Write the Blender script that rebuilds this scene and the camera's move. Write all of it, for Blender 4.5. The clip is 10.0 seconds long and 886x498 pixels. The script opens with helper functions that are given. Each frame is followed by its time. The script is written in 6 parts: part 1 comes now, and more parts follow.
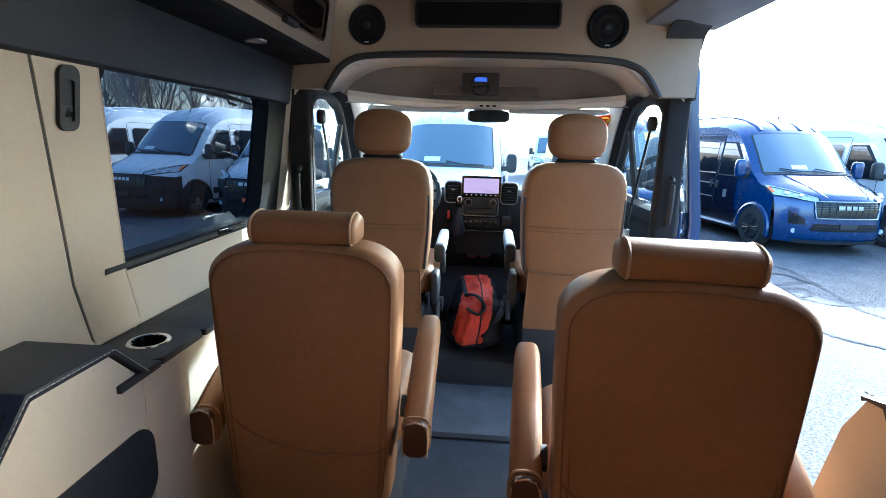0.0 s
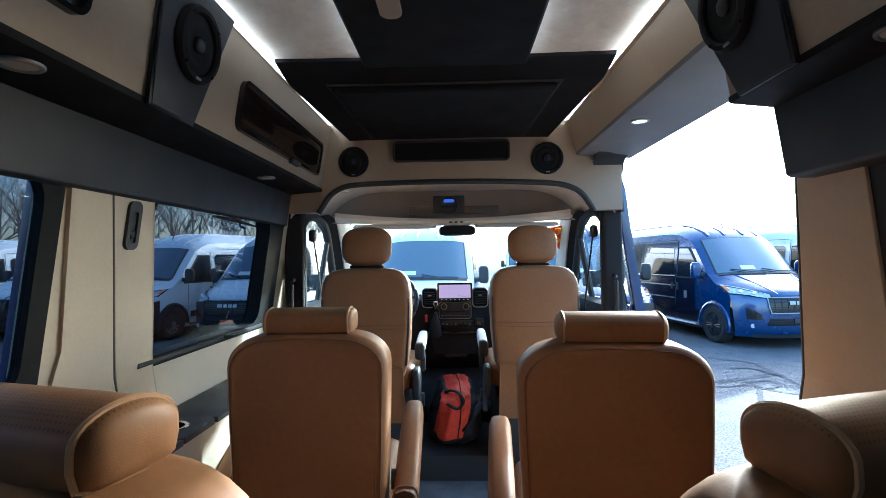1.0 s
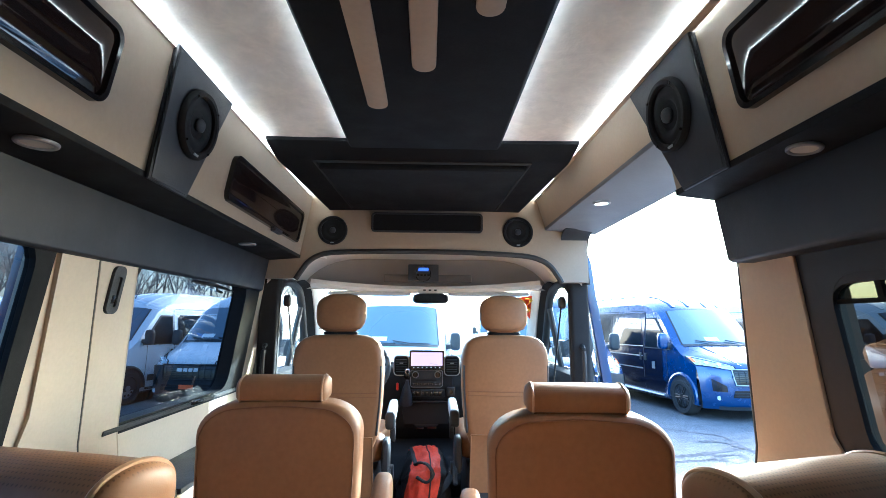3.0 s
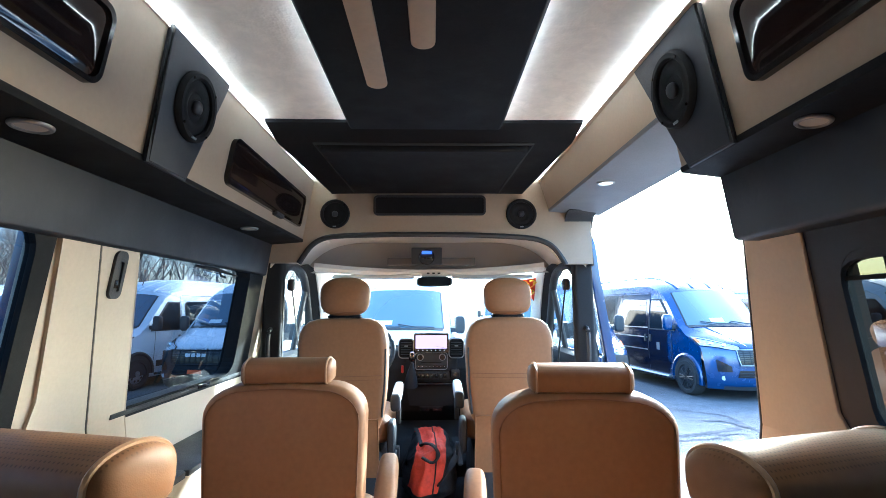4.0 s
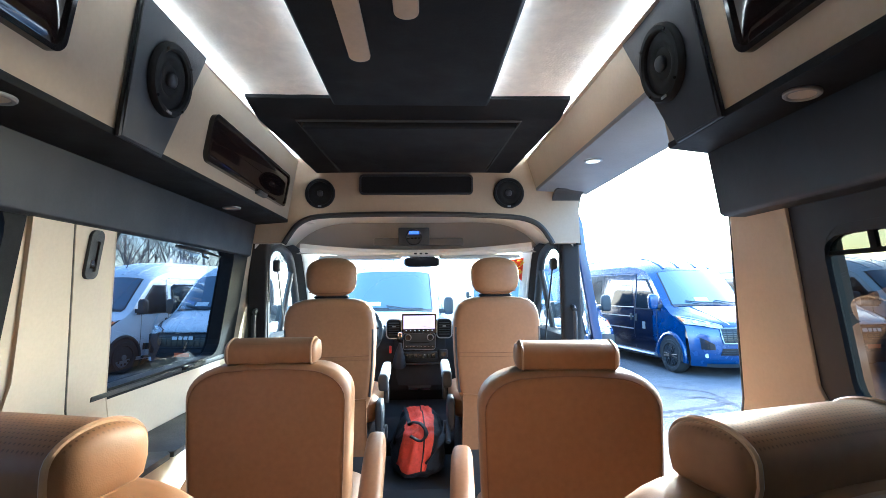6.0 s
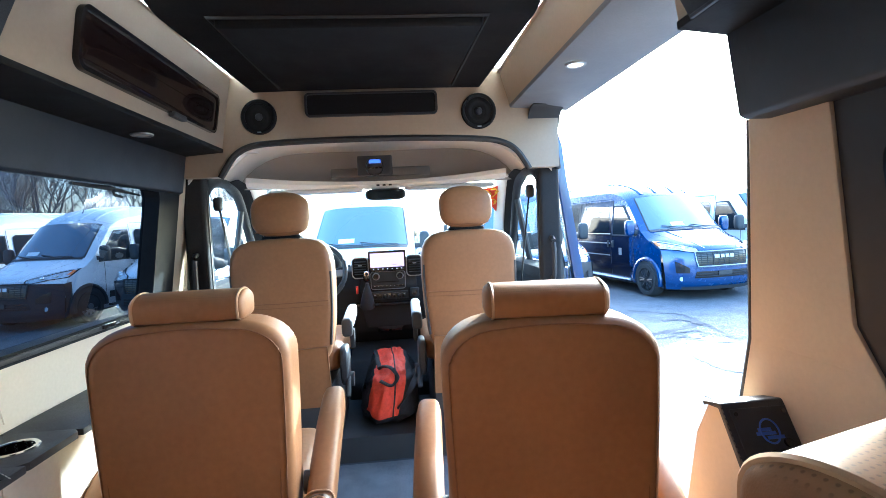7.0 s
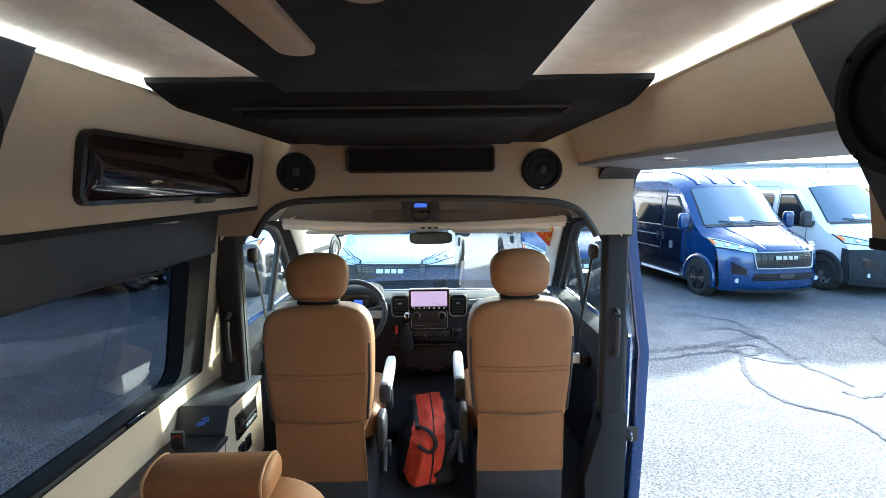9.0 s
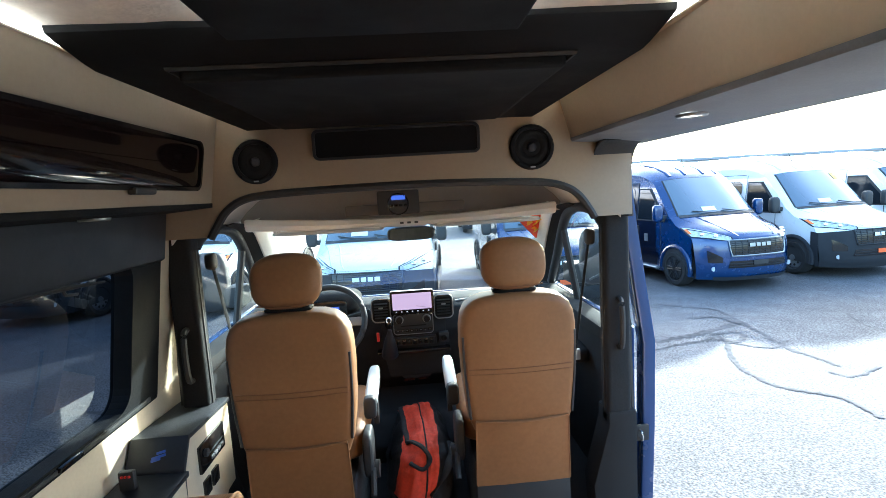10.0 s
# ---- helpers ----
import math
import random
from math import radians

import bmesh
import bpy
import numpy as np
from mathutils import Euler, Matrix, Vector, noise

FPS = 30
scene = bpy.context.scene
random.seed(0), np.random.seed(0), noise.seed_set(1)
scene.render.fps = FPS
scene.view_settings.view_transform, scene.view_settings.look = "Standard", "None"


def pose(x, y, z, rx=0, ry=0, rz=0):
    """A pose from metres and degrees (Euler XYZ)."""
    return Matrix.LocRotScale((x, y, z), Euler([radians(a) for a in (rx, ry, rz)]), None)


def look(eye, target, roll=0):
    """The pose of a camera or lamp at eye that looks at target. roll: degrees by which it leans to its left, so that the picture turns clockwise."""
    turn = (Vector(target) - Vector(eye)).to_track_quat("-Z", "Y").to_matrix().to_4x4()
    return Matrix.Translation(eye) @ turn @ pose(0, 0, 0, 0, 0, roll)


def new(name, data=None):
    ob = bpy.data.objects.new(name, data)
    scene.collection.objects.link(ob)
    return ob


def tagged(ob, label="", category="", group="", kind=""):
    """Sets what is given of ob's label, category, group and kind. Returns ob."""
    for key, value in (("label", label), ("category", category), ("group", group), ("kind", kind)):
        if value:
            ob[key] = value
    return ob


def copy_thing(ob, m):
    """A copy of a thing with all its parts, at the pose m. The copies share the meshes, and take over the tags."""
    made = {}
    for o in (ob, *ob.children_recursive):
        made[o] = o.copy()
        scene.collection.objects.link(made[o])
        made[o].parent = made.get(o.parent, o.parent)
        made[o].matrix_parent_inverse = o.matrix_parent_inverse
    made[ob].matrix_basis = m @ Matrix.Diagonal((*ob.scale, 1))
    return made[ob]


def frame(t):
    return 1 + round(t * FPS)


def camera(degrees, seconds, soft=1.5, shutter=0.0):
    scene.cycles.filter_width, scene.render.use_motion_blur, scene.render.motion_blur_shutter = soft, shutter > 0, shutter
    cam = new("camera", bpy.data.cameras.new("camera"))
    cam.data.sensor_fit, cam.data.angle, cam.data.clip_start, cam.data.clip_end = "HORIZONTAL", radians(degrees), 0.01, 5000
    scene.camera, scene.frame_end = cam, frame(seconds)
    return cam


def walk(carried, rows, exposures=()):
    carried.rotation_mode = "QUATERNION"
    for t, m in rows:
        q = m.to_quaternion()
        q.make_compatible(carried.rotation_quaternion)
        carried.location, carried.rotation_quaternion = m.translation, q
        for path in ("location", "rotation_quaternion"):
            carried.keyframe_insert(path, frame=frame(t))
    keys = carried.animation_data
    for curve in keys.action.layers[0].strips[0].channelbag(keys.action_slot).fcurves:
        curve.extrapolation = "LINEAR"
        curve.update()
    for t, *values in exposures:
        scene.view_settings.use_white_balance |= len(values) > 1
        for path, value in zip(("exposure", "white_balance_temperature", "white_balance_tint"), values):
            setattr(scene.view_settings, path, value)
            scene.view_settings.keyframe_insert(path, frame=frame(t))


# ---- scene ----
# camera: metres, floor of the cabin at z = 0, y ahead, x to the right
cam = camera(85.0, 10.0, soft=0.45)
ROWS = [
    (0.0, 0.002, 0.100, 1.235, 77.48, -1.41, 4.53),
    (0.5, 0.016, -0.077, 1.090, 83.41, 0.16, 3.48),
    (1.0, 0.020, -0.217, 1.201, 91.12, 0.84, 1.54),
    (1.5, 0.023, -0.303, 1.240, 98.78, 0.84, -0.35),
    (2.0, 0.004, -0.309, 1.228, 99.98, 0.09, -1.05),
    (2.5, 0.006, -0.306, 1.220, 99.54, -0.44, -1.90),
    (4.0, 0.016, -0.288, 1.209, 96.91, 0.25, -1.25),
    (4.5, 0.018, -0.286, 1.208, 95.85, 0.80, -1.09),
    (5.0, 0.018, -0.287, 1.209, 95.20, 1.24, -1.21),
    (6.5, 0.044, -0.225, 1.197, 93.93, 0.89, -3.48),
    (7.0, 0.103, 0.002, 1.199, 86.80, 2.74, -5.09),
    (7.5, 0.103, 0.086, 1.492, 81.20, 2.62, -5.75),
    (8.0, 0.065, 0.148, 1.638, 81.94, 2.15, -6.11),
    (8.5, 0.039, 0.246, 1.652, 82.12, 1.46, -4.25),
    (9.0, 0.076, 0.279, 1.652, 82.47, 0.59, -0.47),
    (9.5, 0.078, 0.336, 1.613, 82.55, 0.83, 1.68),
    (10.0, 0.039, 0.484, 1.566, 83.26, 3.35, -3.85),
]
walk(cam, [(t, pose(x, y, z, rx, ry, rz)) for t, x, y, z, rx, ry, rz in ROWS],
     exposures=[(t, 2.55 + e, 4900 if t < 1.2 else 4850 if t < 7.2 else 5150 if t < 7.8 else 5500, 0) for t, e in ((0.0, 0.56), (0.5, 0.0), (1.0, 0.26), (1.6, 0.95), (2.5, 1.25), (4.0, 1.38), (5.0, 1.36), (6.5, 1.56), (7.0, 1.52), (7.5, 0.95), (8.0, 0.64), (10.0, 0.62))])

# ---- light: hazy winter sun ahead and to the right, pale sky ----
SUN_AZ, SUN_EL = 35.5, 20.0
world = bpy.data.worlds.new("sky")
scene.world = world
world.use_nodes = True
wn = world.node_tree
sky = wn.nodes.new("ShaderNodeTexSky")
sky.sky_type = "NISHITA"
sky.sun_disc = False
sky.sun_elevation, sky.sun_rotation = radians(SUN_EL), radians(SUN_AZ)
sky.air_density, sky.dust_density, sky.ozone_density = 1.0, 3.5, 1.0
wn.nodes["Background"].inputs[1].default_value = 0.15
wn.links.new(sky.outputs[0], wn.nodes["Background"].inputs[0])
sun = new("sun", bpy.data.lights.new("sun", "SUN"))
sun.data.energy, sun.data.angle, sun.data.color = 1.9, radians(1.2), (1.0, 0.95, 0.87)
sun_way = Vector((math.sin(radians(SUN_AZ)) * math.cos(radians(SUN_EL)), math.cos(radians(SUN_AZ)) * math.cos(radians(SUN_EL)), math.sin(radians(SUN_EL))))
sun.matrix_world = look(sun_way * 40, (0, 0, 0))

# ---- materials ----
def material(name, colour, rough=0.5, metal=0.0, grain=0.0, grain_size=200.0, bump=0.0, bump_size=400.0, stain=0.0, stain_size=3.0, coat=0.0, per_object=0.0, emit=None, spec=0.5):
    """A surface with colour variation at two scales and fine relief."""
    m = bpy.data.materials.new(name)
    m.use_nodes = True
    nt = m.node_tree
    bsdf = nt.nodes["Principled BSDF"]
    bsdf.inputs["Roughness"].default_value = rough
    bsdf.inputs["Metallic"].default_value = metal
    bsdf.inputs["Specular IOR Level"].default_value = spec
    if coat:
        bsdf.inputs["Coat Weight"].default_value = coat
        bsdf.inputs["Coat Roughness"].default_value = 0.05
    bsdf.inputs["Base Color"].default_value = (*colour, 1)
    coords = nt.nodes.new("ShaderNodeTexCoord")
    out = None

    def vary(src, amount, size, detail):
        tex = nt.nodes.new("ShaderNodeTexNoise")
        tex.inputs["Scale"].default_value, tex.inputs["Detail"].default_value = size, detail
        nt.links.new(coords.outputs["Object"], tex.inputs["Vector"])
        ramp = nt.nodes.new("ShaderNodeMapRange")
        ramp.inputs[1].default_value, ramp.inputs[2].default_value = 0.3, 0.7
        ramp.inputs[3].default_value, ramp.inputs[4].default_value = 1 - amount, 1 + amount
        nt.links.new(tex.outputs[0], ramp.inputs[0])
        mul = nt.nodes.new("ShaderNodeVectorMath")
        mul.operation = "SCALE"
        if src is None:
            mul.inputs[0].default_value = colour
        else:
            nt.links.new(src, mul.inputs[0])
        nt.links.new(ramp.outputs[0], mul.inputs["Scale"])
        return mul.outputs[0]

    if stain:
        out = vary(out, stain, stain_size, 4.0)
        tex = nt.nodes.new("ShaderNodeTexNoise")
        tex.inputs["Scale"].default_value, tex.inputs["Detail"].default_value = stain_size * 3, 5.0
        nt.links.new(coords.outputs["Object"], tex.inputs["Vector"])
        rr = nt.nodes.new("ShaderNodeMapRange")
        rr.inputs[3].default_value, rr.inputs[4].default_value = max(0.02, rough - 0.12), min(1.0, rough + 0.12)
        nt.links.new(tex.outputs[0], rr.inputs[0])
        nt.links.new(rr.outputs[0], bsdf.inputs["Roughness"])
    if grain:
        out = vary(out, grain, grain_size, 6.0)
    if per_object:
        info = nt.nodes.new("ShaderNodeObjectInfo")
        ramp = nt.nodes.new("ShaderNodeMapRange")
        ramp.inputs[3].default_value, ramp.inputs[4].default_value = 1 - per_object, 1 + per_object
        nt.links.new(info.outputs["Random"], ramp.inputs[0])
        mul = nt.nodes.new("ShaderNodeVectorMath")
        mul.operation = "SCALE"
        if out is None:
            mul.inputs[0].default_value = colour
        else:
            nt.links.new(out, mul.inputs[0])
        nt.links.new(ramp.outputs[0], mul.inputs["Scale"])
        out = mul.outputs[0]
    if out is not None:
        nt.links.new(out, bsdf.inputs["Base Color"])
    if bump:
        tex = nt.nodes.new("ShaderNodeTexVoronoi")
        tex.inputs["Scale"].default_value = bump_size
        nt.links.new(coords.outputs["Object"], tex.inputs["Vector"])
        soft = nt.nodes.new("ShaderNodeTexNoise")
        soft.inputs["Scale"].default_value, soft.inputs["Detail"].default_value = bump_size * 0.06, 4.0
        nt.links.new(coords.outputs["Object"], soft.inputs["Vector"])
        add = nt.nodes.new("ShaderNodeMath")
        add.operation = "MULTIPLY_ADD"
        add.inputs[1].default_value = 2.5
        nt.links.new(soft.outputs[0], add.inputs[0])
        nt.links.new(tex.outputs["Distance"], add.inputs[2])
        bp = nt.nodes.new("ShaderNodeBump")
        bp.inputs["Strength"].default_value, bp.inputs["Distance"].default_value = bump, 0.001
        nt.links.new(add.outputs[0], bp.inputs["Height"])
        nt.links.new(bp.outputs[0], bsdf.inputs["Normal"])
    if emit:
        bsdf.inputs["Emission Color"].default_value = (*emit[:3], 1)
        bsdf.inputs["Emission Strength"].default_value = emit[3]
    return m


def glass(name, tint, gloss_rough=0.02, ior=1.5):
    """A thin pane: clear tinted passage, with a mirror reflection that grows at grazing angles."""
    m = bpy.data.materials.new(name)
    m.use_nodes = True
    nt = m.node_tree
    nt.nodes.remove(nt.nodes["Principled BSDF"])
    clear, shine, mix, face, power, gain = (nt.nodes.new("ShaderNode" + k) for k in ("BsdfTransparent", "BsdfGlossy", "MixShader", "LayerWeight", "Math", "Math"))
    clear.inputs[0].default_value = (*tint, 1)
    shine.inputs["Roughness"].default_value = gloss_rough
    power.operation, gain.operation = "POWER", "MULTIPLY_ADD"
    power.inputs[1].default_value = 4.5
    face.inputs[0].default_value = 0.5
    base = ((ior - 1) / (ior + 1)) ** 2 * 1.6
    gain.inputs[1].default_value, gain.inputs[2].default_value = 0.9 - base, base
    nt.links.new(face.outputs["Facing"], power.inputs[0])
    nt.links.new(power.outputs[0], gain.inputs[0])
    nt.links.new(gain.outputs[0], mix.inputs[0])
    nt.links.new(clear.outputs[0], mix.inputs[1])
    nt.links.new(shine.outputs[0], mix.inputs[2])
    nt.links.new(mix.outputs[0], nt.nodes["Material Output"].inputs[0])
    return m


LEATHER = material("tan leather", (0.258, 0.125, 0.051), 0.50, grain=0.06, grain_size=60, bump=0.10, bump_size=700, stain=0.07, stain_size=4, spec=0.3)
LEATHER_PIPE = material("tan piping", (0.42, 0.25, 0.13), 0.45, grain=0.05, grain_size=80)
LEATHER_DARK = material("dark brown leather", (0.075, 0.036, 0.018), 0.5, grain=0.06, grain_size=60, bump=0.18, bump_size=700, stain=0.07, stain_size=4, spec=0.3)
SEAM = material("brown thread", (0.19, 0.085, 0.035), 0.8, grain=0.1)
BEIGE = material("beige vinyl", (0.53, 0.445, 0.33), 0.5, grain=0.03, grain_size=90, bump=0.12, bump_size=800, stain=0.04, stain_size=3)
# darker copy of the beige vinyl; shade on cabinets and header put into the colour
BEIGE_SHADE = material("shaded beige vinyl", (0.345, 0.279, 0.203), 0.5, grain=0.03, grain_size=90, bump=0.12, bump_size=800, stain=0.04, stain_size=3)
SUEDE = material("beige suede", (0.79, 0.735, 0.65), 0.95, grain=0.045, grain_size=22, bump=0.22, bump_size=120, stain=0.07, stain_size=7.5, spec=0.15)
for node in SUEDE.node_tree.nodes:
    if node.bl_idname == "ShaderNodeTexNoise":
        node.inputs["Distortion"].default_value = 1.8
    if node.bl_idname == "ShaderNodeBump":
        node.inputs["Distance"].default_value = 0.0025
STRIP_TAN = material("pale tan vinyl", (0.46, 0.36, 0.25), 0.5, grain=0.04, grain_size=60, bump=0.15, bump_size=800, stain=0.05)
HEADLINER = material("pale headliner cloth", (0.76, 0.745, 0.71), 0.95, grain=0.04, grain_size=300, bump=0.3, bump_size=1500, stain=0.04)
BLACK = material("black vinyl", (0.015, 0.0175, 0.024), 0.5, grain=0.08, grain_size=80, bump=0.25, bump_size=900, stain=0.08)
PLASTIC = material("dark grey plastic", (0.026, 0.027, 0.029), 0.55, grain=0.08, bump=0.3, bump_size=1200, stain=0.08)
CEIL_BLACK = material("matt black vinyl", (0.0105, 0.011, 0.012), 0.6, grain=0.1, grain_size=80, bump=0.25, bump_size=900, stain=0.1, spec=0.12)
DUSK = material("grey brown plastic", (0.10, 0.092, 0.08), 0.7, grain=0.06, stain=0.06)
PLASTIC_GLOSS = material("black gloss plastic", (0.012, 0.012, 0.013), 0.12, stain=0.1)
RUBBER = material("black rubber", (0.03, 0.03, 0.031), 0.75, grain=0.1, bump=0.3, bump_size=500, stain=0.1)
CARPET = material("charcoal carpet", (0.07, 0.077, 0.088), 1.0, grain=0.35, grain_size=420, bump=0.9, bump_size=700, stain=0.15, stain_size=6, spec=0.1)
SMOKED = material("smoked black acrylic", (0.012, 0.007, 0.006), 0.05, spec=0.4)
DASH = material("matt black dashboard plastic", (0.030, 0.031, 0.033), 0.85, grain=0.1, bump=0.4, bump_size=1000, stain=0.06, spec=0.12)
CHROME = material("chrome", (0.75, 0.75, 0.76), 0.15, metal=1.0, stain=0.05)
SILVER = material("silver paint", (0.36, 0.37, 0.38), 0.35, metal=0.6, stain=0.05)
ARM_GREY = material("pale grey vinyl", (0.50, 0.51, 0.52), 0.45, stain=0.05)
LED = material("white led strip", (0.9, 0.9, 0.9), 0.5, emit=(1.0, 0.97, 0.92, 4.6))
LENS_OFF = material("frosted lamp lens", (0.62, 0.58, 0.5), 0.5, stain=0.05)
LENS_DAY = material("lit lamp lens", (0.8, 0.78, 0.72), 0.5, emit=(1.0, 0.93, 0.82, 0.5))
SCREEN = material("lit pink display", (0.05, 0.05, 0.05), 0.2, emit=(0.93, 0.62, 0.88, 0.085))
SCREEN_BAR = material("display icon", (0.2, 0.2, 0.2), 0.3, emit=(0.9, 0.85, 0.95, 0.09))
SCREEN_BLUE = material("blue display", (0.02, 0.03, 0.1), 0.2, emit=(0.12, 0.22, 0.9, 0.09))
LOGO_BLUE = material("blue print", (0.05, 0.12, 0.5), 0.4, stain=0.05)
RED = material("red nylon", (0.85, 0.075, 0.03), 0.6, grain=0.1, grain_size=60, bump=0.6, bump_size=500, stain=0.1, stain_size=9)
BLACK_NYLON = material("black nylon", (0.02, 0.02, 0.021), 0.7, grain=0.15, grain_size=80, bump=0.6, bump_size=500, stain=0.1, stain_size=9)
STRAP = material("black webbing", (0.012, 0.012, 0.013), 0.9, grain=0.2, grain_size=500, spec=0.1)
BUCKLE_RED = material("red plastic", (0.6, 0.02, 0.02), 0.4, stain=0.05)
BODY_BLUE = material("dark blue car paint", (0.012, 0.045, 0.16), 0.25, coat=0.8, stain=0.05)
TAG_RED = material("red sign film", (0.8, 0.07, 0.02), 0.5, stain=0.04)
TAG_YELLOW = material("yellow sign film", (0.85, 0.5, 0.03), 0.5, stain=0.04)
TINT = glass("dark tinted glass", (0.122, 0.138, 0.163))
TINT_DEEP = glass("deep tinted glass", (0.045, 0.050, 0.052))
CLEAR = glass("clear green glass", (0.86, 0.93, 0.92))
CLEAR_STRIP = glass("grey green glass", (0.0095, 0.0115, 0.0095))


def perforated(base):
    """A copy of a leather with rows of small punched holes."""
    m = base.copy()
    m.name = "perforated tan leather"
    nt = m.node_tree
    bsdf = nt.nodes["Principled BSDF"]
    co = nt.nodes.new("ShaderNodeTexCoord")
    dots = nt.nodes.new("ShaderNodeTexVoronoi")
    dots.voronoi_dimensions = "2D"
    dots.inputs["Scale"].default_value, dots.inputs["Randomness"].default_value = 185.0, 0.0
    nt.links.new(co.outputs["Object"], dots.inputs["Vector"])
    hole = nt.nodes.new("ShaderNodeMapRange")
    hole.inputs[1].default_value, hole.inputs[2].default_value, hole.inputs[3].default_value, hole.inputs[4].default_value = 0.14, 0.26, 0.42, 0.0
    nt.links.new(dots.outputs["Distance"], hole.inputs[0])
    split = nt.nodes.new("ShaderNodeSeparateXYZ")
    nt.links.new(co.outputs["Normal"], split.inputs[0])
    top = nt.nodes.new("ShaderNodeMapRange")
    top.inputs[1].default_value, top.inputs[2].default_value = 0.55, 0.72
    nt.links.new(split.outputs[2], top.inputs[0])
    both = nt.nodes.new("ShaderNodeMath")
    both.operation = "MULTIPLY"
    nt.links.new(hole.outputs[0], both.inputs[0])
    nt.links.new(top.outputs[0], both.inputs[1])
    left = nt.nodes.new("ShaderNodeMath")
    left.operation = "SUBTRACT"
    left.inputs[0].default_value = 1.0
    nt.links.new(both.outputs[0], left.inputs[1])
    src = bsdf.inputs["Base Color"].links[0].from_socket
    mul = nt.nodes.new("ShaderNodeVectorMath")
    mul.operation = "SCALE"
    nt.links.new(src, mul.inputs[0])
    nt.links.new(left.outputs[0], mul.inputs["Scale"])
    nt.links.new(mul.outputs[0], bsdf.inputs["Base Color"])
    return m


LEATHER_PERF = perforated(LEATHER)


# ---- mesh helpers ----
def part(name, bm, mat, parent=None, label="", smooth=True, angle=40):
    """Links a bmesh as one mesh object under a thing or a part."""
    me = bpy.data.meshes.new(name)
    bmesh.ops.recalc_face_normals(bm, faces=bm.faces)
    bm.to_mesh(me)
    bm.free()
    me.materials.append(mat)
    if smooth:
        me.shade_smooth()
        me.set_sharp_from_angle(angle=radians(angle))
    ob = new(name, me)
    if parent is not None:
        ob.parent = parent
    if label:
        tagged(ob, label)
    return ob


def thing(name, label, category, at=(0, 0, 0), turn=0.0, group="", kind=""):
    ob = new(name)
    ob.empty_display_size = 0.1
    ob.matrix_basis = pose(*at, 0, 0, turn)
    return tagged(ob, label, category, group, kind)


def box(x0, x1, y0, y1, z0, z1, b=0.0, seg=2):
    bm = bmesh.new()
    bmesh.ops.create_cube(bm, size=1.0)
    for v in bm.verts:
        v.co = Vector(((x0 + x1) / 2 + v.co.x * (x1 - x0), (y0 + y1) / 2 + v.co.y * (y1 - y0), (z0 + z1) / 2 + v.co.z * (z1 - z0)))
    if b:
        bmesh.ops.bevel(bm, geom=bm.edges[:], offset=b, segments=seg, affect="EDGES", profile=0.6)
    return bm


def join(*bms):
    """All bmeshes in one (for one part)."""
    out = bms[0]
    for other in bms[1:]:
        me = bpy.data.meshes.new("tmp")
        other.to_mesh(me)
        other.free()
        out.from_mesh(me)
        bpy.data.meshes.remove(me)
    return out


def prism(poly, axis, a, b, bevel=0.0, seg=2):
    """A polygon drawn in the two other axes, pushed along an axis from a to b."""
    bm = bmesh.new()
    place = {"x": lambda p, d: (d, p[0], p[1]), "y": lambda p, d: (p[0], d, p[1]), "z": lambda p, d: (p[0], p[1], d)}[axis]
    r0 = [bm.verts.new(place(p, a)) for p in poly]
    r1 = [bm.verts.new(place(p, b)) for p in poly]
    bm.faces.new(r0)
    bm.faces.new(r1[::-1])
    n = len(poly)
    for i in range(n):
        bm.faces.new((r0[i], r1[i], r1[(i + 1) % n], r0[(i + 1) % n]))
    if bevel:
        bmesh.ops.recalc_face_normals(bm, faces=bm.faces)
        bmesh.ops.bevel(bm, geom=bm.edges[:], offset=bevel, segments=seg, affect="EDGES", profile=0.6)
    return bm


def rrect(cx, cy, w, h, r, n=5):
    pts = []
    for sx, sy, a0 in ((1, -1, -90), (1, 1, 0), (-1, 1, 90), (-1, -1, 180)):
        for k in range(n + 1):
            a = radians(a0 + 90 * k / n)
            pts.append((cx + sx * (w / 2 - r) + r * math.cos(a), cy + sy * (h / 2 - r) + r * math.sin(a)))
    return pts


def tube(points, r, n=8, closed=False, flat=1.0, side=None):
    """A round bar along points."""
    bm = bmesh.new()
    pts = [Vector(p) for p in points]
    rings = []
    m = len(pts)
    up = Vector((0, 0, 1))
    for i, p in enumerate(pts):
        a = pts[(i - 1) % m] if closed or i else pts[0]
        c = pts[(i + 1) % m] if closed or i < m - 1 else pts[-1]
        d = (c - a).normalized()
        ref = Vector(side) if side else up if abs(d.dot(up)) < 0.95 else Vector((0, 1, 0))
        s = d.cross(ref).normalized()
        t = s.cross(d).normalized()
        rr = r[i] if isinstance(r, (list, tuple)) else r
        rings.append([bm.verts.new(p + s * (rr * math.cos(2 * math.pi * k / n)) + t * (rr * flat * math.sin(2 * math.pi * k / n))) for k in range(n)])
    for i in range(m if closed else m - 1):
        a, b = rings[i], rings[(i + 1) % m]
        for k in range(n):
            bm.faces.new((a[k], a[(k + 1) % n], b[(k + 1) % n], b[k]))
    if not closed:
        bm.faces.new(rings[0][::-1])
        bm.faces.new(rings[-1])
    return bm


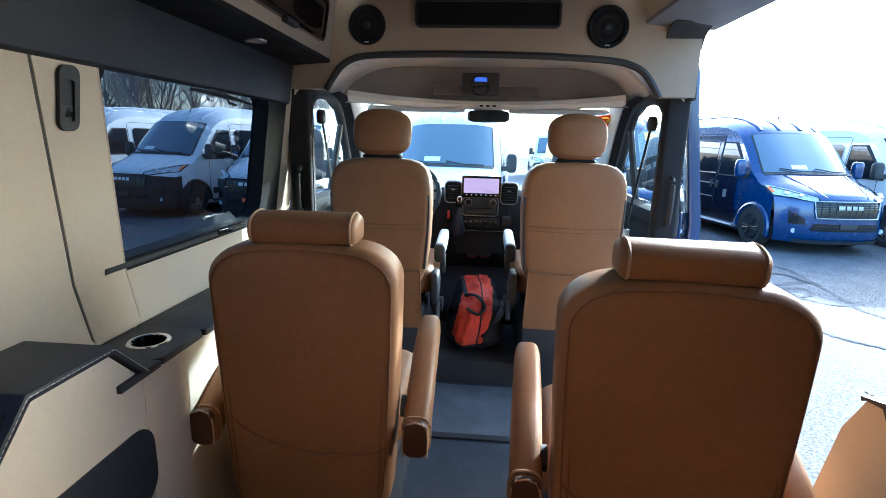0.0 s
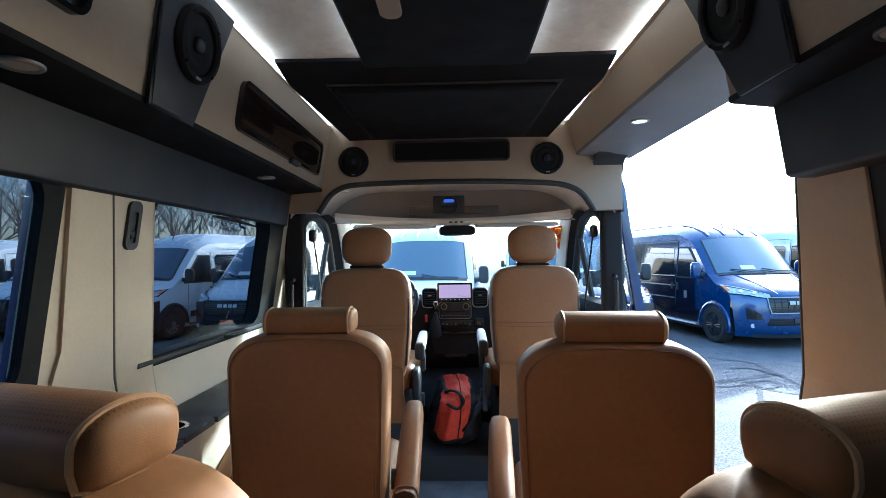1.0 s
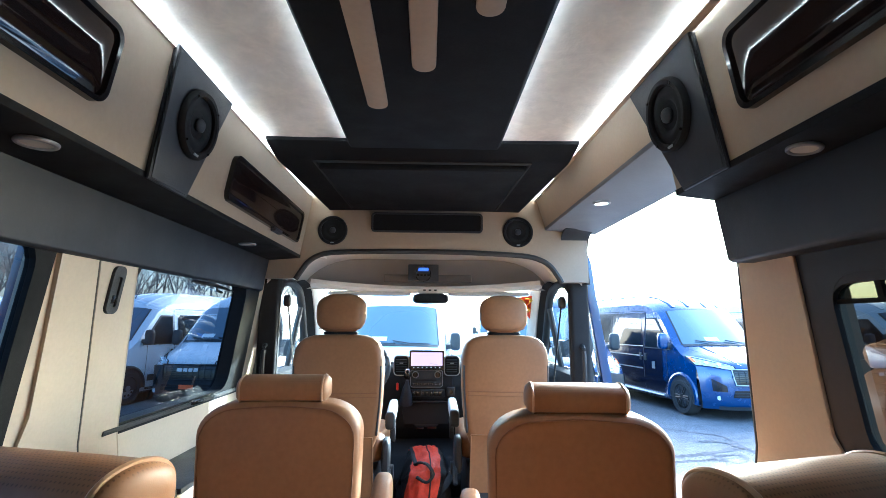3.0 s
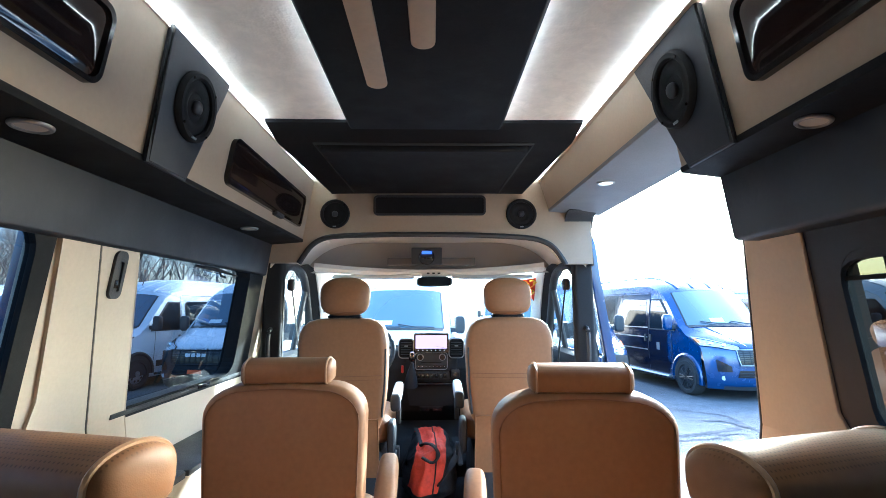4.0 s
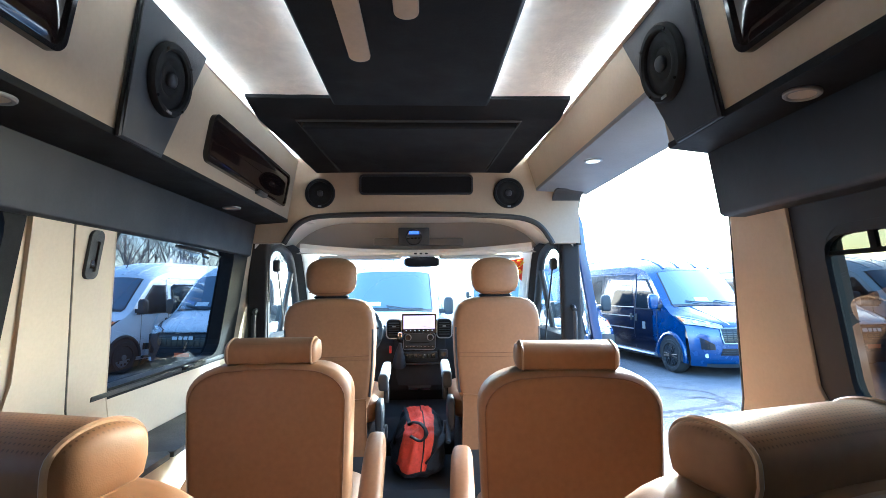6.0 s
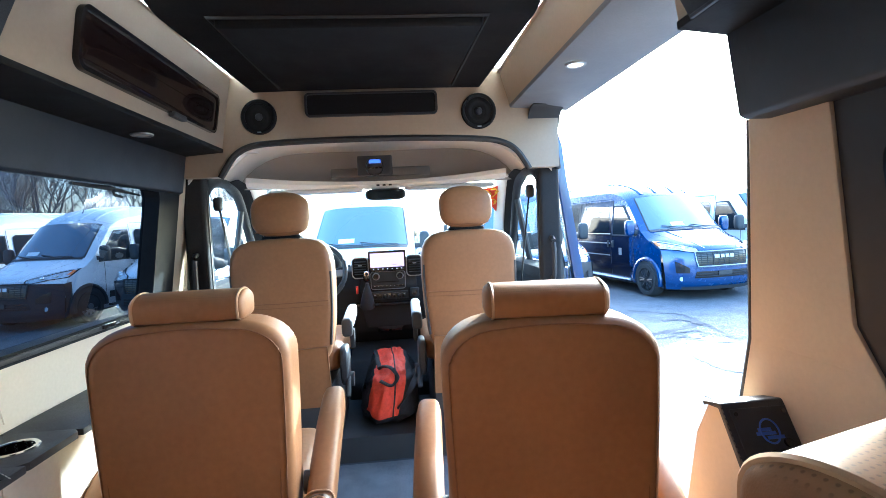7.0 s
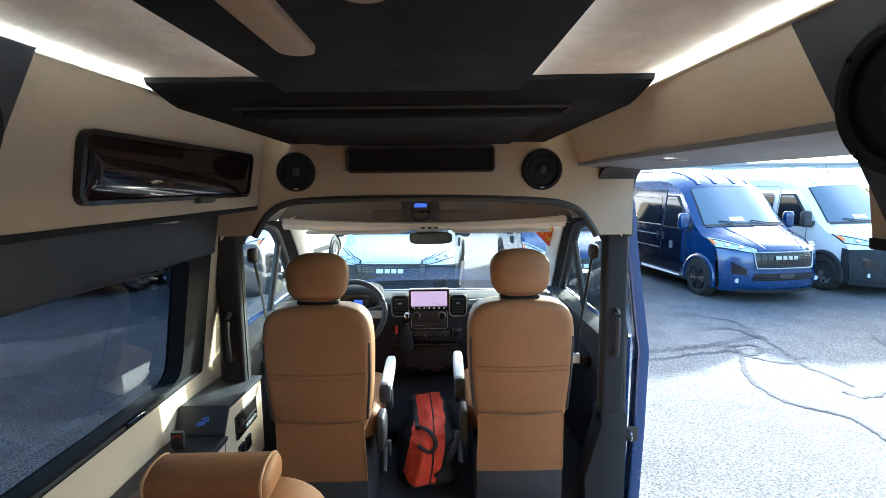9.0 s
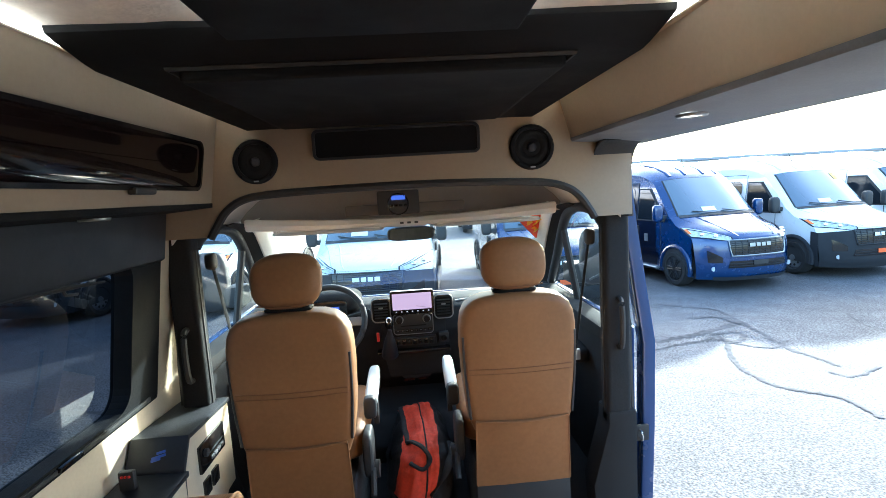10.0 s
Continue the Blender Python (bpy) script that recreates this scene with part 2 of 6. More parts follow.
def smooth_path(pts, n=8):
    """A Catmull-Rom line through points."""
    p = [Vector(q) for q in pts]
    p = [p[0] * 2 - p[1]] + p + [p[-1] * 2 - p[-2]]
    out = []
    for i in range(1, len(p) - 2):
        for k in range(n):
            t = k / n
            out.append(0.5 * (2 * p[i] + (p[i + 1] - p[i - 1]) * t + (2 * p[i - 1] - 5 * p[i] + 4 * p[i + 1] - p[i + 2]) * t * t + (3 * p[i] - p[i - 1] - 3 * p[i + 1] + p[i + 2]) * t ** 3))
    return out + [p[-2]]


def pillow(c, s, p=4.0, nu=28, nv=16, squash=None):
    """A padded block: a superellipsoid with half sizes s round c."""
    bm = bmesh.new()
    f = lambda v: math.copysign(abs(v) ** (2 / p), v)
    rows = []
    for j in range(1, nv):
        a = -math.pi / 2 + math.pi * j / nv
        row = []
        for i in range(nu):
            b = 2 * math.pi * i / nu
            q = Vector((s[0] * f(math.cos(a)) * f(math.cos(b)), s[1] * f(math.cos(a)) * f(math.sin(b)), s[2] * f(math.sin(a))))
            if squash:
                q = squash(q)
            row.append(bm.verts.new(Vector(c) + q))
        rows.append(row)
    lo, hi = Vector((0, 0, -s[2])), Vector((0, 0, s[2]))
    lo, hi = (squash(lo), squash(hi)) if squash else (lo, hi)
    lo, hi = bm.verts.new(Vector(c) + lo), bm.verts.new(Vector(c) + hi)
    for j in range(len(rows) - 1):
        for i in range(nu):
            bm.faces.new((rows[j][i], rows[j][(i + 1) % nu], rows[j + 1][(i + 1) % nu], rows[j + 1][i]))
    for i in range(nu):
        bm.faces.new((lo, rows[0][(i + 1) % nu], rows[0][i]))
        bm.faces.new((hi, rows[-1][i], rows[-1][(i + 1) % nu]))
    return bm


def padded(outline, y, t, edge=0.03, bulge=0.01, lean=0.0, front_bulge=None):
    """An upholstered slab: an outline in x and z, t thick round y, with rounded edges and swelling faces. lean: y per metre of height."""
    bm = bmesh.new()
    cx = sum(p[0] for p in outline) / len(outline)
    cz = sum(p[1] for p in outline) / len(outline)
    size = max(max(abs(p[0] - cx) for p in outline), 0.01)
    prof = []
    for k in range(7):
        a = math.pi / 2 * k / 6
        prof.append((1 - edge / size * (1 - math.cos(a)), (t / 2 - edge) + edge * math.sin(a)))
    s0, d0 = prof[-1]
    caps = [(s0 * q, 1 - q * q) for q in (0.85, 0.65, 0.42, 0.2)]
    fb = bulge if front_bulge is None else front_bulge
    layers = [(s, -d0 - bulge * w) for s, w in caps[::-1]] + [(s, -d) for s, d in prof[::-1]] + [(s, d) for s, d in prof] + [(s, d0 + fb * w) for s, w in caps]
    zmin = min(p[1] for p in outline)
    rings = [[bm.verts.new((cx + (px - cx) * s, y + d + lean * (cz + (pz - cz) * s - zmin), cz + (pz - cz) * s)) for px, pz in outline] for s, d in layers]
    n = len(outline)
    for a, b in zip(rings, rings[1:]):
        for k in range(n):
            bm.faces.new((a[k], a[(k + 1) % n], b[(k + 1) % n], b[k]))
    for ring in (rings[0], rings[-1]):
        bm.faces.new(ring)
    return bm


def disc(c, r, axis, depth, n=32, bevel=0.0):
    bm = prism([(r * math.cos(2 * math.pi * k / n), r * math.sin(2 * math.pi * k / n)) for k in range(n)], axis, 0, depth)
    bmesh.ops.translate(bm, verts=bm.verts, vec=c)
    return bm


def ring(c, r0, r1, axis, depth, n=32):
    """A flat ring with a hole."""
    bm = bmesh.new()
    place = {"x": lambda a, r, d: (d, r * math.cos(a), r * math.sin(a)), "y": lambda a, r, d: (r * math.cos(a), d, r * math.sin(a)), "z": lambda a, r, d: (r * math.cos(a), r * math.sin(a), d)}[axis]
    rr = (r1 - r0) * 0.25
    prof = [(r0, 0), (r0, depth * 0.7), (r0 + rr, depth), (r1 - rr, depth), (r1, depth * 0.6), (r1, 0)]
    rings = [[bm.verts.new(Vector(c) + Vector(place(2 * math.pi * k / n, r, d))) for r, d in prof] for k in range(n)]
    m = len(prof)
    for k in range(n):
        a, b = rings[k], rings[(k + 1) % n]
        for j in range(m):
            bm.faces.new((a[j], a[(j + 1) % m], b[(j + 1) % m], b[j]))
    return bm


def turned(bm, m):
    bmesh.ops.transform(bm, matrix=m, verts=bm.verts)
    return bm


def sheet(fn, nu, nv, thick=0.0, way=(0, 0, 1)):
    """A surface fn(u, v), u and v from 0 to 1, with a thickness along way."""
    bm = bmesh.new()
    g = [[bm.verts.new(fn(i / nu, j / nv)) for j in range(nv + 1)] for i in range(nu + 1)]
    for i in range(nu):
        for j in range(nv):
            bm.faces.new((g[i][j], g[i + 1][j], g[i + 1][j + 1], g[i][j + 1]))
    if thick:
        res = bmesh.ops.extrude_face_region(bm, geom=bm.faces[:])
        bmesh.ops.translate(bm, verts=[e for e in res["geom"] if isinstance(e, bmesh.types.BMVert)], vec=Vector(way) * thick)
    return bm


# ================= the camper van's cabin: structure =================
def lerp_table(table, v):
    for (a, fa), (b, fb) in zip(table, table[1:]):
        if v <= b:
            return fa + (fb - fa) * max(0.0, (v - a) / (b - a))
    return table[-1][1]


WALL = [(-0.2, 0.93), (0.0, 0.93), (0.5, 0.95), (0.88, 0.955), (1.39, 0.880), (1.56, 0.862), (1.95, 0.745)]


def hug(bm, side):
    """Bends a mesh whose x is the distance outward from a side wall's inner face on to that wall."""
    for z in (0.5, 0.88, 1.39, 1.56):
        bmesh.ops.bisect_plane(bm, geom=bm.verts[:] + bm.edges[:] + bm.faces[:], dist=1e-5, plane_co=(0, 0, z), plane_no=(0, 0, 1))
    for v in bm.verts:
        v.co.x = side * (v.co.x + lerp_table(WALL, v.co.z))
    return bm


def fascia_x(z):
    return 0.622 + (1.885 - z) * 0.17


def on_fascia(bm, side):
    """The same for the sloping face of the upper cabinets; x is the distance into the room."""
    for v in bm.verts:
        v.co.x = side * (fascia_x(v.co.z) - v.co.x)
    return bm


def ring_prism(outer, inner, axis, a, b):
    bm = bmesh.new()
    place = {"x": lambda p, d: (d, p[0], p[1]), "y": lambda p, d: (p[0], d, p[1]), "z": lambda p, d: (p[0], p[1], d)}[axis]
    rows = [[bm.verts.new(place(p, d)) for p in pts] for pts, d in ((outer, a), (outer, b), (inner, b), (inner, a))]
    n = len(outer)
    for i in range(4):
        r0, r1 = rows[i], rows[(i + 1) % 4]
        for k in range(n):
            bm.faces.new((r0[k], r0[(k + 1) % n], r1[(k + 1) % n], r1[k]))
    return bm


def side_wall(name, side, ys, zs, holes, label):
    bm = bmesh.new()
    keep = [(i, j) for i in range(len(ys) - 1) for j in range(len(zs) - 1) if (i, j) not in holes]
    verts = {}

    def vert(i, j, k):
        if (i, j, k) not in verts:
            verts[i, j, k] = bm.verts.new((0.0 if k == 0 else 0.07, ys[i], zs[j]))
        return verts[i, j, k]

    for i, j in keep:
        for k in (0, 1):
            bm.faces.new([vert(*c, k) for c in ((i, j), (i + 1, j), (i + 1, j + 1), (i, j + 1))])
        for (di, dj), (c0, c1) in {(-1, 0): ((i, j), (i, j + 1)), (1, 0): ((i + 1, j), (i + 1, j + 1)), (0, -1): ((i, j), (i + 1, j)), (0, 1): ((i, j + 1), (i + 1, j + 1))}.items():
            if (i + di, j + dj) not in keep:
                bm.faces.new((vert(*c0, 0), vert(*c1, 0), vert(*c1, 1), vert(*c0, 1)))
    ob = part(name, hug(bm, side), BEIGE, smooth=False)
    return tagged(ob, label, "wall", kind="structure")


ZS = [0.0, 0.25, 0.5, 0.7, 0.87, 1.1, 1.39, 1.44, 1.56, 1.93]
side_wall("wall_left", -1, [-1.7, -0.75, 0.87, 1.19, 2.28, 2.46], ZS, {(1, 4), (1, 5), (1, 6), (3, 4), (3, 5), (3, 6)}, "beige vinyl cabin wall with two window openings")
door_gap = {(i, j) for i in (3, 4) for j in range(8)}
side_wall("wall_right", 1, [-1.7, -0.75, 0.765, 0.995, 2.45, 2.46], [0.0, 0.25, 0.5, 0.7, 0.90, 1.1, 1.34, 1.44, 1.775, 1.93], {(1, 4), (1, 5)} | door_gap, "beige vinyl cabin wall with sliding door opening")

# blue outer skin beside the door opening
skin = part("body_skin", join(hug(box(0.03, 0.085, 2.42, 2.49, -0.12, 1.75, 0.01), 1), hug(box(0.075, 0.10, -1.7, 0.98, -0.12, 0.9, 0.01), 1)), BODY_BLUE)
tagged(skin, "dark blue painted outer body skin", "body panel", kind="structure")
sill = part("door_sill", box(0.80, 1.02, 0.99, 2.40, -0.10, 0.012, 0.008), PLASTIC)
tagged(sill, "dark plastic sliding door sill", "sill", kind="structure")

frame_trim = part("door_frame_trim", hug(box(-0.006, 0.02, 2.30, 2.345, 1.43, 1.735, 0.008), 1), PLASTIC)
tagged(frame_trim, "dark plastic edge trim of the sliding door opening", "trim", kind="structure")
floor = part("floor", box(-0.96, 0.98, -1.7, 2.43, -0.06, 0.0), CARPET, smooth=False)
tagged(floor, "charcoal carpet cabin floor", "floor", kind="structure")
mat_front = part("floor_mat", sheet(lambda u, v: (-0.70 + 1.45 * u, 1.96 + 0.44 * v, 0.006 + 0.002 * noise.noise((u * 14, v * 6, 1))), 40, 14, 0.004, (0, 0, -1)), material("grey floor carpet", (0.16, 0.165, 0.175), 1.0, grain=0.35, grain_size=380, bump=0.9, bump_size=700, stain=0.2, stain_size=7, spec=0.1))
tagged(mat_front, "worn grey carpet floor mat", "mat")
strip = part("floor_trim", box(-0.75, 0.80, 1.93, 1.965, 0.0, 0.012, 0.004), RUBBER)
tagged(strip, "black rubber strip across the floor", "trim", kind="structure")
cab_floor = part("cab_floor", box(-0.95, 0.95, 2.43, 4.0, -0.05, 0.13, 0.012), RUBBER)
tagged(cab_floor, "raised black rubber cab floor", "floor", kind="structure")
# unseen wall close behind the camera, black to keep rear bounce light down
back_wall = part("wall_rear", box(-0.97, 0.97, -0.52, -0.46, 0.0, 1.95), BLACK, smooth=False)
# unseen black panels, added so the sunlit rear walls bounce less light
for side in (-1, 1):
    lining = part("wall_lining", hug(box(-0.012, -0.004, -0.455, 0.295, 0.0, 0.86), side), CEIL_BLACK, smooth=False)
    tagged(lining, "unseen black panel added to cut bounced light", "wall lining", kind="structure")
tagged(back_wall, "unseen black wall added to cut light from the rear", "wall", kind="structure")

# ceiling: two suede sheets beside a dark centre panel
def suede_sheet(x0, x1):
    return sheet(lambda u, v: (x0 + (x1 - x0) * u, -1.7 + 3.99 * v, 1.905 + 0.0016 * noise.noise((u * 7, v * 40, x0 * 9))), 24, 120, 0.03)


ceiling = part("ceiling", join(suede_sheet(-0.66, -0.20), suede_sheet(0.18, 0.64), box(-0.80, 0.80, -0.8, 2.3, 1.94, 1.985)), SUEDE)
tagged(ceiling, "beige suede headliner with brush marks", "ceiling", kind="structure")

centre = thing("ceiling_panel", "long black vinyl centre panel with three tan strips", "ceiling panel", kind="structure")
part("panel_body", prism([(-0.297, 1.889), (-0.285, 1.872), (0.268, 1.872), (0.282, 1.889), (0.27, 1.893), (-0.285, 1.893)], "y", -0.775, 1.46, 0.003), CEIL_BLACK, centre)
part("panel_spacer", box(-0.24, 0.225, -0.775, 1.46, 1.892, 1.93), CEIL_BLACK, centre, smooth=False)
for x in (-0.262, 0.247):
    led = part("led_strip", box(x - 0.004, x + 0.004, -0.77, 1.44, 1.894, 1.899), LED, smooth=False)
    tagged(led, "glowing white light strip above the centre panel", "light strip", group="ceiling light strips")
for x, y1 in ((-0.146, 1.10), (-0.006, 0.875), (0.134, 0.64)):
    out = [(x - 0.031, -0.775), (x + 0.031, -0.775)] + [(x + 0.031 * math.cos(radians(a)), y1 - 0.031 + 0.031 * math.sin(radians(a))) for a in range(0, 181, 15)]
    part("tan_strip", prism(out, "z", 1.860, 1.876, 0.007), STRIP_TAN, centre, "tan padded strip with a round end")

cross = thing("cross_panel", "wide black vinyl ceiling panel with raised field", "ceiling panel", kind="structure")
profile = [(1.435, 1.915), (1.44, 1.892), (1.46, 1.883), (1.53, 1.860), (1.56, 1.853), (2.285, 1.822), (2.285, 1.915)]
bm = bmesh.new()
n = len(profile)
rows = [[bm.verts.new((x * (0.59 - 0.075 * (p[0] - 1.44) / 0.85) - 0.01, p[0] + 0.012 * (1 - x * x), p[1] + 0.004 * (1 - x * x))) for p in profile] for x in [k / 8 - 1 for k in range(17)]]
for a, b in zip(rows, rows[1:]):
    for k in range(n):
        bm.faces.new((a[k], a[(k + 1) % n], b[(k + 1) % n], b[k]))
bm.faces.new(rows[0]); bm.faces.new(rows[-1])
part("panel_body", bm, CEIL_BLACK, cross)
field = [(-0.435, 1.575), (0.405, 1.575), (0.36, 2.22), (-0.385, 2.22)]
bm = prism(field, "z", 1.827, 1.87, 0.012, 3)
for v in bm.verts:
    v.co.z -= 0.018 * (v.co.y - 1.575) / 0.645
part("raised_field", bm, CEIL_BLACK, cross)
part("edge_ridge", tube([(-0.45, 1.565, 1.8545), (0.0, 1.574, 1.856), (0.42, 1.565, 1.8545), (0.397, 1.9, 1.839), (0.374, 2.235, 1.824), (0.0, 2.24, 1.828), (-0.399, 2.235, 1.824), (-0.425, 1.9, 1.839)], 0.007, 6, closed=True), RUBBER, cross, "black rolled edge")

# light coves
for side, x, name in ((-1, -0.628, "left"), (1, 0.605, "right")):
    led = part("led_strip", box(x - 0.004, x + 0.004, -0.77, 2.26, 1.8895, 1.893), LED, smooth=False)
    lip = part("cove_lip", box(x - 0.013, x + 0.010, -0.77, 2.28, 1.8845, 1.889, 0.001), BEIGE)
    tagged(lip, "beige lip under the ceiling light strip", "trim", kind="structure")
    tagged(led, "glowing white light strip along the ceiling edge", "light strip", group="ceiling light strips")

# front header with the arched cab opening
arch = [(0.735, 1.44), (0.715, 1.475), (0.675, 1.53), (0.62, 1.565), (0.52, 1.587), (0.25, 1.601), (0.0, 1.605), (-0.25, 1.604), (-0.48, 1.597), (-0.57, 1.582), (-0.63, 1.545), (-0.67, 1.49), (-0.695, 1.45)]
header = thing("header_panel", "beige vinyl header over the cab opening", "header panel", kind="structure")
low = [(0.88, 1.44)] + arch + [(-0.86, 1.45)]
up = [(0.88, 1.93)] + [(max(-0.86, min(0.88, p[0] * 1.05)), 1.93) for p in arch] + [(-0.86, 1.93)]
bm = bmesh.new()
fr = [[bm.verts.new((p[0], y, p[1])) for p in pts] for pts, y in ((low, 2.285), (up, 2.285), (up, 2.345), (low, 2.345))]
for k in range(len(low) - 1):
    for i in range(4):
        a, b = fr[i], fr[(i + 1) % 4]
        bm.faces.new((a[k], a[k + 1], b[k + 1], b[k]))
for k in (0, -1):
    bm.faces.new([fr[i][k] for i in range(4)])
part("header_board", bm, BEIGE_SHADE, header, smooth=False)
trim_pts = smooth_path([(p[0], 2.290, p[1] - 0.004) for p in arch], 4)
part("arch_trim", tube(trim_pts, 0.015, 8), PLASTIC, header, "dark grey edge trim")
slot = rrect(0.003, 1.757, 0.605, 0.108, 0.022)
part("vent_frame", ring_prism(slot, rrect(0.003, 1.757, 0.585, 0.090, 0.014), "y", 2.268, 2.287), PLASTIC, header)
part("vent_mesh", prism(rrect(0.003, 1.757, 0.59, 0.095, 0.016), "y", 2.276, 2.284), CEIL_BLACK, header, "black cloth speaker slot")


def speaker(name, m, group):
    """A round loudspeaker that faces -y."""
    sp = thing(name, "round black loudspeaker with rubber surround", "loudspeaker", group=group)
    part("rim", ring((0, 0, 0), 0.062, 0.079, "y", -0.014, 36), CEIL_BLACK, sp)
    cone = sheet(lambda u, v: (math.cos(2 * math.pi * u) * (0.016 + 0.05 * v), -0.002 - 0.010 * math.sin(v * math.pi * 0.95) * (0.5 if v > 0.75 else 1) + 0.012 * (1 - v), math.sin(2 * math.pi * u) * (0.016 + 0.05 * v)), 32, 6)
    part("cone", cone, CEIL_BLACK, sp)
    part("backing", disc((0, 0.001, 0), 0.066, "y", -0.0025, 28), CEIL_BLACK, sp)
    part("tweeter", pillow((0, -0.006, 0), (0.016, 0.010, 0.016), 2.4, 16, 8), BLACK, sp)
    part("badge", box(-0.009, 0.009, -0.0165, -0.012, -0.0715, -0.0665, 0.001), SILVER, sp)
    for k in range(4):
        a = math.pi / 4 + k * math.pi / 2
        part("screw", disc((0.071 * math.cos(a), -0.013, 0.071 * math.sin(a)), 0.003, "y", -0.003, 8), PLASTIC_GLOSS, sp)
    sp.matrix_basis = m
    return sp


sp0 = speaker("loudspeaker", pose(-0.506, 2.284, 1.711), "cabin loudspeakers")
copy_thing(sp0, pose(0.498, 2.284, 1.711) @ Matrix.Scale(1.05, 4))

# ---- upper cabinets ----
def upper_cabinet(side, y0, y1, name):
    cab = thing(name, "beige vinyl upper cabinet with dark underside", "cabinet")
    body = [(fascia_x(1.885), 1.886), (fascia_x(1.57), 1.57), (fascia_x(1.57) + 0.012, 1.566), (0.862, 1.575), (0.79, 1.90), (0.66, 1.905)]
    part("body", prism([(side * p[0], p[1]) for p in body], "y", y0, y1, 0.004), BEIGE_SHADE, cab)
    vx = 0.86 if side < 0 else 0.80
    soff = [(fascia_x(1.57) - 0.004, 1.574), (fascia_x(1.57) - 0.002, 1.558), (vx - 0.015, 1.545), (0.862, 1.565)]
    part("underside", prism([(side * p[0], p[1]) for p in soff], "y", y0, y1, 0.002), CEIL_BLACK, cab, "black vinyl underside")
    val = [(vx - 0.025, 1.550), (vx, 1.385), (vx + 0.012, 1.378), (0.876, 1.378), (0.862, 1.56)]
    part("valance", prism([(side * p[0], p[1]) for p in val], "y", y0, y1, 0.004), BLACK, cab, "black vinyl valance above the windows")
    return cab


upper_cabinet(-1, -1.69, 2.283, "upper_cabinet")
upper_cabinet(1, -1.69, 0.942, "upper_cabinet")
over = thing("door_header", "beige header over the sliding door with grey underside", "door header", kind="structure")
part("face", prism([(0.605, 1.888), (0.650, 1.737), (0.90, 1.727), (0.90, 1.93), (0.66, 1.93)], "y", 0.944, 2.284, 0.004), BEIGE, over)
part("underside", prism([(0.646, 1.738), (0.652, 1.724), (0.93, 1.704), (0.95, 1.730)], "y", 0.944, 2.30, 0.003), material("blue grey vinyl", (0.19, 0.21, 0.24), 0.5, grain=0.06, bump=0.2, bump_size=900, stain=0.06), over, "blue-grey vinyl underside")
part("corner_fillet", sheet(lambda u, v: (0.735 + 0.155 * u, 2.30 - 0.12 * (1 - math.sin(v * math.pi / 2)), 1.714 - 0.085 * (1 - math.cos(v * math.pi / 2))), 6, 10, 0.010, (0, 0.5, 1)), PLASTIC, over)


def downlight(x, y, z, mat, size=1.0, lean=0.0):
    d = thing("downlight", "flush round ceiling spotlight with frosted lens", "spotlight", (x, y, z), group="cabin downlights")
    part("bezel", ring((0, 0, 0), 0.026, 0.036, "z", -0.007, 28), SILVER, d)
    part("lens", disc((0, 0, 0), 0.027, "z", -0.004, 28), mat, d)
    d.matrix_basis = pose(x, y, z, 0, lean, 0) @ Matrix.Scale(size, 4)
    return d


for x, y, z in ((-0.765, 1.770, 1.5508), (-0.735, 0.60, 1.5525), (-0.735, -0.5, 1.5525)):
    downlight(x, y, z, LENS_OFF)
downlight(0.73, 1.64, 1.7175, LENS_DAY)
for y in (0.56, -0.5):
    downlight(0.725, y, 1.5515, LENS_OFF, 0.85, 6.5)


def bulged(cy, cz, w, h, r, base, rise):
    """A rounded pane that swells towards its middle, in y and z, with x as its depth."""
    bm = bmesh.new()
    rows = []
    for k in (0.0, 0.004, 0.012, 0.024, 0.040, 0.056, 0.068):
        e = 1 - k / (h / 2)
        rows.append([bm.verts.new((base + rise * (1 - e ** 3.0), y, z)) for y, z in rrect(cy, cz, w - 2 * k, h - 2 * k, max(0.002, r - k * 0.4), 6)])
    for a, b in zip(rows, rows[1:]):
        for j in range(len(a)):
            bm.faces.new((a[j], a[(j + 1) % len(a)], b[(j + 1) % len(b)], b[j]))
    bm.faces.new(rows[-1])
    return bm


def smoked_door(side, y0, y1, z0, z1, catch):
    """A smoked glossy cabinet door with a black gasket."""
    d = thing("smoked_door", "smoked glossy cabinet door in black gasket frame", "cabinet door")
    cy, cz, w, h = (y0 + y1) / 2, (z0 + z1) / 2, y1 - y0, z1 - z0
    part("gasket", on_fascia(ring_prism(rrect(cy, cz, w, h, 0.032, 6), rrect(cy, cz, w - 0.022, h - 0.022, 0.024, 6), "x", -0.002, 0.016), side), PLASTIC_GLOSS, d)
    part("panel", on_fascia(bulged(cy, cz, w - 0.02, h - 0.02, 0.025, 0.009, 0.006), side), SMOKED, d, "smoked black acrylic panel", angle=60)
    part("catch", on_fascia(box(0.004, 0.026, catch - 0.05, catch + 0.05, z0 - 0.012, z0 + 0.006, 0.005), side), PLASTIC, d, "black finger catch")
    return d


smoked_door(-1, 1.265, 2.155, 1.616, 1.774, 1.80)
smoked_door(-1, -0.30, 0.645, 1.645, 1.810, 0.15)
smoked_door(1, -0.30, 0.620, 1.645, 1.82, 0.15)


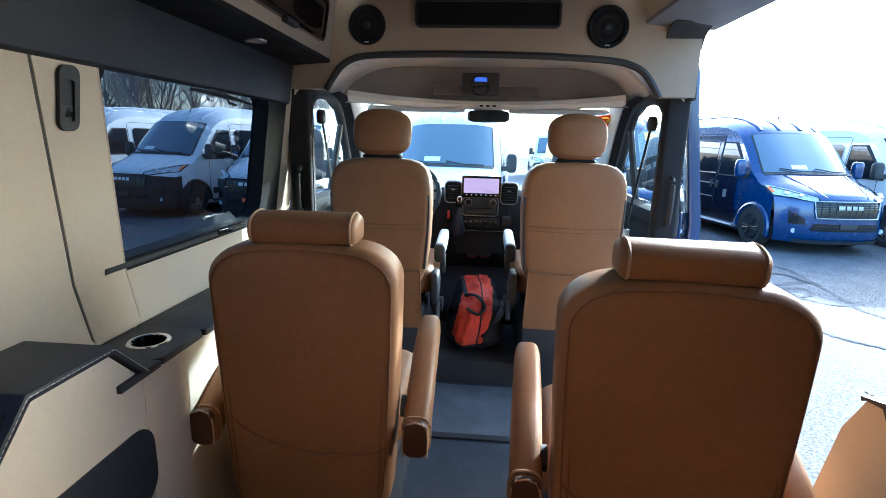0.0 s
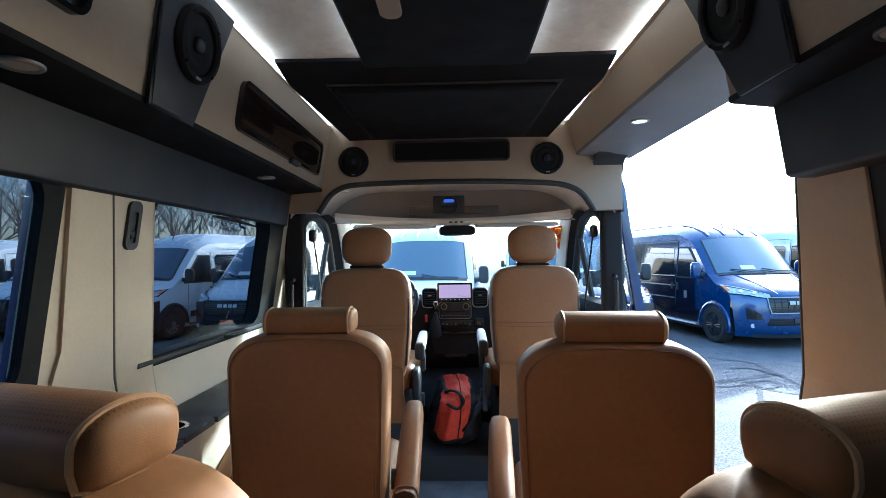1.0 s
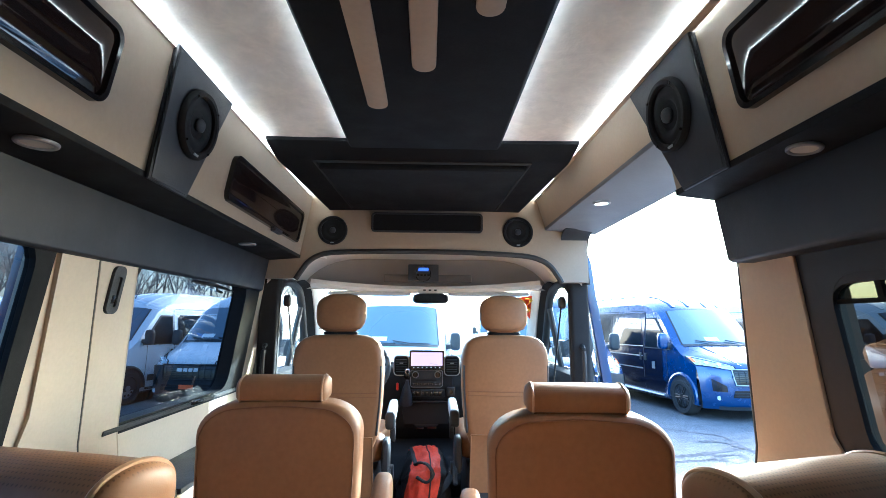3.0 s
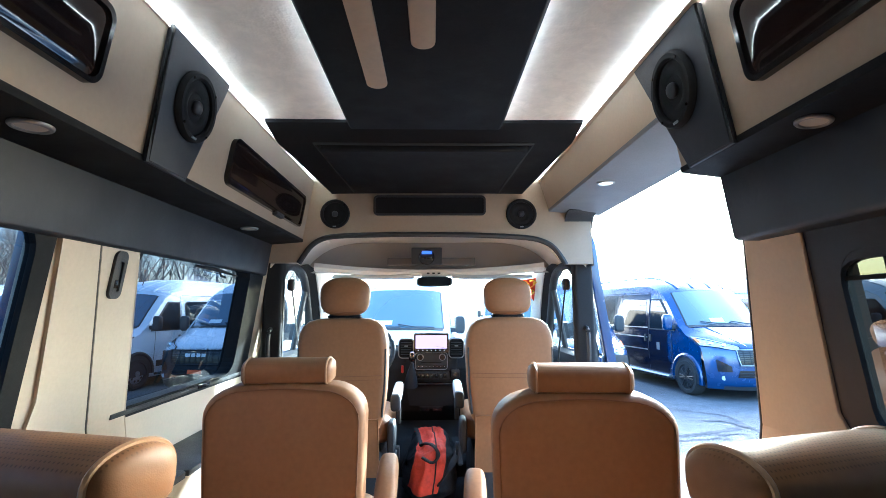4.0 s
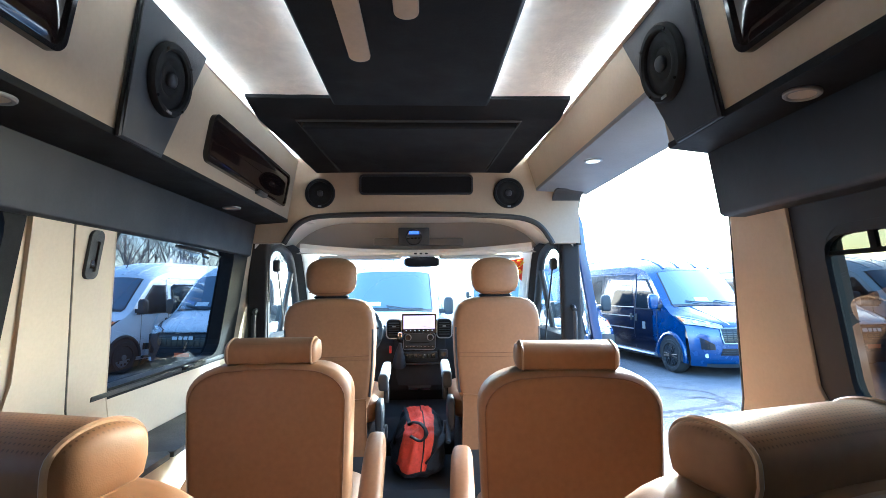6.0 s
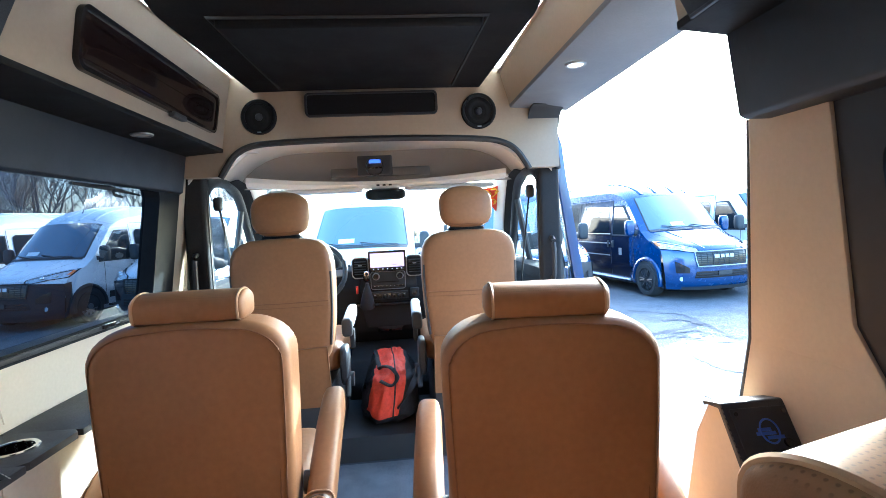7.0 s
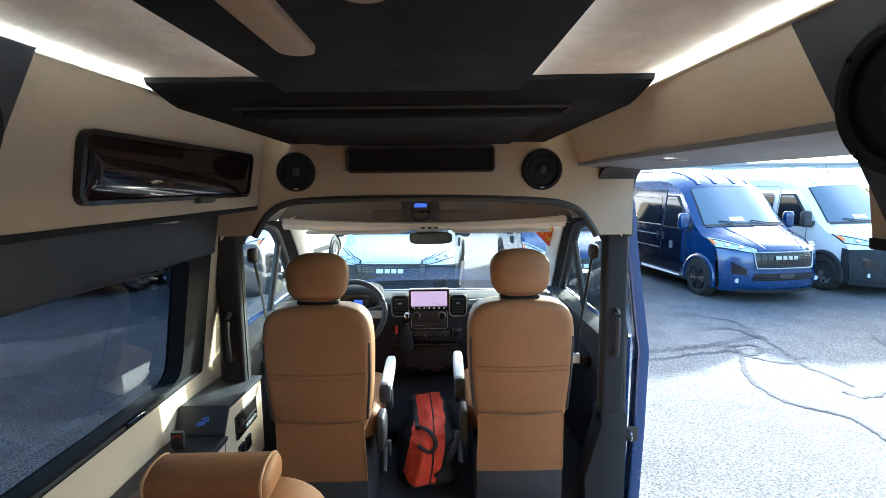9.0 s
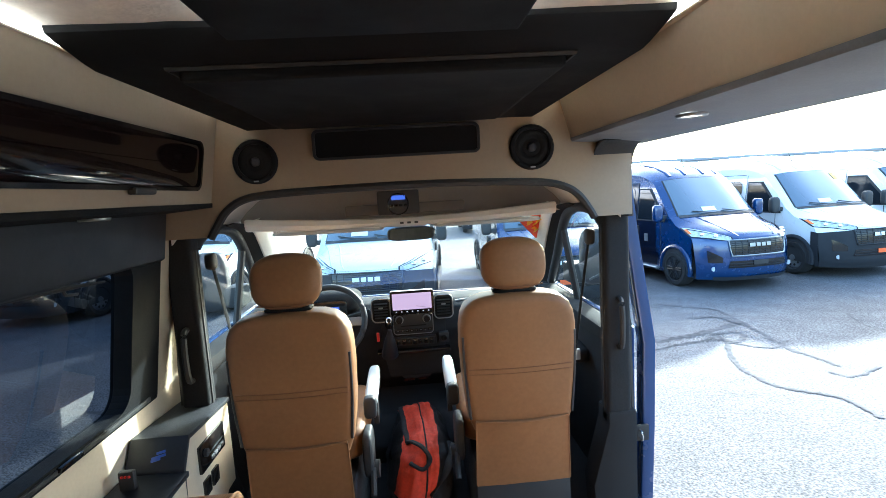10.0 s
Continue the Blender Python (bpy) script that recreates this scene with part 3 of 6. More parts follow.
def speaker_wedge(side, low, high):
    """The black slanted panel with a loudspeaker between two cabinet doors; low and high: its span in y at the bottom and the top."""
    w = thing("speaker_panel", "black vinyl slanted speaker panel", "speaker panel")
    pts = [(low[0], 1.560), (low[1], 1.560), (high[1], 1.888), (high[0], 1.888)]
    part("board", on_fascia(prism(pts, "x", -0.002, 0.020, 0.004), side), BLACK, w)
    part("edge_welt", on_fascia(tube([(0.012, y, z) for y, z in pts], 0.0065, 6, closed=True), side), BLACK, w, "black rolled edge")
    return w


speaker_wedge(-1, (0.845, 1.020), (0.822, 1.140))
speaker_wedge(1, (0.705, 0.878), (0.711, 1.035))
tilt = math.degrees(math.atan(0.17))
for side, y, z in ((-1, 0.974, 1.747), (1, 0.853, 1.747)):
    copy_thing(sp0, Matrix.Translation((side * (fascia_x(z) - 0.021), y, z)) @ Matrix.Rotation(radians(-90 * side), 4, "Z") @ Matrix.Rotation(radians(tilt), 4, "X") @ Matrix.Scale(1.2, 4))


# ---- windows ----
def side_window(name, side, y0, y1, z0, z1, mat, label, catch=None, ends=(0.035, 0.035), deep=False, top=None, inset=0.052):
    w = thing(name, label, "window", kind="structure")
    cy, cz, ww, h = (y0 + y1) / 2, (z0 + z1) / 2, y1 - y0, z1 - z0
    iy, iw = (y0 + ends[0] + y1 - ends[1]) / 2, ww - ends[0] - ends[1]
    if deep:
        part("window_frame", hug(ring_prism(rrect(cy, cz, ww - 0.002, h - 0.002, 0.012, 5), rrect(iy, cz, iw, h - 0.07, 0.07, 5), "x", -0.007, inset + 0.010), side), CEIL_BLACK if side < 0 else BLACK, w, "black padded window frame", smooth=False)
    else:
        part("window_frame", hug(ring_prism(rrect(cy, cz, ww + 0.03, h + 0.03, 0.02, 5), rrect(iy, cz, iw, h - 0.05, 0.05, 5), "x", 0.03, 0.062), side), PLASTIC, w, "black rubber window frame", smooth=False)
    pane = part("pane", hug(sheet(lambda u, v: (inset, y0 + ww * u, z0 + ((top or z1) - z0) * v), 2, 6), side), mat, w, "dark tinted pane", smooth=False)
    if catch:
        part("sill_strip", hug(box(-0.014, 0.0, y0 + 0.03, y1 - 0.06, z0 + 0.010, z0 + 0.026, 0.004), side), PLASTIC, w)
        part("catch", hug(box(-0.024, -0.008, catch - 0.045, catch + 0.045, z0 + 0.014, z0 + 0.030, 0.004), side), PLASTIC_GLOSS, w, "black window catch")
    return w


side_window("window_1", -1, 1.19, 2.28, 0.87, 1.44, TINT, "dark tinted sliding side window", 1.80, ends=(0.012, 0.175), deep=True)
side_window("window_2", -1, -0.75, 0.87, 0.87, 1.44, TINT, "dark tinted rear side window", ends=(0.10, 0.052), deep=True, inset=0.008)
side_window("window_3", 1, -0.75, 0.765, 0.90, 1.34, TINT_DEEP, "deep tinted rear side window", ends=(0.02, 0.02), deep=True, top=1.268, inset=0.006)
strip_pane = thing("window_strip", "pale clear strip of glass above the tinted pane", "window", kind="structure")
for y0, y1 in ((-0.735, 0.615), (0.63, 0.750)):
    part("pane", hug(sheet(lambda u, v: (0.006, y0 + (y1 - y0) * u, 1.272 + 0.050 * v), 2, 2), 1), CLEAR_STRIP, strip_pane, "pale clear pane", smooth=False)
part("bar", hug(box(0.000, 0.010, -0.73, 0.73, 1.262, 1.272, 0.002), 1), CEIL_BLACK, strip_pane)
part("post", hug(box(0.000, 0.010, 0.615, 0.630, 1.262, 1.325, 0.002), 1), CEIL_BLACK, strip_pane)
surround = part("window_surround", hug(ring_prism(rrect(0.02, 1.12, 1.62, 0.53, 0.02, 5), rrect(-0.005, 1.125, 1.47, 0.40, 0.07, 5), "x", -0.008, 0.004), 1), BLACK, smooth=False)
tagged(surround, "black vinyl panel round the rear side window", "trim panel", kind="structure")

clip = thing("blind_clip", "black window blind clip under the valance", "clip")
part("arm", hug(tube([(0.02, 1.60, 1.375), (0.012, 1.78, 1.372), (0.008, 1.98, 1.358)], [0.005, 0.009, 0.003], 8), -1), PLASTIC, clip)
part("hook", hug(tube([(0.012, 1.80, 1.375), (0.012, 1.82, 1.350), (0.008, 1.86, 1.345)], 0.005, 6), -1), PLASTIC, clip)

# pillar cover between the left windows, in two pieces, with a recessed pull
def slant(y, z):
    return y + 0.11 * max(0.0, 1.40 - z) / 0.53


for y0, y1 in ((0.877, 1.016), (1.020, 1.187)):
    p = thing("pillar_cover", "beige vinyl window pillar cover", "pillar cover", group="pillar covers")
    low = [(slant(y1, z), z) for z in (0.72, 0.88, 1.06, 1.23, 1.40)]
    low += [(y0, 1.40), (0.925, 0.99), (0.90, 0.88), (0.87, 0.72)] if y0 < 0.9 else [(slant(y0, z), z) for z in (1.40, 1.23, 1.06, 0.88, 0.72)]
    bmp = prism(low, "x", -0.010, 0.002)
    bmesh.ops.bevel(bmp, geom=[e for e in bmp.edges if abs(e.verts[0].co.x - e.verts[1].co.x) < 1e-6], offset=0.004, segments=2, affect="EDGES", profile=0.6)
    part("panel", hug(bmp, -1), BEIGE, p)
    part("edge_welt", hug(tube([(-0.009, slant(y1, z) - 0.002, z) for z in (0.73, 0.9, 1.1, 1.25, 1.39)], 0.003, 6), -1), DUSK if y0 < 0.9 else BEIGE, p)
p = thing("pillar_cover", "beige vinyl door pillar cover", "pillar cover", group="pillar covers")
edge = lambda z: 0.998 + 0.10 * max(0.0, 1.40 - z) / 0.51
flare = [(0.70, 0.0), (0.70, 0.62), (0.762, 0.86), (0.815, 0.97), (0.800, 1.42)] + [(edge(z) - 0.004, z) for z in (1.42, 1.25, 1.10, 0.9, 0.62, 0.3, 0.0)]
part("panel", hug(prism(flare, "x", -0.016, 0.050, 0.004), 1), BEIGE, p, smooth=False)
part("edge_seal", hug(tube([(-0.002, edge(z) + 0.004, z) for z in (0.0, 0.4, 0.7, 0.9, 1.1, 1.25, 1.39)], 0.012, 8), 1), RUBBER, p, "dark door seal")
pull = thing("recessed_pull", "black recessed pull handle on the pillar", "pull handle")
part("plate", hug(ring_prism(rrect(1.105, 1.305, 0.052, 0.135, 0.02, 5), rrect(1.105, 1.300, 0.026, 0.085, 0.006, 5), "x", -0.019, -0.008), -1), PLASTIC, pull)
part("cup", hug(prism(rrect(1.105, 1.305, 0.048, 0.13, 0.018, 5), "x", -0.0125, -0.0085), -1), PLASTIC, pull)
part("finger_tab", hug(box(-0.017, -0.011, 1.093, 1.117, 1.267, 1.290, 0.002), -1), PLASTIC_GLOSS, pull)

# ---- side consoles ----
ledge = thing("side_ledge", "beige side box with black padded top and cup holder", "side console")
part("box_front", box(-0.777, -0.752, 1.063, 2.02, 0.0, 0.690, 0.006), BEIGE, ledge)
CUP = (-0.842, 1.215)
square = []
for k in range(32):
    a = 2 * math.pi * (k + 0.5) / 32
    q = max(abs(math.cos(a)), abs(math.sin(a)))
    square.append((CUP[0] + (0.094 if math.cos(a) > 0 else 0.104) * math.cos(a) / q, CUP[1] + 0.099 * math.sin(a) / q))
well = [(CUP[0] + 0.041 * math.cos(2 * math.pi * (k + 0.5) / 32), CUP[1] + 0.041 * math.sin(2 * math.pi * (k + 0.5) / 32)) for k in range(32)]
part("pad", join(box(-0.948, -0.744, 0.985, CUP[1] - 0.097, 0.690, 0.708, 0.003), ring_prism(square, well, "z", 0.690, 0.708), box(-0.948, -0.744, CUP[1] + 0.097, 2.03, 0.690, 0.708, 0.003)), BLACK, ledge, "black padded vinyl top", angle=25)
holder = part("cup_holder", ring((*CUP, 0.706), 0.041, 0.052, "z", 0.006, 32), CHROME, ledge, "chrome cup holder ring")
part("cup_well", join(sheet(lambda u, v: (CUP[0] + 0.0405 * math.cos(2 * math.pi * u), CUP[1] + 0.0405 * math.sin(2 * math.pi * u), 0.709 - 0.075 * v), 32, 2), disc((*CUP, 0.634), 0.041, "z", 0.002, 28)), material("dark cup well", (0.05, 0.05, 0.052), 0.2, metal=0.8, stain=0.3, stain_size=40), holder)
for k in range(12):
    a = 2 * math.pi * k / 12
    part("rib", tube([(CUP[0] + 0.039 * math.cos(a), CUP[1] + 0.039 * math.sin(a), z) for z in (0.640, 0.708)], 0.0028, 6), CHROME, holder)

pod = thing("rear_console", "beige console with black padded top and sockets", "side console", (0, 0.045, 0))
prof = [(0.30, 0.0), (1.02, 0.0), (1.02, 0.69), (0.93, 0.785), (0.745, 0.785), (0.60, 0.62), (0.52, 0.40), (0.30, 0.40)]
part("body", prism(prof, "x", -0.95, -0.754, 0.006), BEIGE, pod)
part("pad", prism([(1.006, 0.708), (0.932, 0.787), (0.742, 0.787), (0.595, 0.622), (0.585, 0.632), (0.735, 0.803), (0.938, 0.803), (1.022, 0.7095)], "x", -0.95, -0.742, 0.003), BLACK, pod, "black padded vinyl top")
for a, b in (((-0.7435, 1.028, 0.7015), (-0.7435, 0.936, 0.7965)), ((-0.7435, 0.936, 0.7965), (-0.7435, 0.738, 0.7965)), ((-0.7435, 0.738, 0.7965), (-0.7435, 0.592, 0.627))):
    n = max(4, int((Vector(b) - Vector(a)).length / 0.011))
    st = bmesh.new()
    for k in range(n):
        p0 = Vector(a).lerp(Vector(b), (k + 0.2) / n)
        p1 = Vector(a).lerp(Vector(b), (k + 0.8) / n)
        st = join(st, tube([p0 + Vector((0.001, 0, 0)), p1 + Vector((0.001, 0, 0))], 0.0012, 4))
    part("stitching", st, material("white thread", (0.7, 0.68, 0.62), 0.8), pod, "white stitching")
sock = turned(box(-0.085, 0.085, -0.08, 0.08, 0.0, 0.008, 0.006), Matrix.Translation((-0.845, 0.665, 0.718)) @ Matrix.Rotation(radians(48.5), 4, "X"))
plate = part("socket_plate", sock, PLASTIC, pod, "dark control plate with sockets")
PLATE = Matrix.Translation((-0.845, 0.665, 0.718)) @ Matrix.Rotation(radians(48.5), 4, "X")
outlet = part("outlet", turned(box(0.026, 0.062, -0.058, -0.008, 0.007, 0.011, 0.002), PLATE), PLASTIC_GLOSS, plate, "black power outlet")
for dx, dy in ((0.037, -0.021), (0.037, -0.046)):
    for k, w in ((0, 0.0012), (0.013, 0.0016)):
        part("slot", turned(box(dx + k - w, dx + k + w, dy - 0.005, dy + 0.005, 0.0105, 0.0118), PLATE), ARM_GREY, outlet)
    part("slot", turned(disc((dx + 0.0065, dy - 0.008, 0.0105), 0.0022, "z", 0.0012, 10), PLATE), ARM_GREY, outlet)
port = part("usb_port", turned(box(-0.030, 0.004, -0.060, -0.010, 0.007, 0.011, 0.003), PLATE), PLASTIC_GLOSS, plate)
part("port_flap", turned(tube([(-0.013, -0.050, 0.012), (-0.004, -0.030, 0.020), (0.002, -0.014, 0.014)], 0.004, 6), PLATE), PLASTIC, port, "open black port flap")
for w, dy in ((0.030, 0.036), (0.020, 0.043), (0.012, 0.029)):
    part("emblem", turned(box(0.030 - w / 2, 0.030 + w / 2, dy - 0.002, dy + 0.002, 0.0075, 0.0088, 0.0005), PLATE @ Matrix.Rotation(radians(12), 4, "Z")), DUSK, plate, "faint grey emblem shape")
for dx in (-0.072, 0.072):
    for dy in (-0.067, 0.067):
        part("screw", turned(disc((dx, dy, 0.0075), 0.0045, "z", 0.002, 12), PLATE), SILVER, plate)
# flat black sheet on the solid body paints the opening's dark inside
part("storage_opening", prism(rrect(0.840, 0.478, 0.385, 0.195, 0.06, 6), "x", -0.756, -0.7515), BLACK, pod, "flat black panel for the dark inside of the storage opening")

def front_console():
    c = thing("front_console", "beige console with black top and stereo unit", "side console")
    prof = [(2.03, 0.0), (2.44, 0.0), (2.44, 0.765), (2.09, 0.785), (2.042, 0.70), (2.03, 0.5)]
    part("body", prism(prof, "x", -0.945, -0.765, 0.006), BEIGE, c)
    part("pad", prism([(2.445, 0.767), (2.445, 0.783), (2.082, 0.806), (2.026, 0.715), (2.012, 0.52), (2.026, 0.52), (2.039, 0.705), (2.089, 0.788)], "x", -0.948, -0.757, 0.004), BLACK, c, "black padded top")
    st = part("stereo", box(-0.767, -0.754, 2.14, 2.35, 0.625, 0.725, 0.004), PLASTIC_GLOSS, c, "black stereo unit")
    part("stereo_knob", disc((-0.755, 2.175, 0.69), 0.014, "x", 0.012, 16), PLASTIC, st)
    for k in range(4):
        part("stereo_button", box(-0.755, -0.751, 2.22 + 0.03 * k, 2.243 + 0.03 * k, 0.64, 0.651, 0.001), SILVER, st)
    part("stereo_slot", box(-0.755, -0.7525, 2.21, 2.335, 0.668, 0.674), PLASTIC, st)
    for y in (2.18, 2.25):
        part("switch", box(-0.767, -0.755, y - 0.026, y + 0.026, 0.53, 0.59, 0.005), PLASTIC_GLOSS, c, "black rocker switch")
    for dx, dz, w in ((0.0, 0.0, 0.045), (0.006, 0.013, 0.028), (-0.008, -0.010, 0.03)):
        part("emblem", turned(box(-w / 2, w / 2, -0.004, 0.004, -0.001, 0.002, 0.0005), Matrix.Translation((-0.845 + dx, 2.050 + dz * 0.52, 0.7545 + dz * 0.85)) @ Matrix.Rotation(radians(58.4), 4, "X") @ Matrix.Rotation(radians(14), 4, "Z")), LOGO_BLUE, c, "blue emblem shape")
    return c


front_console()
remote = thing("remote_control", "small black remote with red buttons", "remote")
part("case", box(-0.912, -0.866, 1.94, 1.96, 0.708, 0.77, 0.005), PLASTIC, remote)
for k in range(3):
    part("button", box(-0.903 + 0.011 * k, -0.896 + 0.011 * k, 1.936, 1.941, 0.752, 0.759, 0.001), BUCKLE_RED, remote)

rpod = thing("right_console", "beige console with black sloped plate and blue emblem", "side console")
rprof = [(0.50, 0.0), (1.19, 0.0), (1.145, 0.45), (1.098, 0.66), (1.050, 0.750), (1.003, 0.756), (0.915, 0.624), (0.50, 0.624)]
part("body", prism(rprof, "x", 0.795, 0.945, 0.006), BEIGE, rpod)
part("pad", prism([(1.056, 0.742), (1.060, 0.753), (1.003, 0.767), (0.998, 0.764), (0.909, 0.634), (0.50, 0.634), (0.50, 0.622), (0.917, 0.622), (1.004, 0.754), (1.048, 0.748)], "x", 0.788, 0.948, 0.003), BLACK, rpod, "black padded top")
RPLATE = Matrix.Translation((0.87, 0.957, 0.699)) @ Matrix.Rotation(radians(55.7), 4, "X")
rplate = part("control_plate", turned(box(-0.066, 0.066, -0.070, 0.066, -0.002, 0.006, 0.005), RPLATE), BLACK, rpod, "black control plate")
for dx in (-0.055, 0.055):
    for dy in (-0.058, 0.054):
        part("screw", turned(disc((dx, dy, 0.005), 0.0045, "z", 0.0025, 12), RPLATE), PLASTIC_GLOSS, rplate)
oval = [(0.006 + 0.024 * math.cos(a) * 0.75 - 0.010 * math.sin(a), 0.014 + 0.022 * math.sin(a) + 0.012 * math.cos(a), 0.0068) for a in [2 * math.pi * k / 24 for k in range(24)]]
part("emblem", turned(tube(oval, 0.0022, 6, closed=True), RPLATE), LOGO_BLUE, rplate, "blue oval emblem shape")
for x0, x1, dy in ((-0.026, 0.018, 0.010), (-0.004, 0.034, 0.001), (-0.020, 0.010, 0.018)):
    part("emblem", turned(box(x0, x1, dy - 0.0035, dy + 0.0035, 0.005, 0.0075, 0.0005), RPLATE), LOGO_BLUE, rplate, "blue emblem bar")
for dx, dy in ((-0.006, -0.034), (0.036, -0.012)):
    part("knob", turned(disc((dx, dy, 0.005), 0.009, "z", 0.008, 14), RPLATE), PLASTIC_GLOSS, rplate)
rim = part("cup_holder", ring((0.868, 0.825, 0.634), 0.043, 0.054, "z", 0.006, 32), CHROME, rpod, "chrome cup holder ring")
part("cup_well", disc((0.868, 0.825, 0.634), 0.044, "z", 0.0015, 28), material("dark cup bottom", (0.05, 0.05, 0.052), 0.2, metal=0.8, stain=0.3, stain_size=40), rim)
for pts in ([(1.056, 0.764), (1.003, 0.769)], [(1.000, 0.767), (0.910, 0.636)], [(0.905, 0.635), (0.70, 0.635)]):
    p0, p1 = Vector((0.7905, *pts[0])), Vector((0.7905, *pts[1]))
    n = max(3, int((p1 - p0).length / 0.011))
    part("stitching", join(*[tube([p0.lerp(p1, (k + 0.2) / n), p0.lerp(p1, (k + 0.8) / n)], 0.0012, 4) for k in range(n)]), DUSK, rpod, "grey stitching")


# ---- captain's chairs ----
def chair_outline(w, z0, z1, r, wb):
    pts = []
    for k in range(9):
        a = radians(90 * k / 8)
        pts.append((w / 2 - r + r * math.cos(a), z1 - r * 0.75 + r * 0.75 * math.sin(a)))
    for k in range(1, 6):
        pts.append((w / 2 - r - (w - 2 * r) * k / 6, z1 + 0.006 * math.sin(math.pi * k / 6)))
    pts += [(-x, z) for x, z in pts[8::-1]]
    n = 8
    for k in range(1, n):
        t = k / n
        pts.append((-(w / 2) + (w - wb) / 2 * t ** 1.5, z1 - r * 0.75 + (z0 - z1 + r * 0.75) * t))
    pts += [(-wb / 2 + 0.03, z0), (0, z0 - 0.01), (wb / 2 - 0.03, z0)]
    for k in range(n - 1, 0, -1):
        t = k / n
        pts.append(((w / 2) - (w - wb) / 2 * t ** 1.5, z1 - r * 0.75 + (z0 - z1 + r * 0.75) * t))
    return pts


def captain_chair(name, m, arms=(1, 1), roll=1.0):
    """A captain's chair that faces +y, its rear face at y = 0, its base on z = 0."""
    c = thing(name, "tan leather captain's chair with roll headrest", "chair", group="captain's chairs")
    out = chair_outline(0.488, 0.17, 0.955, 0.125, 0.43)
    back = part("backrest", padded(out, 0.075, 0.15, 0.035, 0.012, lean=-0.02), LEATHER, c)
    if roll < 1:
        mid = sum(p[1] for p in out) / len(out)
        part("piping", tube([(p[0] * 0.972, 0.009 - 0.02 * (p[1] - 0.16), mid + (p[1] - mid) * 0.972) for p in out], 0.0058, 6, closed=True), LEATHER_PIPE, back)
    zmin = min(p[1] for p in out)
    cx, cz = 0.0, sum(p[1] for p in out) / len(out)
    rim = [(p[0] * 0.93, 0.003 - 0.02 * (p[1] - zmin), cz + (p[1] - cz) * 0.93) for p in out]
    part("seam", tube(rim, 0.0018, 6, closed=True), SEAM, back)
    seam = smooth_path([(-0.212, -0.006, 0.50), (-0.14, -0.0145, 0.450), (0.0, -0.0185, 0.408), (0.12, -0.0165, 0.405), (0.212, -0.006, 0.425)], 6)
    part("seam", tube([(p[0], p[1] + 0.002, p[2]) for p in seam], 0.0028, 6), SEAM, back)
    for x in (-1, 1):
        line = [(x * 0.198, 0.0005, 0.90), (x * 0.203, -0.001, 0.80), (x * 0.204, -0.002, 0.62), (x * 0.200, -0.002, 0.45), (x * 0.193, -0.001, 0.30)]
        part("seam", tube([(q[0], q[1] - 0.004, q[2]) for q in smooth_path(line, 5)], 0.0024, 6), SEAM, back)
    bm = bmesh.new()
    secs = []
    prof = [(0.061 * math.cos(radians(a)), 0.0 + 0.036 * math.sin(radians(a)) ** 0.85) for a in range(0, 181, 10)]
    prof += [(-0.061, -0.015), (-0.056, -0.032), (-0.042, -0.038), (0.0, -0.039), (0.042, -0.038), (0.056, -0.032), (0.061, -0.015)]
    prof = [(a * roll, b * roll) for a, b in prof]
    roll_z = 0.953 + 0.039 * roll
    nn = len(prof)
    for x, s in ((-0.147, 0.0), (-0.146, 0.5), (-0.142, 0.8), (-0.136, 0.93), (-0.130, 0.98), (-0.123, 1.0), (-0.07, 1.012), (0, 1.016), (0.07, 1.012), (0.123, 1.0), (0.130, 0.98), (0.136, 0.93), (0.142, 0.8), (0.146, 0.5), (0.147, 0.0)):
        row = []
        for k in range(nn):
            yy, zz = prof[k]
            row.append(bm.verts.new((x * 0.955, 0.062 + yy * s, roll_z + zz * s)))
        secs.append(row)
    for a, b in zip(secs, secs[1:]):
        for k in range(nn):
            bm.faces.new((a[k], a[(k + 1) % nn], b[(k + 1) % nn], b[k]))
    bmesh.ops.remove_doubles(bm, verts=bm.verts, dist=1e-5)
    hr = part("headrest", bm, LEATHER_PERF, c, "perforated leather roll headrest")
    for x in (-0.129, 0.129):
        loop = [(x * 0.955, 0.062 + a * 0.985, roll_z + b * 0.985) for a, b in prof]
        part("piping", tube(loop, 0.0035, 6, closed=True, side=(1, 0, 0)), LEATHER_PIPE, hr)
    part("neck", box(-0.13, 0.13, 0.03, 0.085, 0.94, 0.975, 0.01), LEATHER, c)
    part("seat_cushion", turned(padded([(p[0], p[1]) for p in rrect(0, 0, 0.48, 0.45, 0.07, 6)], 0, 0.14, 0.04, 0.012), Matrix.Translation((0, 0.365, 0.385)) @ Matrix.Rotation(radians(90), 4, "X")), LEATHER, c)
    for s, on in zip((-1, 1), arms):
        if not on:
            continue
        bm = bmesh.new()
        rows = []
        path = [(0.002, 0.447, 0.6), (0.007, 0.448, 0.9), (0.03, 0.455, 1.0), (0.13, 0.505, 1.03), (0.27, 0.560, 1.03), (0.40, 0.592, 1.0), (0.435, 0.597, 0.9), (0.445, 0.597, 0.55)]
        for y, z, k in path:
            rows.append([bm.verts.new((0.290 * s + 0.038 * k * math.copysign(abs(math.cos(a)) ** 0.6, math.cos(a)), y, z + (0.045 if math.sin(a) > 0 else 0.060) * k * math.copysign(abs(math.sin(a)) ** 0.7, math.sin(a)))) for a in [2 * math.pi * j / 24 for j in range(24)]])
        for a, b in zip(rows, rows[1:]):
            for j in range(24):
                bm.faces.new((a[j], a[(j + 1) % 24], b[(j + 1) % 24], b[j]))
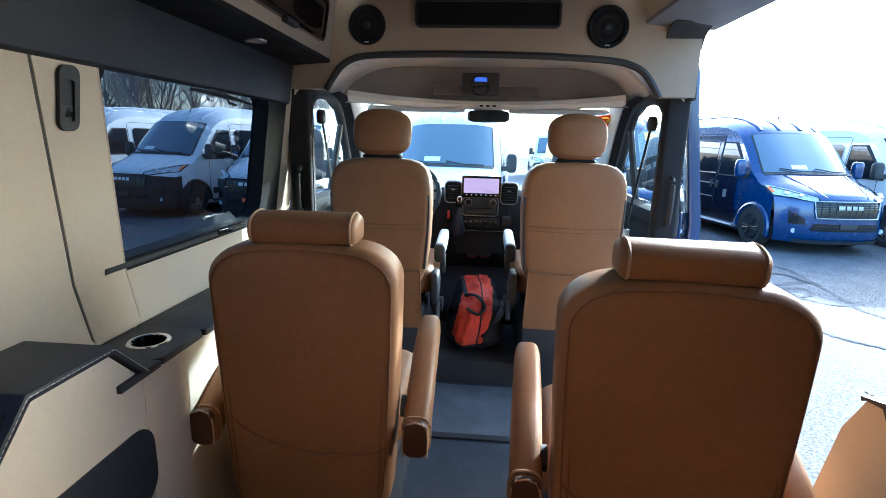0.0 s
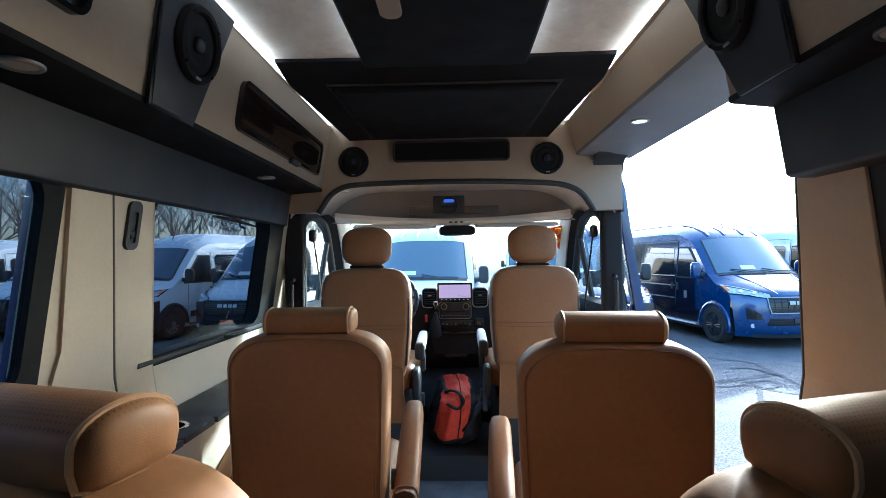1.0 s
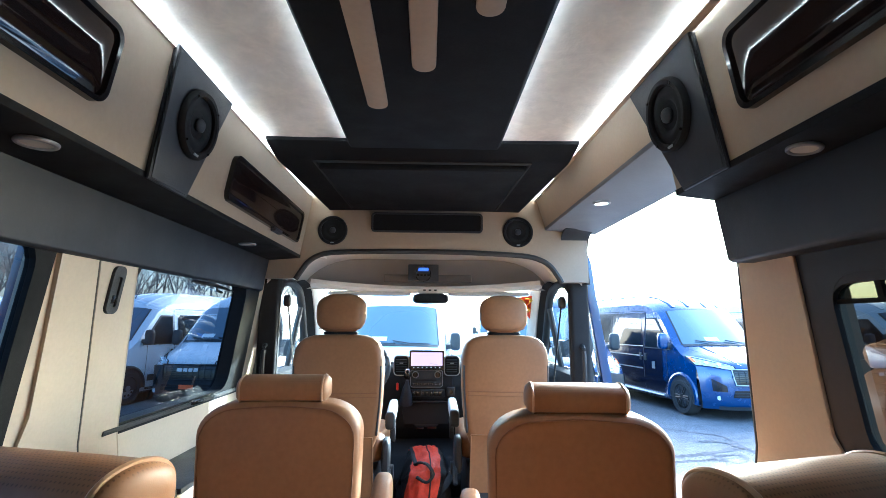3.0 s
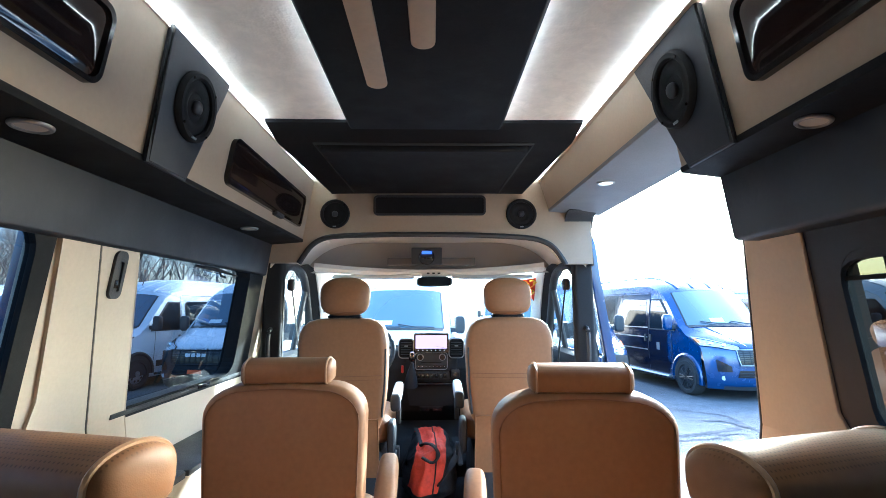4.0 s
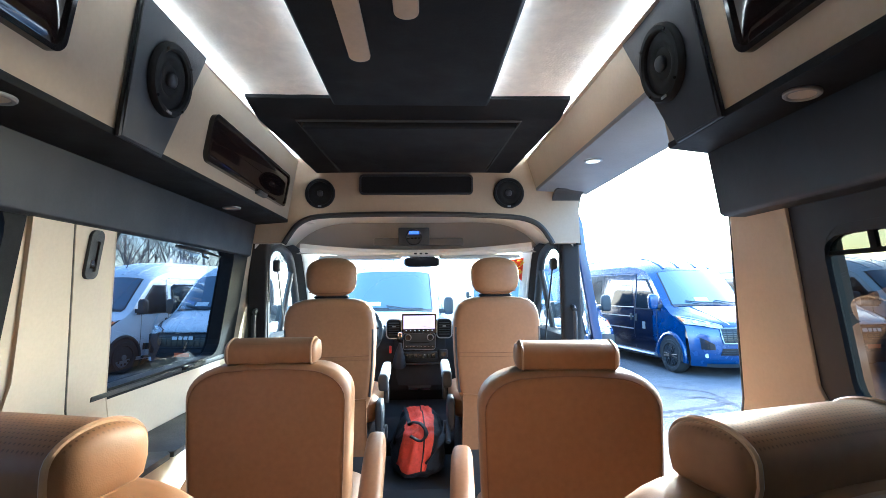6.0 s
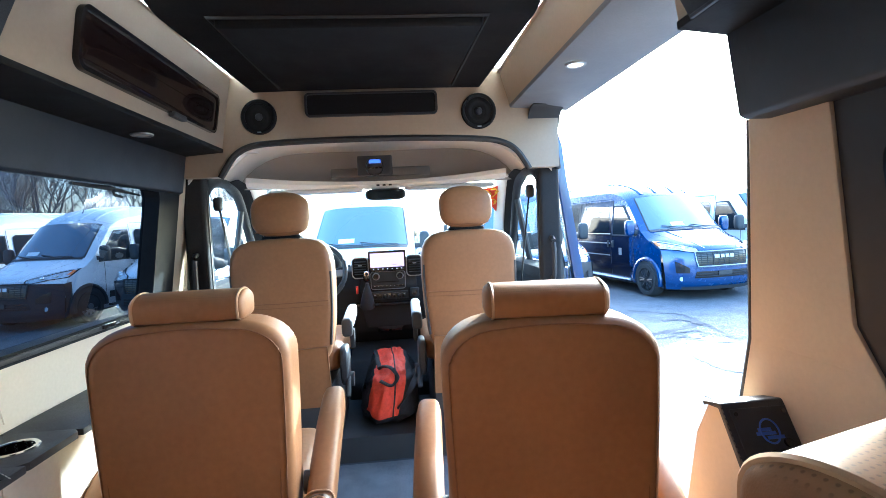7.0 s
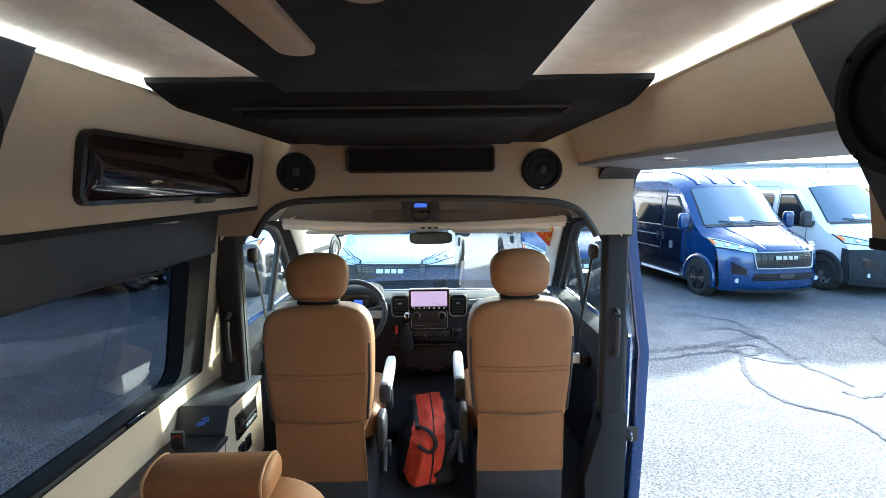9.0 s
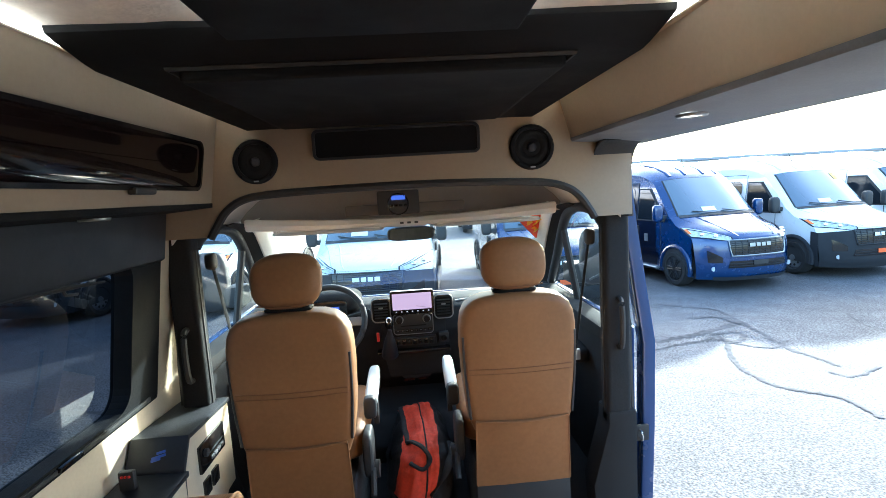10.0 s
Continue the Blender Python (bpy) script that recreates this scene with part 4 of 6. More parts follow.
        bm.faces.new(rows[0]); bm.faces.new(rows[-1])
        arm = part("armrest", bm, LEATHER, c)
        cap = [(0.290 * s + x, z) for x, z in rrect(0, 0.452, 0.066, 0.098, 0.024, 5)]
        part("end_panel", prism(cap, "y", -0.004, 0.012, 0.003), LEATHER_DARK, arm, "dark brown leather end panel")
        part("piping", tube([(0.290 * s + x, -0.002, z) for x, z in [(-0.032, 0.402), (-0.033, 0.45), (-0.031, 0.478), (-0.022, 0.495), (0.0, 0.502), (0.022, 0.495), (0.031, 0.478), (0.033, 0.45), (0.032, 0.402)]], 0.0028, 6), LEATHER_PIPE, arm)
        loop = [(0.290 * s + 0.0385 * math.copysign(abs(math.cos(a)) ** 0.6, math.cos(a)), 0.028, 0.455 + (0.046 if math.sin(a) > 0 else 0.061) * math.copysign(abs(math.sin(a)) ** 0.7, math.sin(a))) for a in [2 * math.pi * j / 24 for j in range(24)]]
        part("piping", tube(loop, 0.003, 6, closed=True), LEATHER_PIPE, arm)
        part("arm_pivot", disc((0.240 * s, 0.10, 0.49), 0.03, "x", 0.02 * s, 18), PLASTIC, c)
    part("pedestal", prism([(-0.17, 0.16), (0.17, 0.16), (0.17, 0.60), (-0.17, 0.60)], "z", 0.04, 0.33, 0.015), PLASTIC, c, "dark seat pedestal")
    part("base_plate", box(-0.21, 0.21, 0.12, 0.64, 0.0, 0.045, 0.008), PLASTIC, c)
    c.matrix_basis = m
    return c


chair = captain_chair("captain_chair", pose(-0.433, 1.225, 0, 0, 0, 1.0) @ Matrix.Diagonal((1, 1, 1.025, 1)))
copy_thing(chair, pose(0.418, 1.02, 0, 0, 0, -4.5))
rear_chair = captain_chair("captain_chair", pose(-0.412, 0.185, 0, 0, 0, -15) @ Matrix.Diagonal((1, 1, 1.060, 1)), (0, 0), 0.86)
copy_thing(rear_chair, pose(0.448, 0.190, 0, 0, 0, 16) @ Matrix.Diagonal((1, 1, 0.988, 1)))


# ================= the cab =================
def cab_seat(name, m, inner):
    """A cab seat that faces +y, seen from behind; inner: the side of its armrest."""
    s = thing(name, "tan leather cab seat with map pocket and large headrest", "seat", group="cab seats")
    pts = []
    for z, w in ((0.60, 0.19), (0.66, 0.212), (0.80, 0.226), (0.95, 0.232), (1.03, 0.230), (1.08, 0.222), (1.115, 0.205), (1.14, 0.175), (1.153, 0.13)):
        pts.append((w, z))
    pts = pts + [(0.06, 1.158), (0, 1.159), (-0.06, 1.158)] + [(-x, z) for x, z in pts[::-1]] + [(-0.1, 0.595), (0, 0.595), (0.1, 0.595)]
    back = part("backrest", padded(pts, 0.075, 0.15, 0.035, 0.010, lean=-0.03), LEATHER, s)
    for z, r in ((0.868, 0.0020), (0.848, 0.0014)):
        part("seam", tube(smooth_path([(-0.205, -0.008, z), (-0.1, -0.0165, z - 0.002), (0, -0.0185, z - 0.003), (0.1, -0.0165, z - 0.002), (0.205, -0.008, z)], 5), r, 6), SEAM, back)
    for x in (-1, 1):
        part("zip_slit", tube(smooth_path([(0.221 * x, -0.001, 1.00), (0.219 * x, 0.002, 0.85), (0.205 * x, 0.006, 0.66)], 5), 0.0055, 6), PLASTIC, back, "black zip line")
    pocket = sheet(lambda u, v: ((u - 0.5) * (0.386 - 0.012 * v), -0.004 - 0.010 * math.sin(math.pi * u) * (0.4 + 0.6 * v) + 0.002 * noise.noise((u * 5, v * 4, inner)) + 0.02 * (1 - v) , 0.365 + 0.285 * v + 0.004 * math.cos(u * math.pi * 2) * v), 20, 12, 0.012, (0, 1, 0))
    pk = part("pocket", pocket, LEATHER, s, "tan leather map pocket")
    part("pocket_hem", tube([((u - 0.5) * 0.374, -0.010 - 0.010 * math.sin(math.pi * u), 0.648 + 0.004 * math.cos(u * math.pi * 2)) for u in [k / 12 for k in range(13)]], 0.0035, 6), LEATHER, pk)
    for sx in (-1, 1):
        part("pocket_edge", tube([(sx * 0.193, 0.016, 0.37), (sx * 0.190, 0.006, 0.5), (sx * 0.187, -0.004, 0.645)], 0.003, 6), LEATHER, pk)

    def shape(q):
        k = q.z / 0.098
        return Vector((q.x * (1.0 + 0.04 * k), q.y + 0.012 * k, q.z + (0.010 * (1 - (q.x / 0.13) ** 2) if k > 0 else 0)))

    hr = part("headrest", pillow((0, 0.07, 1.264), (0.131, 0.064, 0.098), 3.0, 36, 22, shape), LEATHER, s, "large rounded leather headrest")
    part("seam", tube(smooth_path([(-0.105, 0.014, 1.190), (-0.05, 0.006, 1.185), (0, 0.005, 1.184), (0.05, 0.006, 1.185), (0.105, 0.014, 1.190)], 4), 0.0025, 6), SEAM, hr)
    # black pad paints the shadow gap between headrest and backrest
    part("headrest_base", pillow((0, 0.072, 1.164), (0.090, 0.045, 0.010), 4.0, 24, 8), CEIL_BLACK, s, "black pad standing for the shadow gap under the headrest")
    for x in (-0.075, 0.075):
        part("headrest_post", tube([(x, 0.07, 1.13), (x, 0.07, 1.20)], 0.007, 10), CHROME, s, "chrome headrest post")
    part("seat_cushion", turned(padded(rrect(0, 0, 0.47, 0.52, 0.07, 6), 0, 0.14, 0.04, 0.01), Matrix.Translation((0, 0.38, 0.56)) @ Matrix.Rotation(radians(90), 4, "X")), LEATHER, s)
    part("plinth", box(-0.20, 0.20, 0.03, 0.58, 0.13, 0.47, 0.02), PLASTIC, s, "black seat plinth")
    part("skirt", box(-0.195, 0.195, 0.015, 0.045, 0.235, 0.37, 0.01), RUBBER, s)
    arm = part("armrest", turned(pillow((0, 0, 0), (0.027, 0.17, 0.030), 4.0, 28, 14), Matrix.Translation((inner * 0.262, 0.34, 0.725)) @ Matrix.Rotation(radians(6), 4, "X")), ARM_GREY, s, "pale grey armrest")
    part("arm_end", turned(pillow((0, 0, 0), (0.0275, 0.028, 0.046), 4.0, 20, 10), Matrix.Translation((inner * 0.262, 0.178, 0.70))), PLASTIC, arm)
    rec = part("recliner_cover", pillow((inner * 0.245, 0.16, 0.52), (0.022, 0.075, 0.095), 4.0, 20, 12), PLASTIC, s)
    part("recliner_knob", disc((inner * 0.264, 0.14, 0.45), 0.035, "x", 0.022 * inner, 20), PLASTIC, rec)
    part("lever", tube([(inner * 0.262, 0.11, 0.47), (inner * 0.266, 0.05, 0.42), (inner * 0.266, 0.03, 0.40)], 0.012, 8), PLASTIC, s)
    part("belt_buckle", box(inner * 0.27 - 0.012, inner * 0.27 + 0.012, 0.30, 0.345, 0.56, 0.66, 0.006), PLASTIC, s)
    s.matrix_basis = m
    return s


cab_seat("cab_seat", pose(-0.446, 2.240, 0, 0, 0, 0), 1)
cab_seat("cab_seat", pose(0.427, 2.305, 0, 0, 0, 0), -1)

# cab shell
cab_ceiling = part("cab_ceiling", sheet(lambda u, v: (-0.86 + 1.72 * u, 2.34 + 0.36 * v, 1.625 + 0.05 * math.sin(math.pi * v * 0.5) - 0.20 * abs(2 * u - 1) ** 6), 32, 8, 0.02), HEADLINER)
tagged(cab_ceiling, "pale cloth cab headliner", "ceiling", kind="structure")
shelf = thing("overhead_shelf", "pale overhead cab shelf with dark recess", "shelf", kind="structure")


def lip_z(x, lo):
    k = (x / 0.70) ** 2
    return (1.410 + 0.022 * k) if lo else (1.456 + 0.034 * k)


bm = bmesh.new()
rows = []
for k in range(33):
    x = -0.72 + 1.44 * k / 32
    y = 2.84 - 0.10 * (x / 0.72) ** 2
    lo, hi = lip_z(x, True), lip_z(x, False)
    mid = (lo + hi) / 2
    rows.append([bm.verts.new(q) for q in ((x, y + 0.16, lo + 0.035), (x, y + 0.03, lo), (x, y, lo + 0.006), (x, y - 0.012, mid), (x, y - 0.004, hi - 0.004), (x, y + 0.02, hi), (x, y + 0.20, hi - 0.02))])
for a, b in zip(rows, rows[1:]):
    for j in range(len(a)):
        bm.faces.new((a[j], a[(j + 1) % len(a)], b[(j + 1) % len(b)], b[j]))
bm.faces.new(rows[0]); bm.faces.new(rows[-1])
part("lip", bm, HEADLINER, shelf)
# darker than the headliner: the recess's shade is put into this colour
part("recess_back", sheet(lambda u, v: (-0.80 + 1.6 * u, 3.02 - 0.10 * abs(2 * u - 1) ** 2, 1.44 + 0.24 * v), 20, 4, 0.02, (0, 1, 0)), material("shaded recess cloth", (0.36, 0.34, 0.31), 0.95, grain=0.05, grain_size=200, stain=0.05), shelf)
part("recess_top", sheet(lambda u, v: (-0.82 + 1.64 * u, 2.68 + 0.36 * v, 1.672 - 0.02 * v - 0.20 * abs(2 * u - 1) ** 6), 32, 4, 0.02), HEADLINER, shelf)
part("cross_bar", box(-0.27, 0.29, 2.775, 2.80, 1.475, 1.525, 0.008), DUSK, shelf, "grey-brown cross bar")
unit = thing("overhead_unit", "black overhead climate unit with blue display", "control unit", (-0.02, 0, 0))
part("case", box(-0.095, 0.097, 2.725, 2.80, 1.475, 1.585, 0.008), PLASTIC, unit)
part("display", box(-0.03, 0.034, 2.721, 2.728, 1.542, 1.562), SCREEN_BLUE, unit, "lit blue display")
part("dial_ring", ring((0.0, 2.725, 1.523), 0.044, 0.050, "y", -0.004, 32), PLASTIC_GLOSS, unit)
for k in range(4):
    part("button", box(-0.04 + 0.022 * k, -0.024 + 0.022 * k, 2.7205, 2.726, 1.512, 1.522, 0.001), PLASTIC_GLOSS, unit)
for x in (-0.63, 0.66):
    d = thing("map_lamp", "small pale cab ceiling lamp", "lamp", (x, 2.55, 1.60), group="cab lamps")
    part("bezel", ring((0, 0, 0), 0.03, 0.042, "z", -0.01, 24), HEADLINER, d)
    part("lens", disc((0, 0, 0), 0.031, "z", -0.006, 20), LENS_OFF, d)

mirror = thing("rear_view_mirror", "black rear-view mirror with camera housing", "mirror")
part("housing", pillow((0.03, 2.83, 1.375), (0.115, 0.018, 0.033), 4.0, 28, 12), PLASTIC, mirror)
part("mirror_glass", prism(rrect(0.03, 1.375, 0.205, 0.052, 0.015, 5), "y", 2.808, 2.8115), material("mirror glass", (0.75, 0.76, 0.76), 0.03, metal=1.0), mirror)
part("stalk", tube([(0.03, 2.84, 1.385), (0.03, 2.92, 1.43)], 0.012, 8), PLASTIC, mirror)
part("sensor_box", box(-0.055, 0.115, 2.83, 2.93, 1.408, 1.450, 0.014), HEADLINER, mirror, "pale sensor housing")
for k in range(3):
    part("button", box(-0.02 + 0.035 * k, -0.002 + 0.035 * k, 2.826, 2.832, 1.424, 1.434, 0.002), PLASTIC, mirror)
for x in (-0.37, 0.41):
    visor = thing("sun_visor", "pale grey sun visor folded up", "sun visor", group="sun visors")
    part("flap", pillow((x, 2.90, 1.408), (0.27, 0.085, 0.011), 5.0, 30, 10), ARM_GREY, visor)
    part("rod", tube([(x - 0.25, 2.83, 1.416), (x + 0.25, 2.83, 1.416)], 0.006, 8), HEADLINER, visor)

# windscreen, pillars, doors
ws_top, ws_bot = (2.98, 1.50), (3.92, 0.895)


def ws(u, v):
    x = (-0.72 + 1.46 * u) * (1 + 0.18 * (1 - v))
    bow = 0.16 * (1 - (2 * u - 1) ** 2)
    return (x, ws_bot[0] + (ws_top[0] - ws_bot[0]) * v + bow * 0.7, ws_bot[1] + (ws_top[1] - ws_bot[1]) * v + bow * 0.12)


wind = thing("windscreen", "large clear windscreen", "windscreen", kind="structure")
part("pane", sheet(ws, 16, 8), CLEAR, wind)
DOOR_FRONT = [(0.935, 3.60, 0.93), (0.925, 3.46, 1.045), (0.895, 3.32, 1.15), (0.865, 3.14, 1.285), (0.845, 2.98, 1.40), (0.833, 2.75, 1.462)]


def pillar_point(s, u, across, along, lift):
    """Between the windscreen's edge and the door's front frame."""
    k = min(along * 5, 4.999)
    i = int(k)
    outer = Vector(DOOR_FRONT[i]).lerp(Vector(DOOR_FRONT[i + 1]), k - i)
    inner = Vector(ws(u, min(1.0, along * 1.12)))
    inner.x = abs(inner.x) - 0.02
    inner.y -= 0.25 * max(0.0, along - 0.89) / 0.11
    q = inner.lerp(outer, across)
    swell = lift * math.sin(math.pi * across)
    return (s * (q.x - swell), q.y - swell, q.z)


for s, u in ((-1, 0.0), (1, 1.0)):
    ap = part("a_pillar", sheet(lambda a, b: pillar_point(s, u, -0.10 + 0.62 * a, 0.90 * b, 0.018), 8, 20, 0.02, (s, 0.6, 0)), HEADLINER)
    tagged(ap, "pale grey windscreen pillar trim", "pillar", kind="structure")
    ap = part("door_frame_front", sheet(lambda a, b: pillar_point(s, u, 0.50 + 0.56 * a, b, 0.010), 6, 20, 0.02, (s, 0.6, 0)), DASH)
    tagged(ap, "black plastic frame in front of the cab door window", "door frame", kind="structure")


def cab_door(name, s):
    """A cab door seen from inside, window frame open to the outside."""
    d = thing(name, "black plastic cab door with window", "door", kind="structure")

    def X(z):
        return s * (0.935 if z < 0.95 else 0.935 - (z - 0.95) * 0.20)

    body = [(2.46, 0.05), (3.60, 0.05), (3.60, 0.90), (2.46, 0.90)]
    part("lower_panel", prism(body, "x", s * 0.875, s * 0.95, 0.012), DASH, d)
    part("sill_top", box(min(s * 0.84, s * 0.95), max(s * 0.84, s * 0.95), 2.5, 3.6, 0.86, 0.93, 0.02), DASH, d)
    part("armrest", pillow((s * 0.82, 3.0, 0.72), (0.06, 0.28, 0.04), 4.0), DASH, d)
    rail = smooth_path([(X(0.93), 2.475, 0.93), (X(1.3), 2.475, 1.30), (X(1.44), 2.52, 1.435), (X(1.46), 2.75, 1.46), (X(1.40), 2.98, 1.40), (X(1.15), 3.32, 1.15), (X(0.93), 3.60, 0.94)], 5)
    part("window_frame", tube(rail, 0.027, 10), PLASTIC, d, "black window frame")
    part("window_divider", tube([(X(0.92), 3.08, 0.92), (X(1.33), 3.07, 1.33)], 0.020, 8), PLASTIC, d)
    part("pane", sheet(lambda u, v: (X(0.93 + 0.52 * v) + s * 0.01, 2.5 + (1.10 - 0.62 * max(0, v - 0.05)) * u, 0.93 + 0.50 * v), 6, 4), CLEAR, d, "clear door glass")
    part("roof_rail", sheet(lambda u, v: (s * (0.86 - 0.10 * v), 2.36 + 0.68 * u, 1.455 + 0.20 * v), 6, 4, 0.03, (s, 0, 0.3)), HEADLINER, d)
    part("mirror_foot", box(min(s * 0.95, s * 1.05), max(s * 0.95, s * 1.05), 3.25, 3.40, 0.98, 1.10, 0.02), PLASTIC, d)
    part("door_mirror", pillow((s * 1.13, 3.30, 1.13), (0.10, 0.05, 0.17), 4.0), PLASTIC, d)
    return d


cab_door("door_1", -1)
cab_door("door_2", 1)


def b_pillar(s):
    p = thing("b_pillar", "dark grey plastic door pillar with grab handle", "pillar", kind="structure")
    inner = 0.80
    xs = lambda a, b: (min(s * a, s * b), max(s * a, s * b))
    part("upper", box(*xs(inner, 0.90), 2.352, 2.432, 0.5, 1.47, 0.018, 3), DASH, p)
    part("groove", box(*xs(inner - 0.004, inner + 0.02), 2.385, 2.395, 0.6, 1.40, 0.003), RUBBER, p)
    part("lower", prism([(s * 0.74, 0.13), (s * 0.73, 0.30), (s * 0.80, 0.56), (s * 0.80, 0.62), (s * 0.92, 0.62), (s * 0.92, 0.0), (s * 0.76, 0.0)], "y", 2.345, 2.47, 0.012), DASH, p)
    part("seal", tube([(s * 0.905, 2.395, 0.0), (s * 0.915, 2.395, 0.5), (s * 0.905, 2.395, 0.95), (s * 0.875, 2.395, 1.40), (s * 0.86, 2.395, 1.70)], 0.016, 8), RUBBER, p, "black rubber door seal")
    h = part("grab_handle", tube(smooth_path([(s * 0.85, 2.36, 1.10), (s * 0.85, 2.325, 1.085), (s * 0.85, 2.315, 1.0), (s * 0.85, 2.325, 0.91), (s * 0.85, 2.36, 0.895)], 5), 0.012, 8), PLASTIC, p, "black grab handle")
    part("belt_anchor", pillow((s * 0.79, 2.50, 1.34), (0.02, 0.03, 0.035), 3.5, 16, 10), PLASTIC, p)
    part("belt", tube([(s * 0.785, 2.49, 1.34), (s * 0.76, 2.52, 1.1), (s * 0.735, 2.56, 0.82)], 0.003, 8, flat=5.0), STRAP, p, "black seat belt webbing")
    part("belt_tongue", box(s * 0.735 - 0.02, s * 0.735 + 0.02, 2.545, 2.565, 0.78, 0.83, 0.004), SILVER, p)
    return p


b_pillar(1)
b_pillar(-1)
latch = thing("door_striker", "black door latch striker on the body edge", "latch")
part("plate", box(0.93, 0.99, 2.385, 2.40, 0.46, 0.53, 0.006), PLASTIC, latch)
part("loop", tube(smooth_path([(0.945, 2.39, 0.475), (0.945, 2.355, 0.48), (0.945, 2.355, 0.51), (0.945, 2.39, 0.515)], 4), 0.005, 6), CHROME, latch)

# dashboard
dash = thing("dashboard", "black plastic dashboard with lit centre display", "dashboard", (-0.042, -0.03, -0.018))
prof = [(3.30, 0.50), (3.24, 0.66), (3.22, 0.80), (3.26, 0.92), (3.34, 0.955), (3.46, 0.95), (3.62, 0.915), (3.98, 0.86), (3.98, 0.35), (3.45, 0.35)]
part("dash_body", prism(prof, "x", -0.88, 0.88, 0.02, 3), DASH, dash)
part("dash_edge", tube(smooth_path([(0.30, 3.25, 0.955), (0.5, 3.26, 0.965), (0.85, 3.30, 0.96)], 5), 0.008, 6), SILVER, dash, "silver trim line")
stack = part("centre_panel", prism([(-0.12, 0.66), (-0.10, 0.55), (0.20, 0.55), (0.22, 0.66), (0.235, 0.86), (0.21, 0.95), (-0.11, 0.95), (-0.135, 0.86)], "y", 3.19, 3.33, 0.012), DASH, dash, "black centre stack")
for x in (-0.125, 0.225):
    loop = [(px, 3.176, pz) for px, pz in rrect(x, 0.945, 0.104, 0.132, 0.026, 5)]
    part("vent_housing", prism(rrect(x, 0.945, 0.112, 0.140, 0.03, 5), "y", 3.178, 3.23, 0.006), DASH, stack)
    part("vent_surround", tube(loop, 0.0035, 6, closed=True, side=(0, 1, 0)), SILVER, stack, "silver vent outline")
    part("vent_dark", prism(rrect(x, 0.945, 0.082, 0.108, 0.012, 4), "y", 3.174, 3.18), CEIL_BLACK, stack)
    for k in range(6):
        z = 0.905 + 0.016 * k
        part("vent_slat", turned(box(-0.037, 0.037, -0.006, 0.006, -0.0015, 0.0015), Matrix.Translation((x, 3.170, z)) @ Matrix.Rotation(radians(25), 4, "X")), PLASTIC, stack)
    part("vent_tab", box(x - 0.012, x + 0.012, 3.158, 3.168, 0.958, 0.966, 0.002), SILVER, stack)
scr = part("display_case", prism(rrect(0.05, 0.983, 0.243, 0.134, 0.010, 4), "y", 3.165, 3.195), PLASTIC_GLOSS, dash, "black display case")
part("display", prism(rrect(0.05, 0.990, 0.218, 0.092, 0.004, 3), "y", 3.1635, 3.166), SCREEN, scr, "lit pink display")
for k in range(7):
    part("icon", box(-0.043 + 0.030 * k, -0.036 + 0.030 * k, 3.1625, 3.166, 0.9305, 0.9355), SCREEN_BAR, scr)
part("map_line", turned(box(-0.04, 0.04, -0.0006, 0.0006, -0.001, 0.001), Matrix.Translation((0.11, 3.1632, 0.955)) @ Matrix.Rotation(radians(12), 4, "Y")), PLASTIC, scr)
block = part("control_block", prism(rrect(0.05, 0.858, 0.225, 0.118, 0.018, 5), "y", 3.176, 3.20, 0.004), PLASTIC, stack, "control block with two knobs")
part("block_outline", tube([(px, 3.175, pz) for px, pz in rrect(0.05, 0.858, 0.222, 0.115, 0.018, 5)], 0.0022, 6, closed=True, side=(0, 1, 0)), SILVER, block)
for x in (-0.027, 0.127):
    part("knob", disc((x, 3.176, 0.885), 0.018, "y", -0.026, 24), PLASTIC_GLOSS, block)
    part("knob_ring", ring((x, 3.178, 0.885), 0.018, 0.0235, "y", -0.012, 24), SILVER, block)
part("slot", box(-0.02, 0.12, 3.172, 3.178, 0.845, 0.852), CEIL_BLACK, block)
for k in range(8):
    part("button", box(-0.048 + 0.0255 * k, -0.027 + 0.0255 * k, 3.170, 3.178, 0.815, 0.829, 0.002), PLASTIC_GLOSS, block)
    part("button_mark", box(-0.041 + 0.0255 * k, -0.034 + 0.0255 * k, 3.1692, 3.1705, 0.8205, 0.8235), SILVER, block)
shelf_row = part("switch_panel", box(-0.075, 0.175, 3.165, 3.20, 0.735, 0.785, 0.006), PLASTIC, stack)
for k in range(7):
    part("switch", box(-0.05 + 0.031 * k, -0.028 + 0.031 * k, 3.158, 3.167, 0.745, 0.775, 0.003), PLASTIC_GLOSS, shelf_row)
    part("switch_mark", box(-0.043 + 0.031 * k, -0.035 + 0.031 * k, 3.157, 3.1585, 0.764, 0.7665), SILVER, shelf_row)
part("tray_edge", box(-0.16, 0.25, 3.14, 3.21, 0.700, 0.716, 0.005), PLASTIC_GLOSS, stack, "glossy dark shelf edge")
part("socket_block", box(0.19, 0.245, 3.15, 3.20, 0.745, 0.80, 0.006), PLASTIC, stack)
part("socket_cap", disc((0.217, 3.151, 0.772), 0.015, "y", -0.008, 16), PLASTIC_GLOSS, stack)
tray = part("lower_tray", prism(rrect(0.05, 0.585, 0.165, 0.105, 0.02, 4), "y", 3.195, 3.30, 0.004), PLASTIC, dash, "dark folding cup tray")
for x in (0.005, 0.09):
    part("tray_tab", prism(rrect(x, 0.528, 0.062, 0.012, 0.005, 3), "y", 3.192, 3.21), PLASTIC_GLOSS, tray)
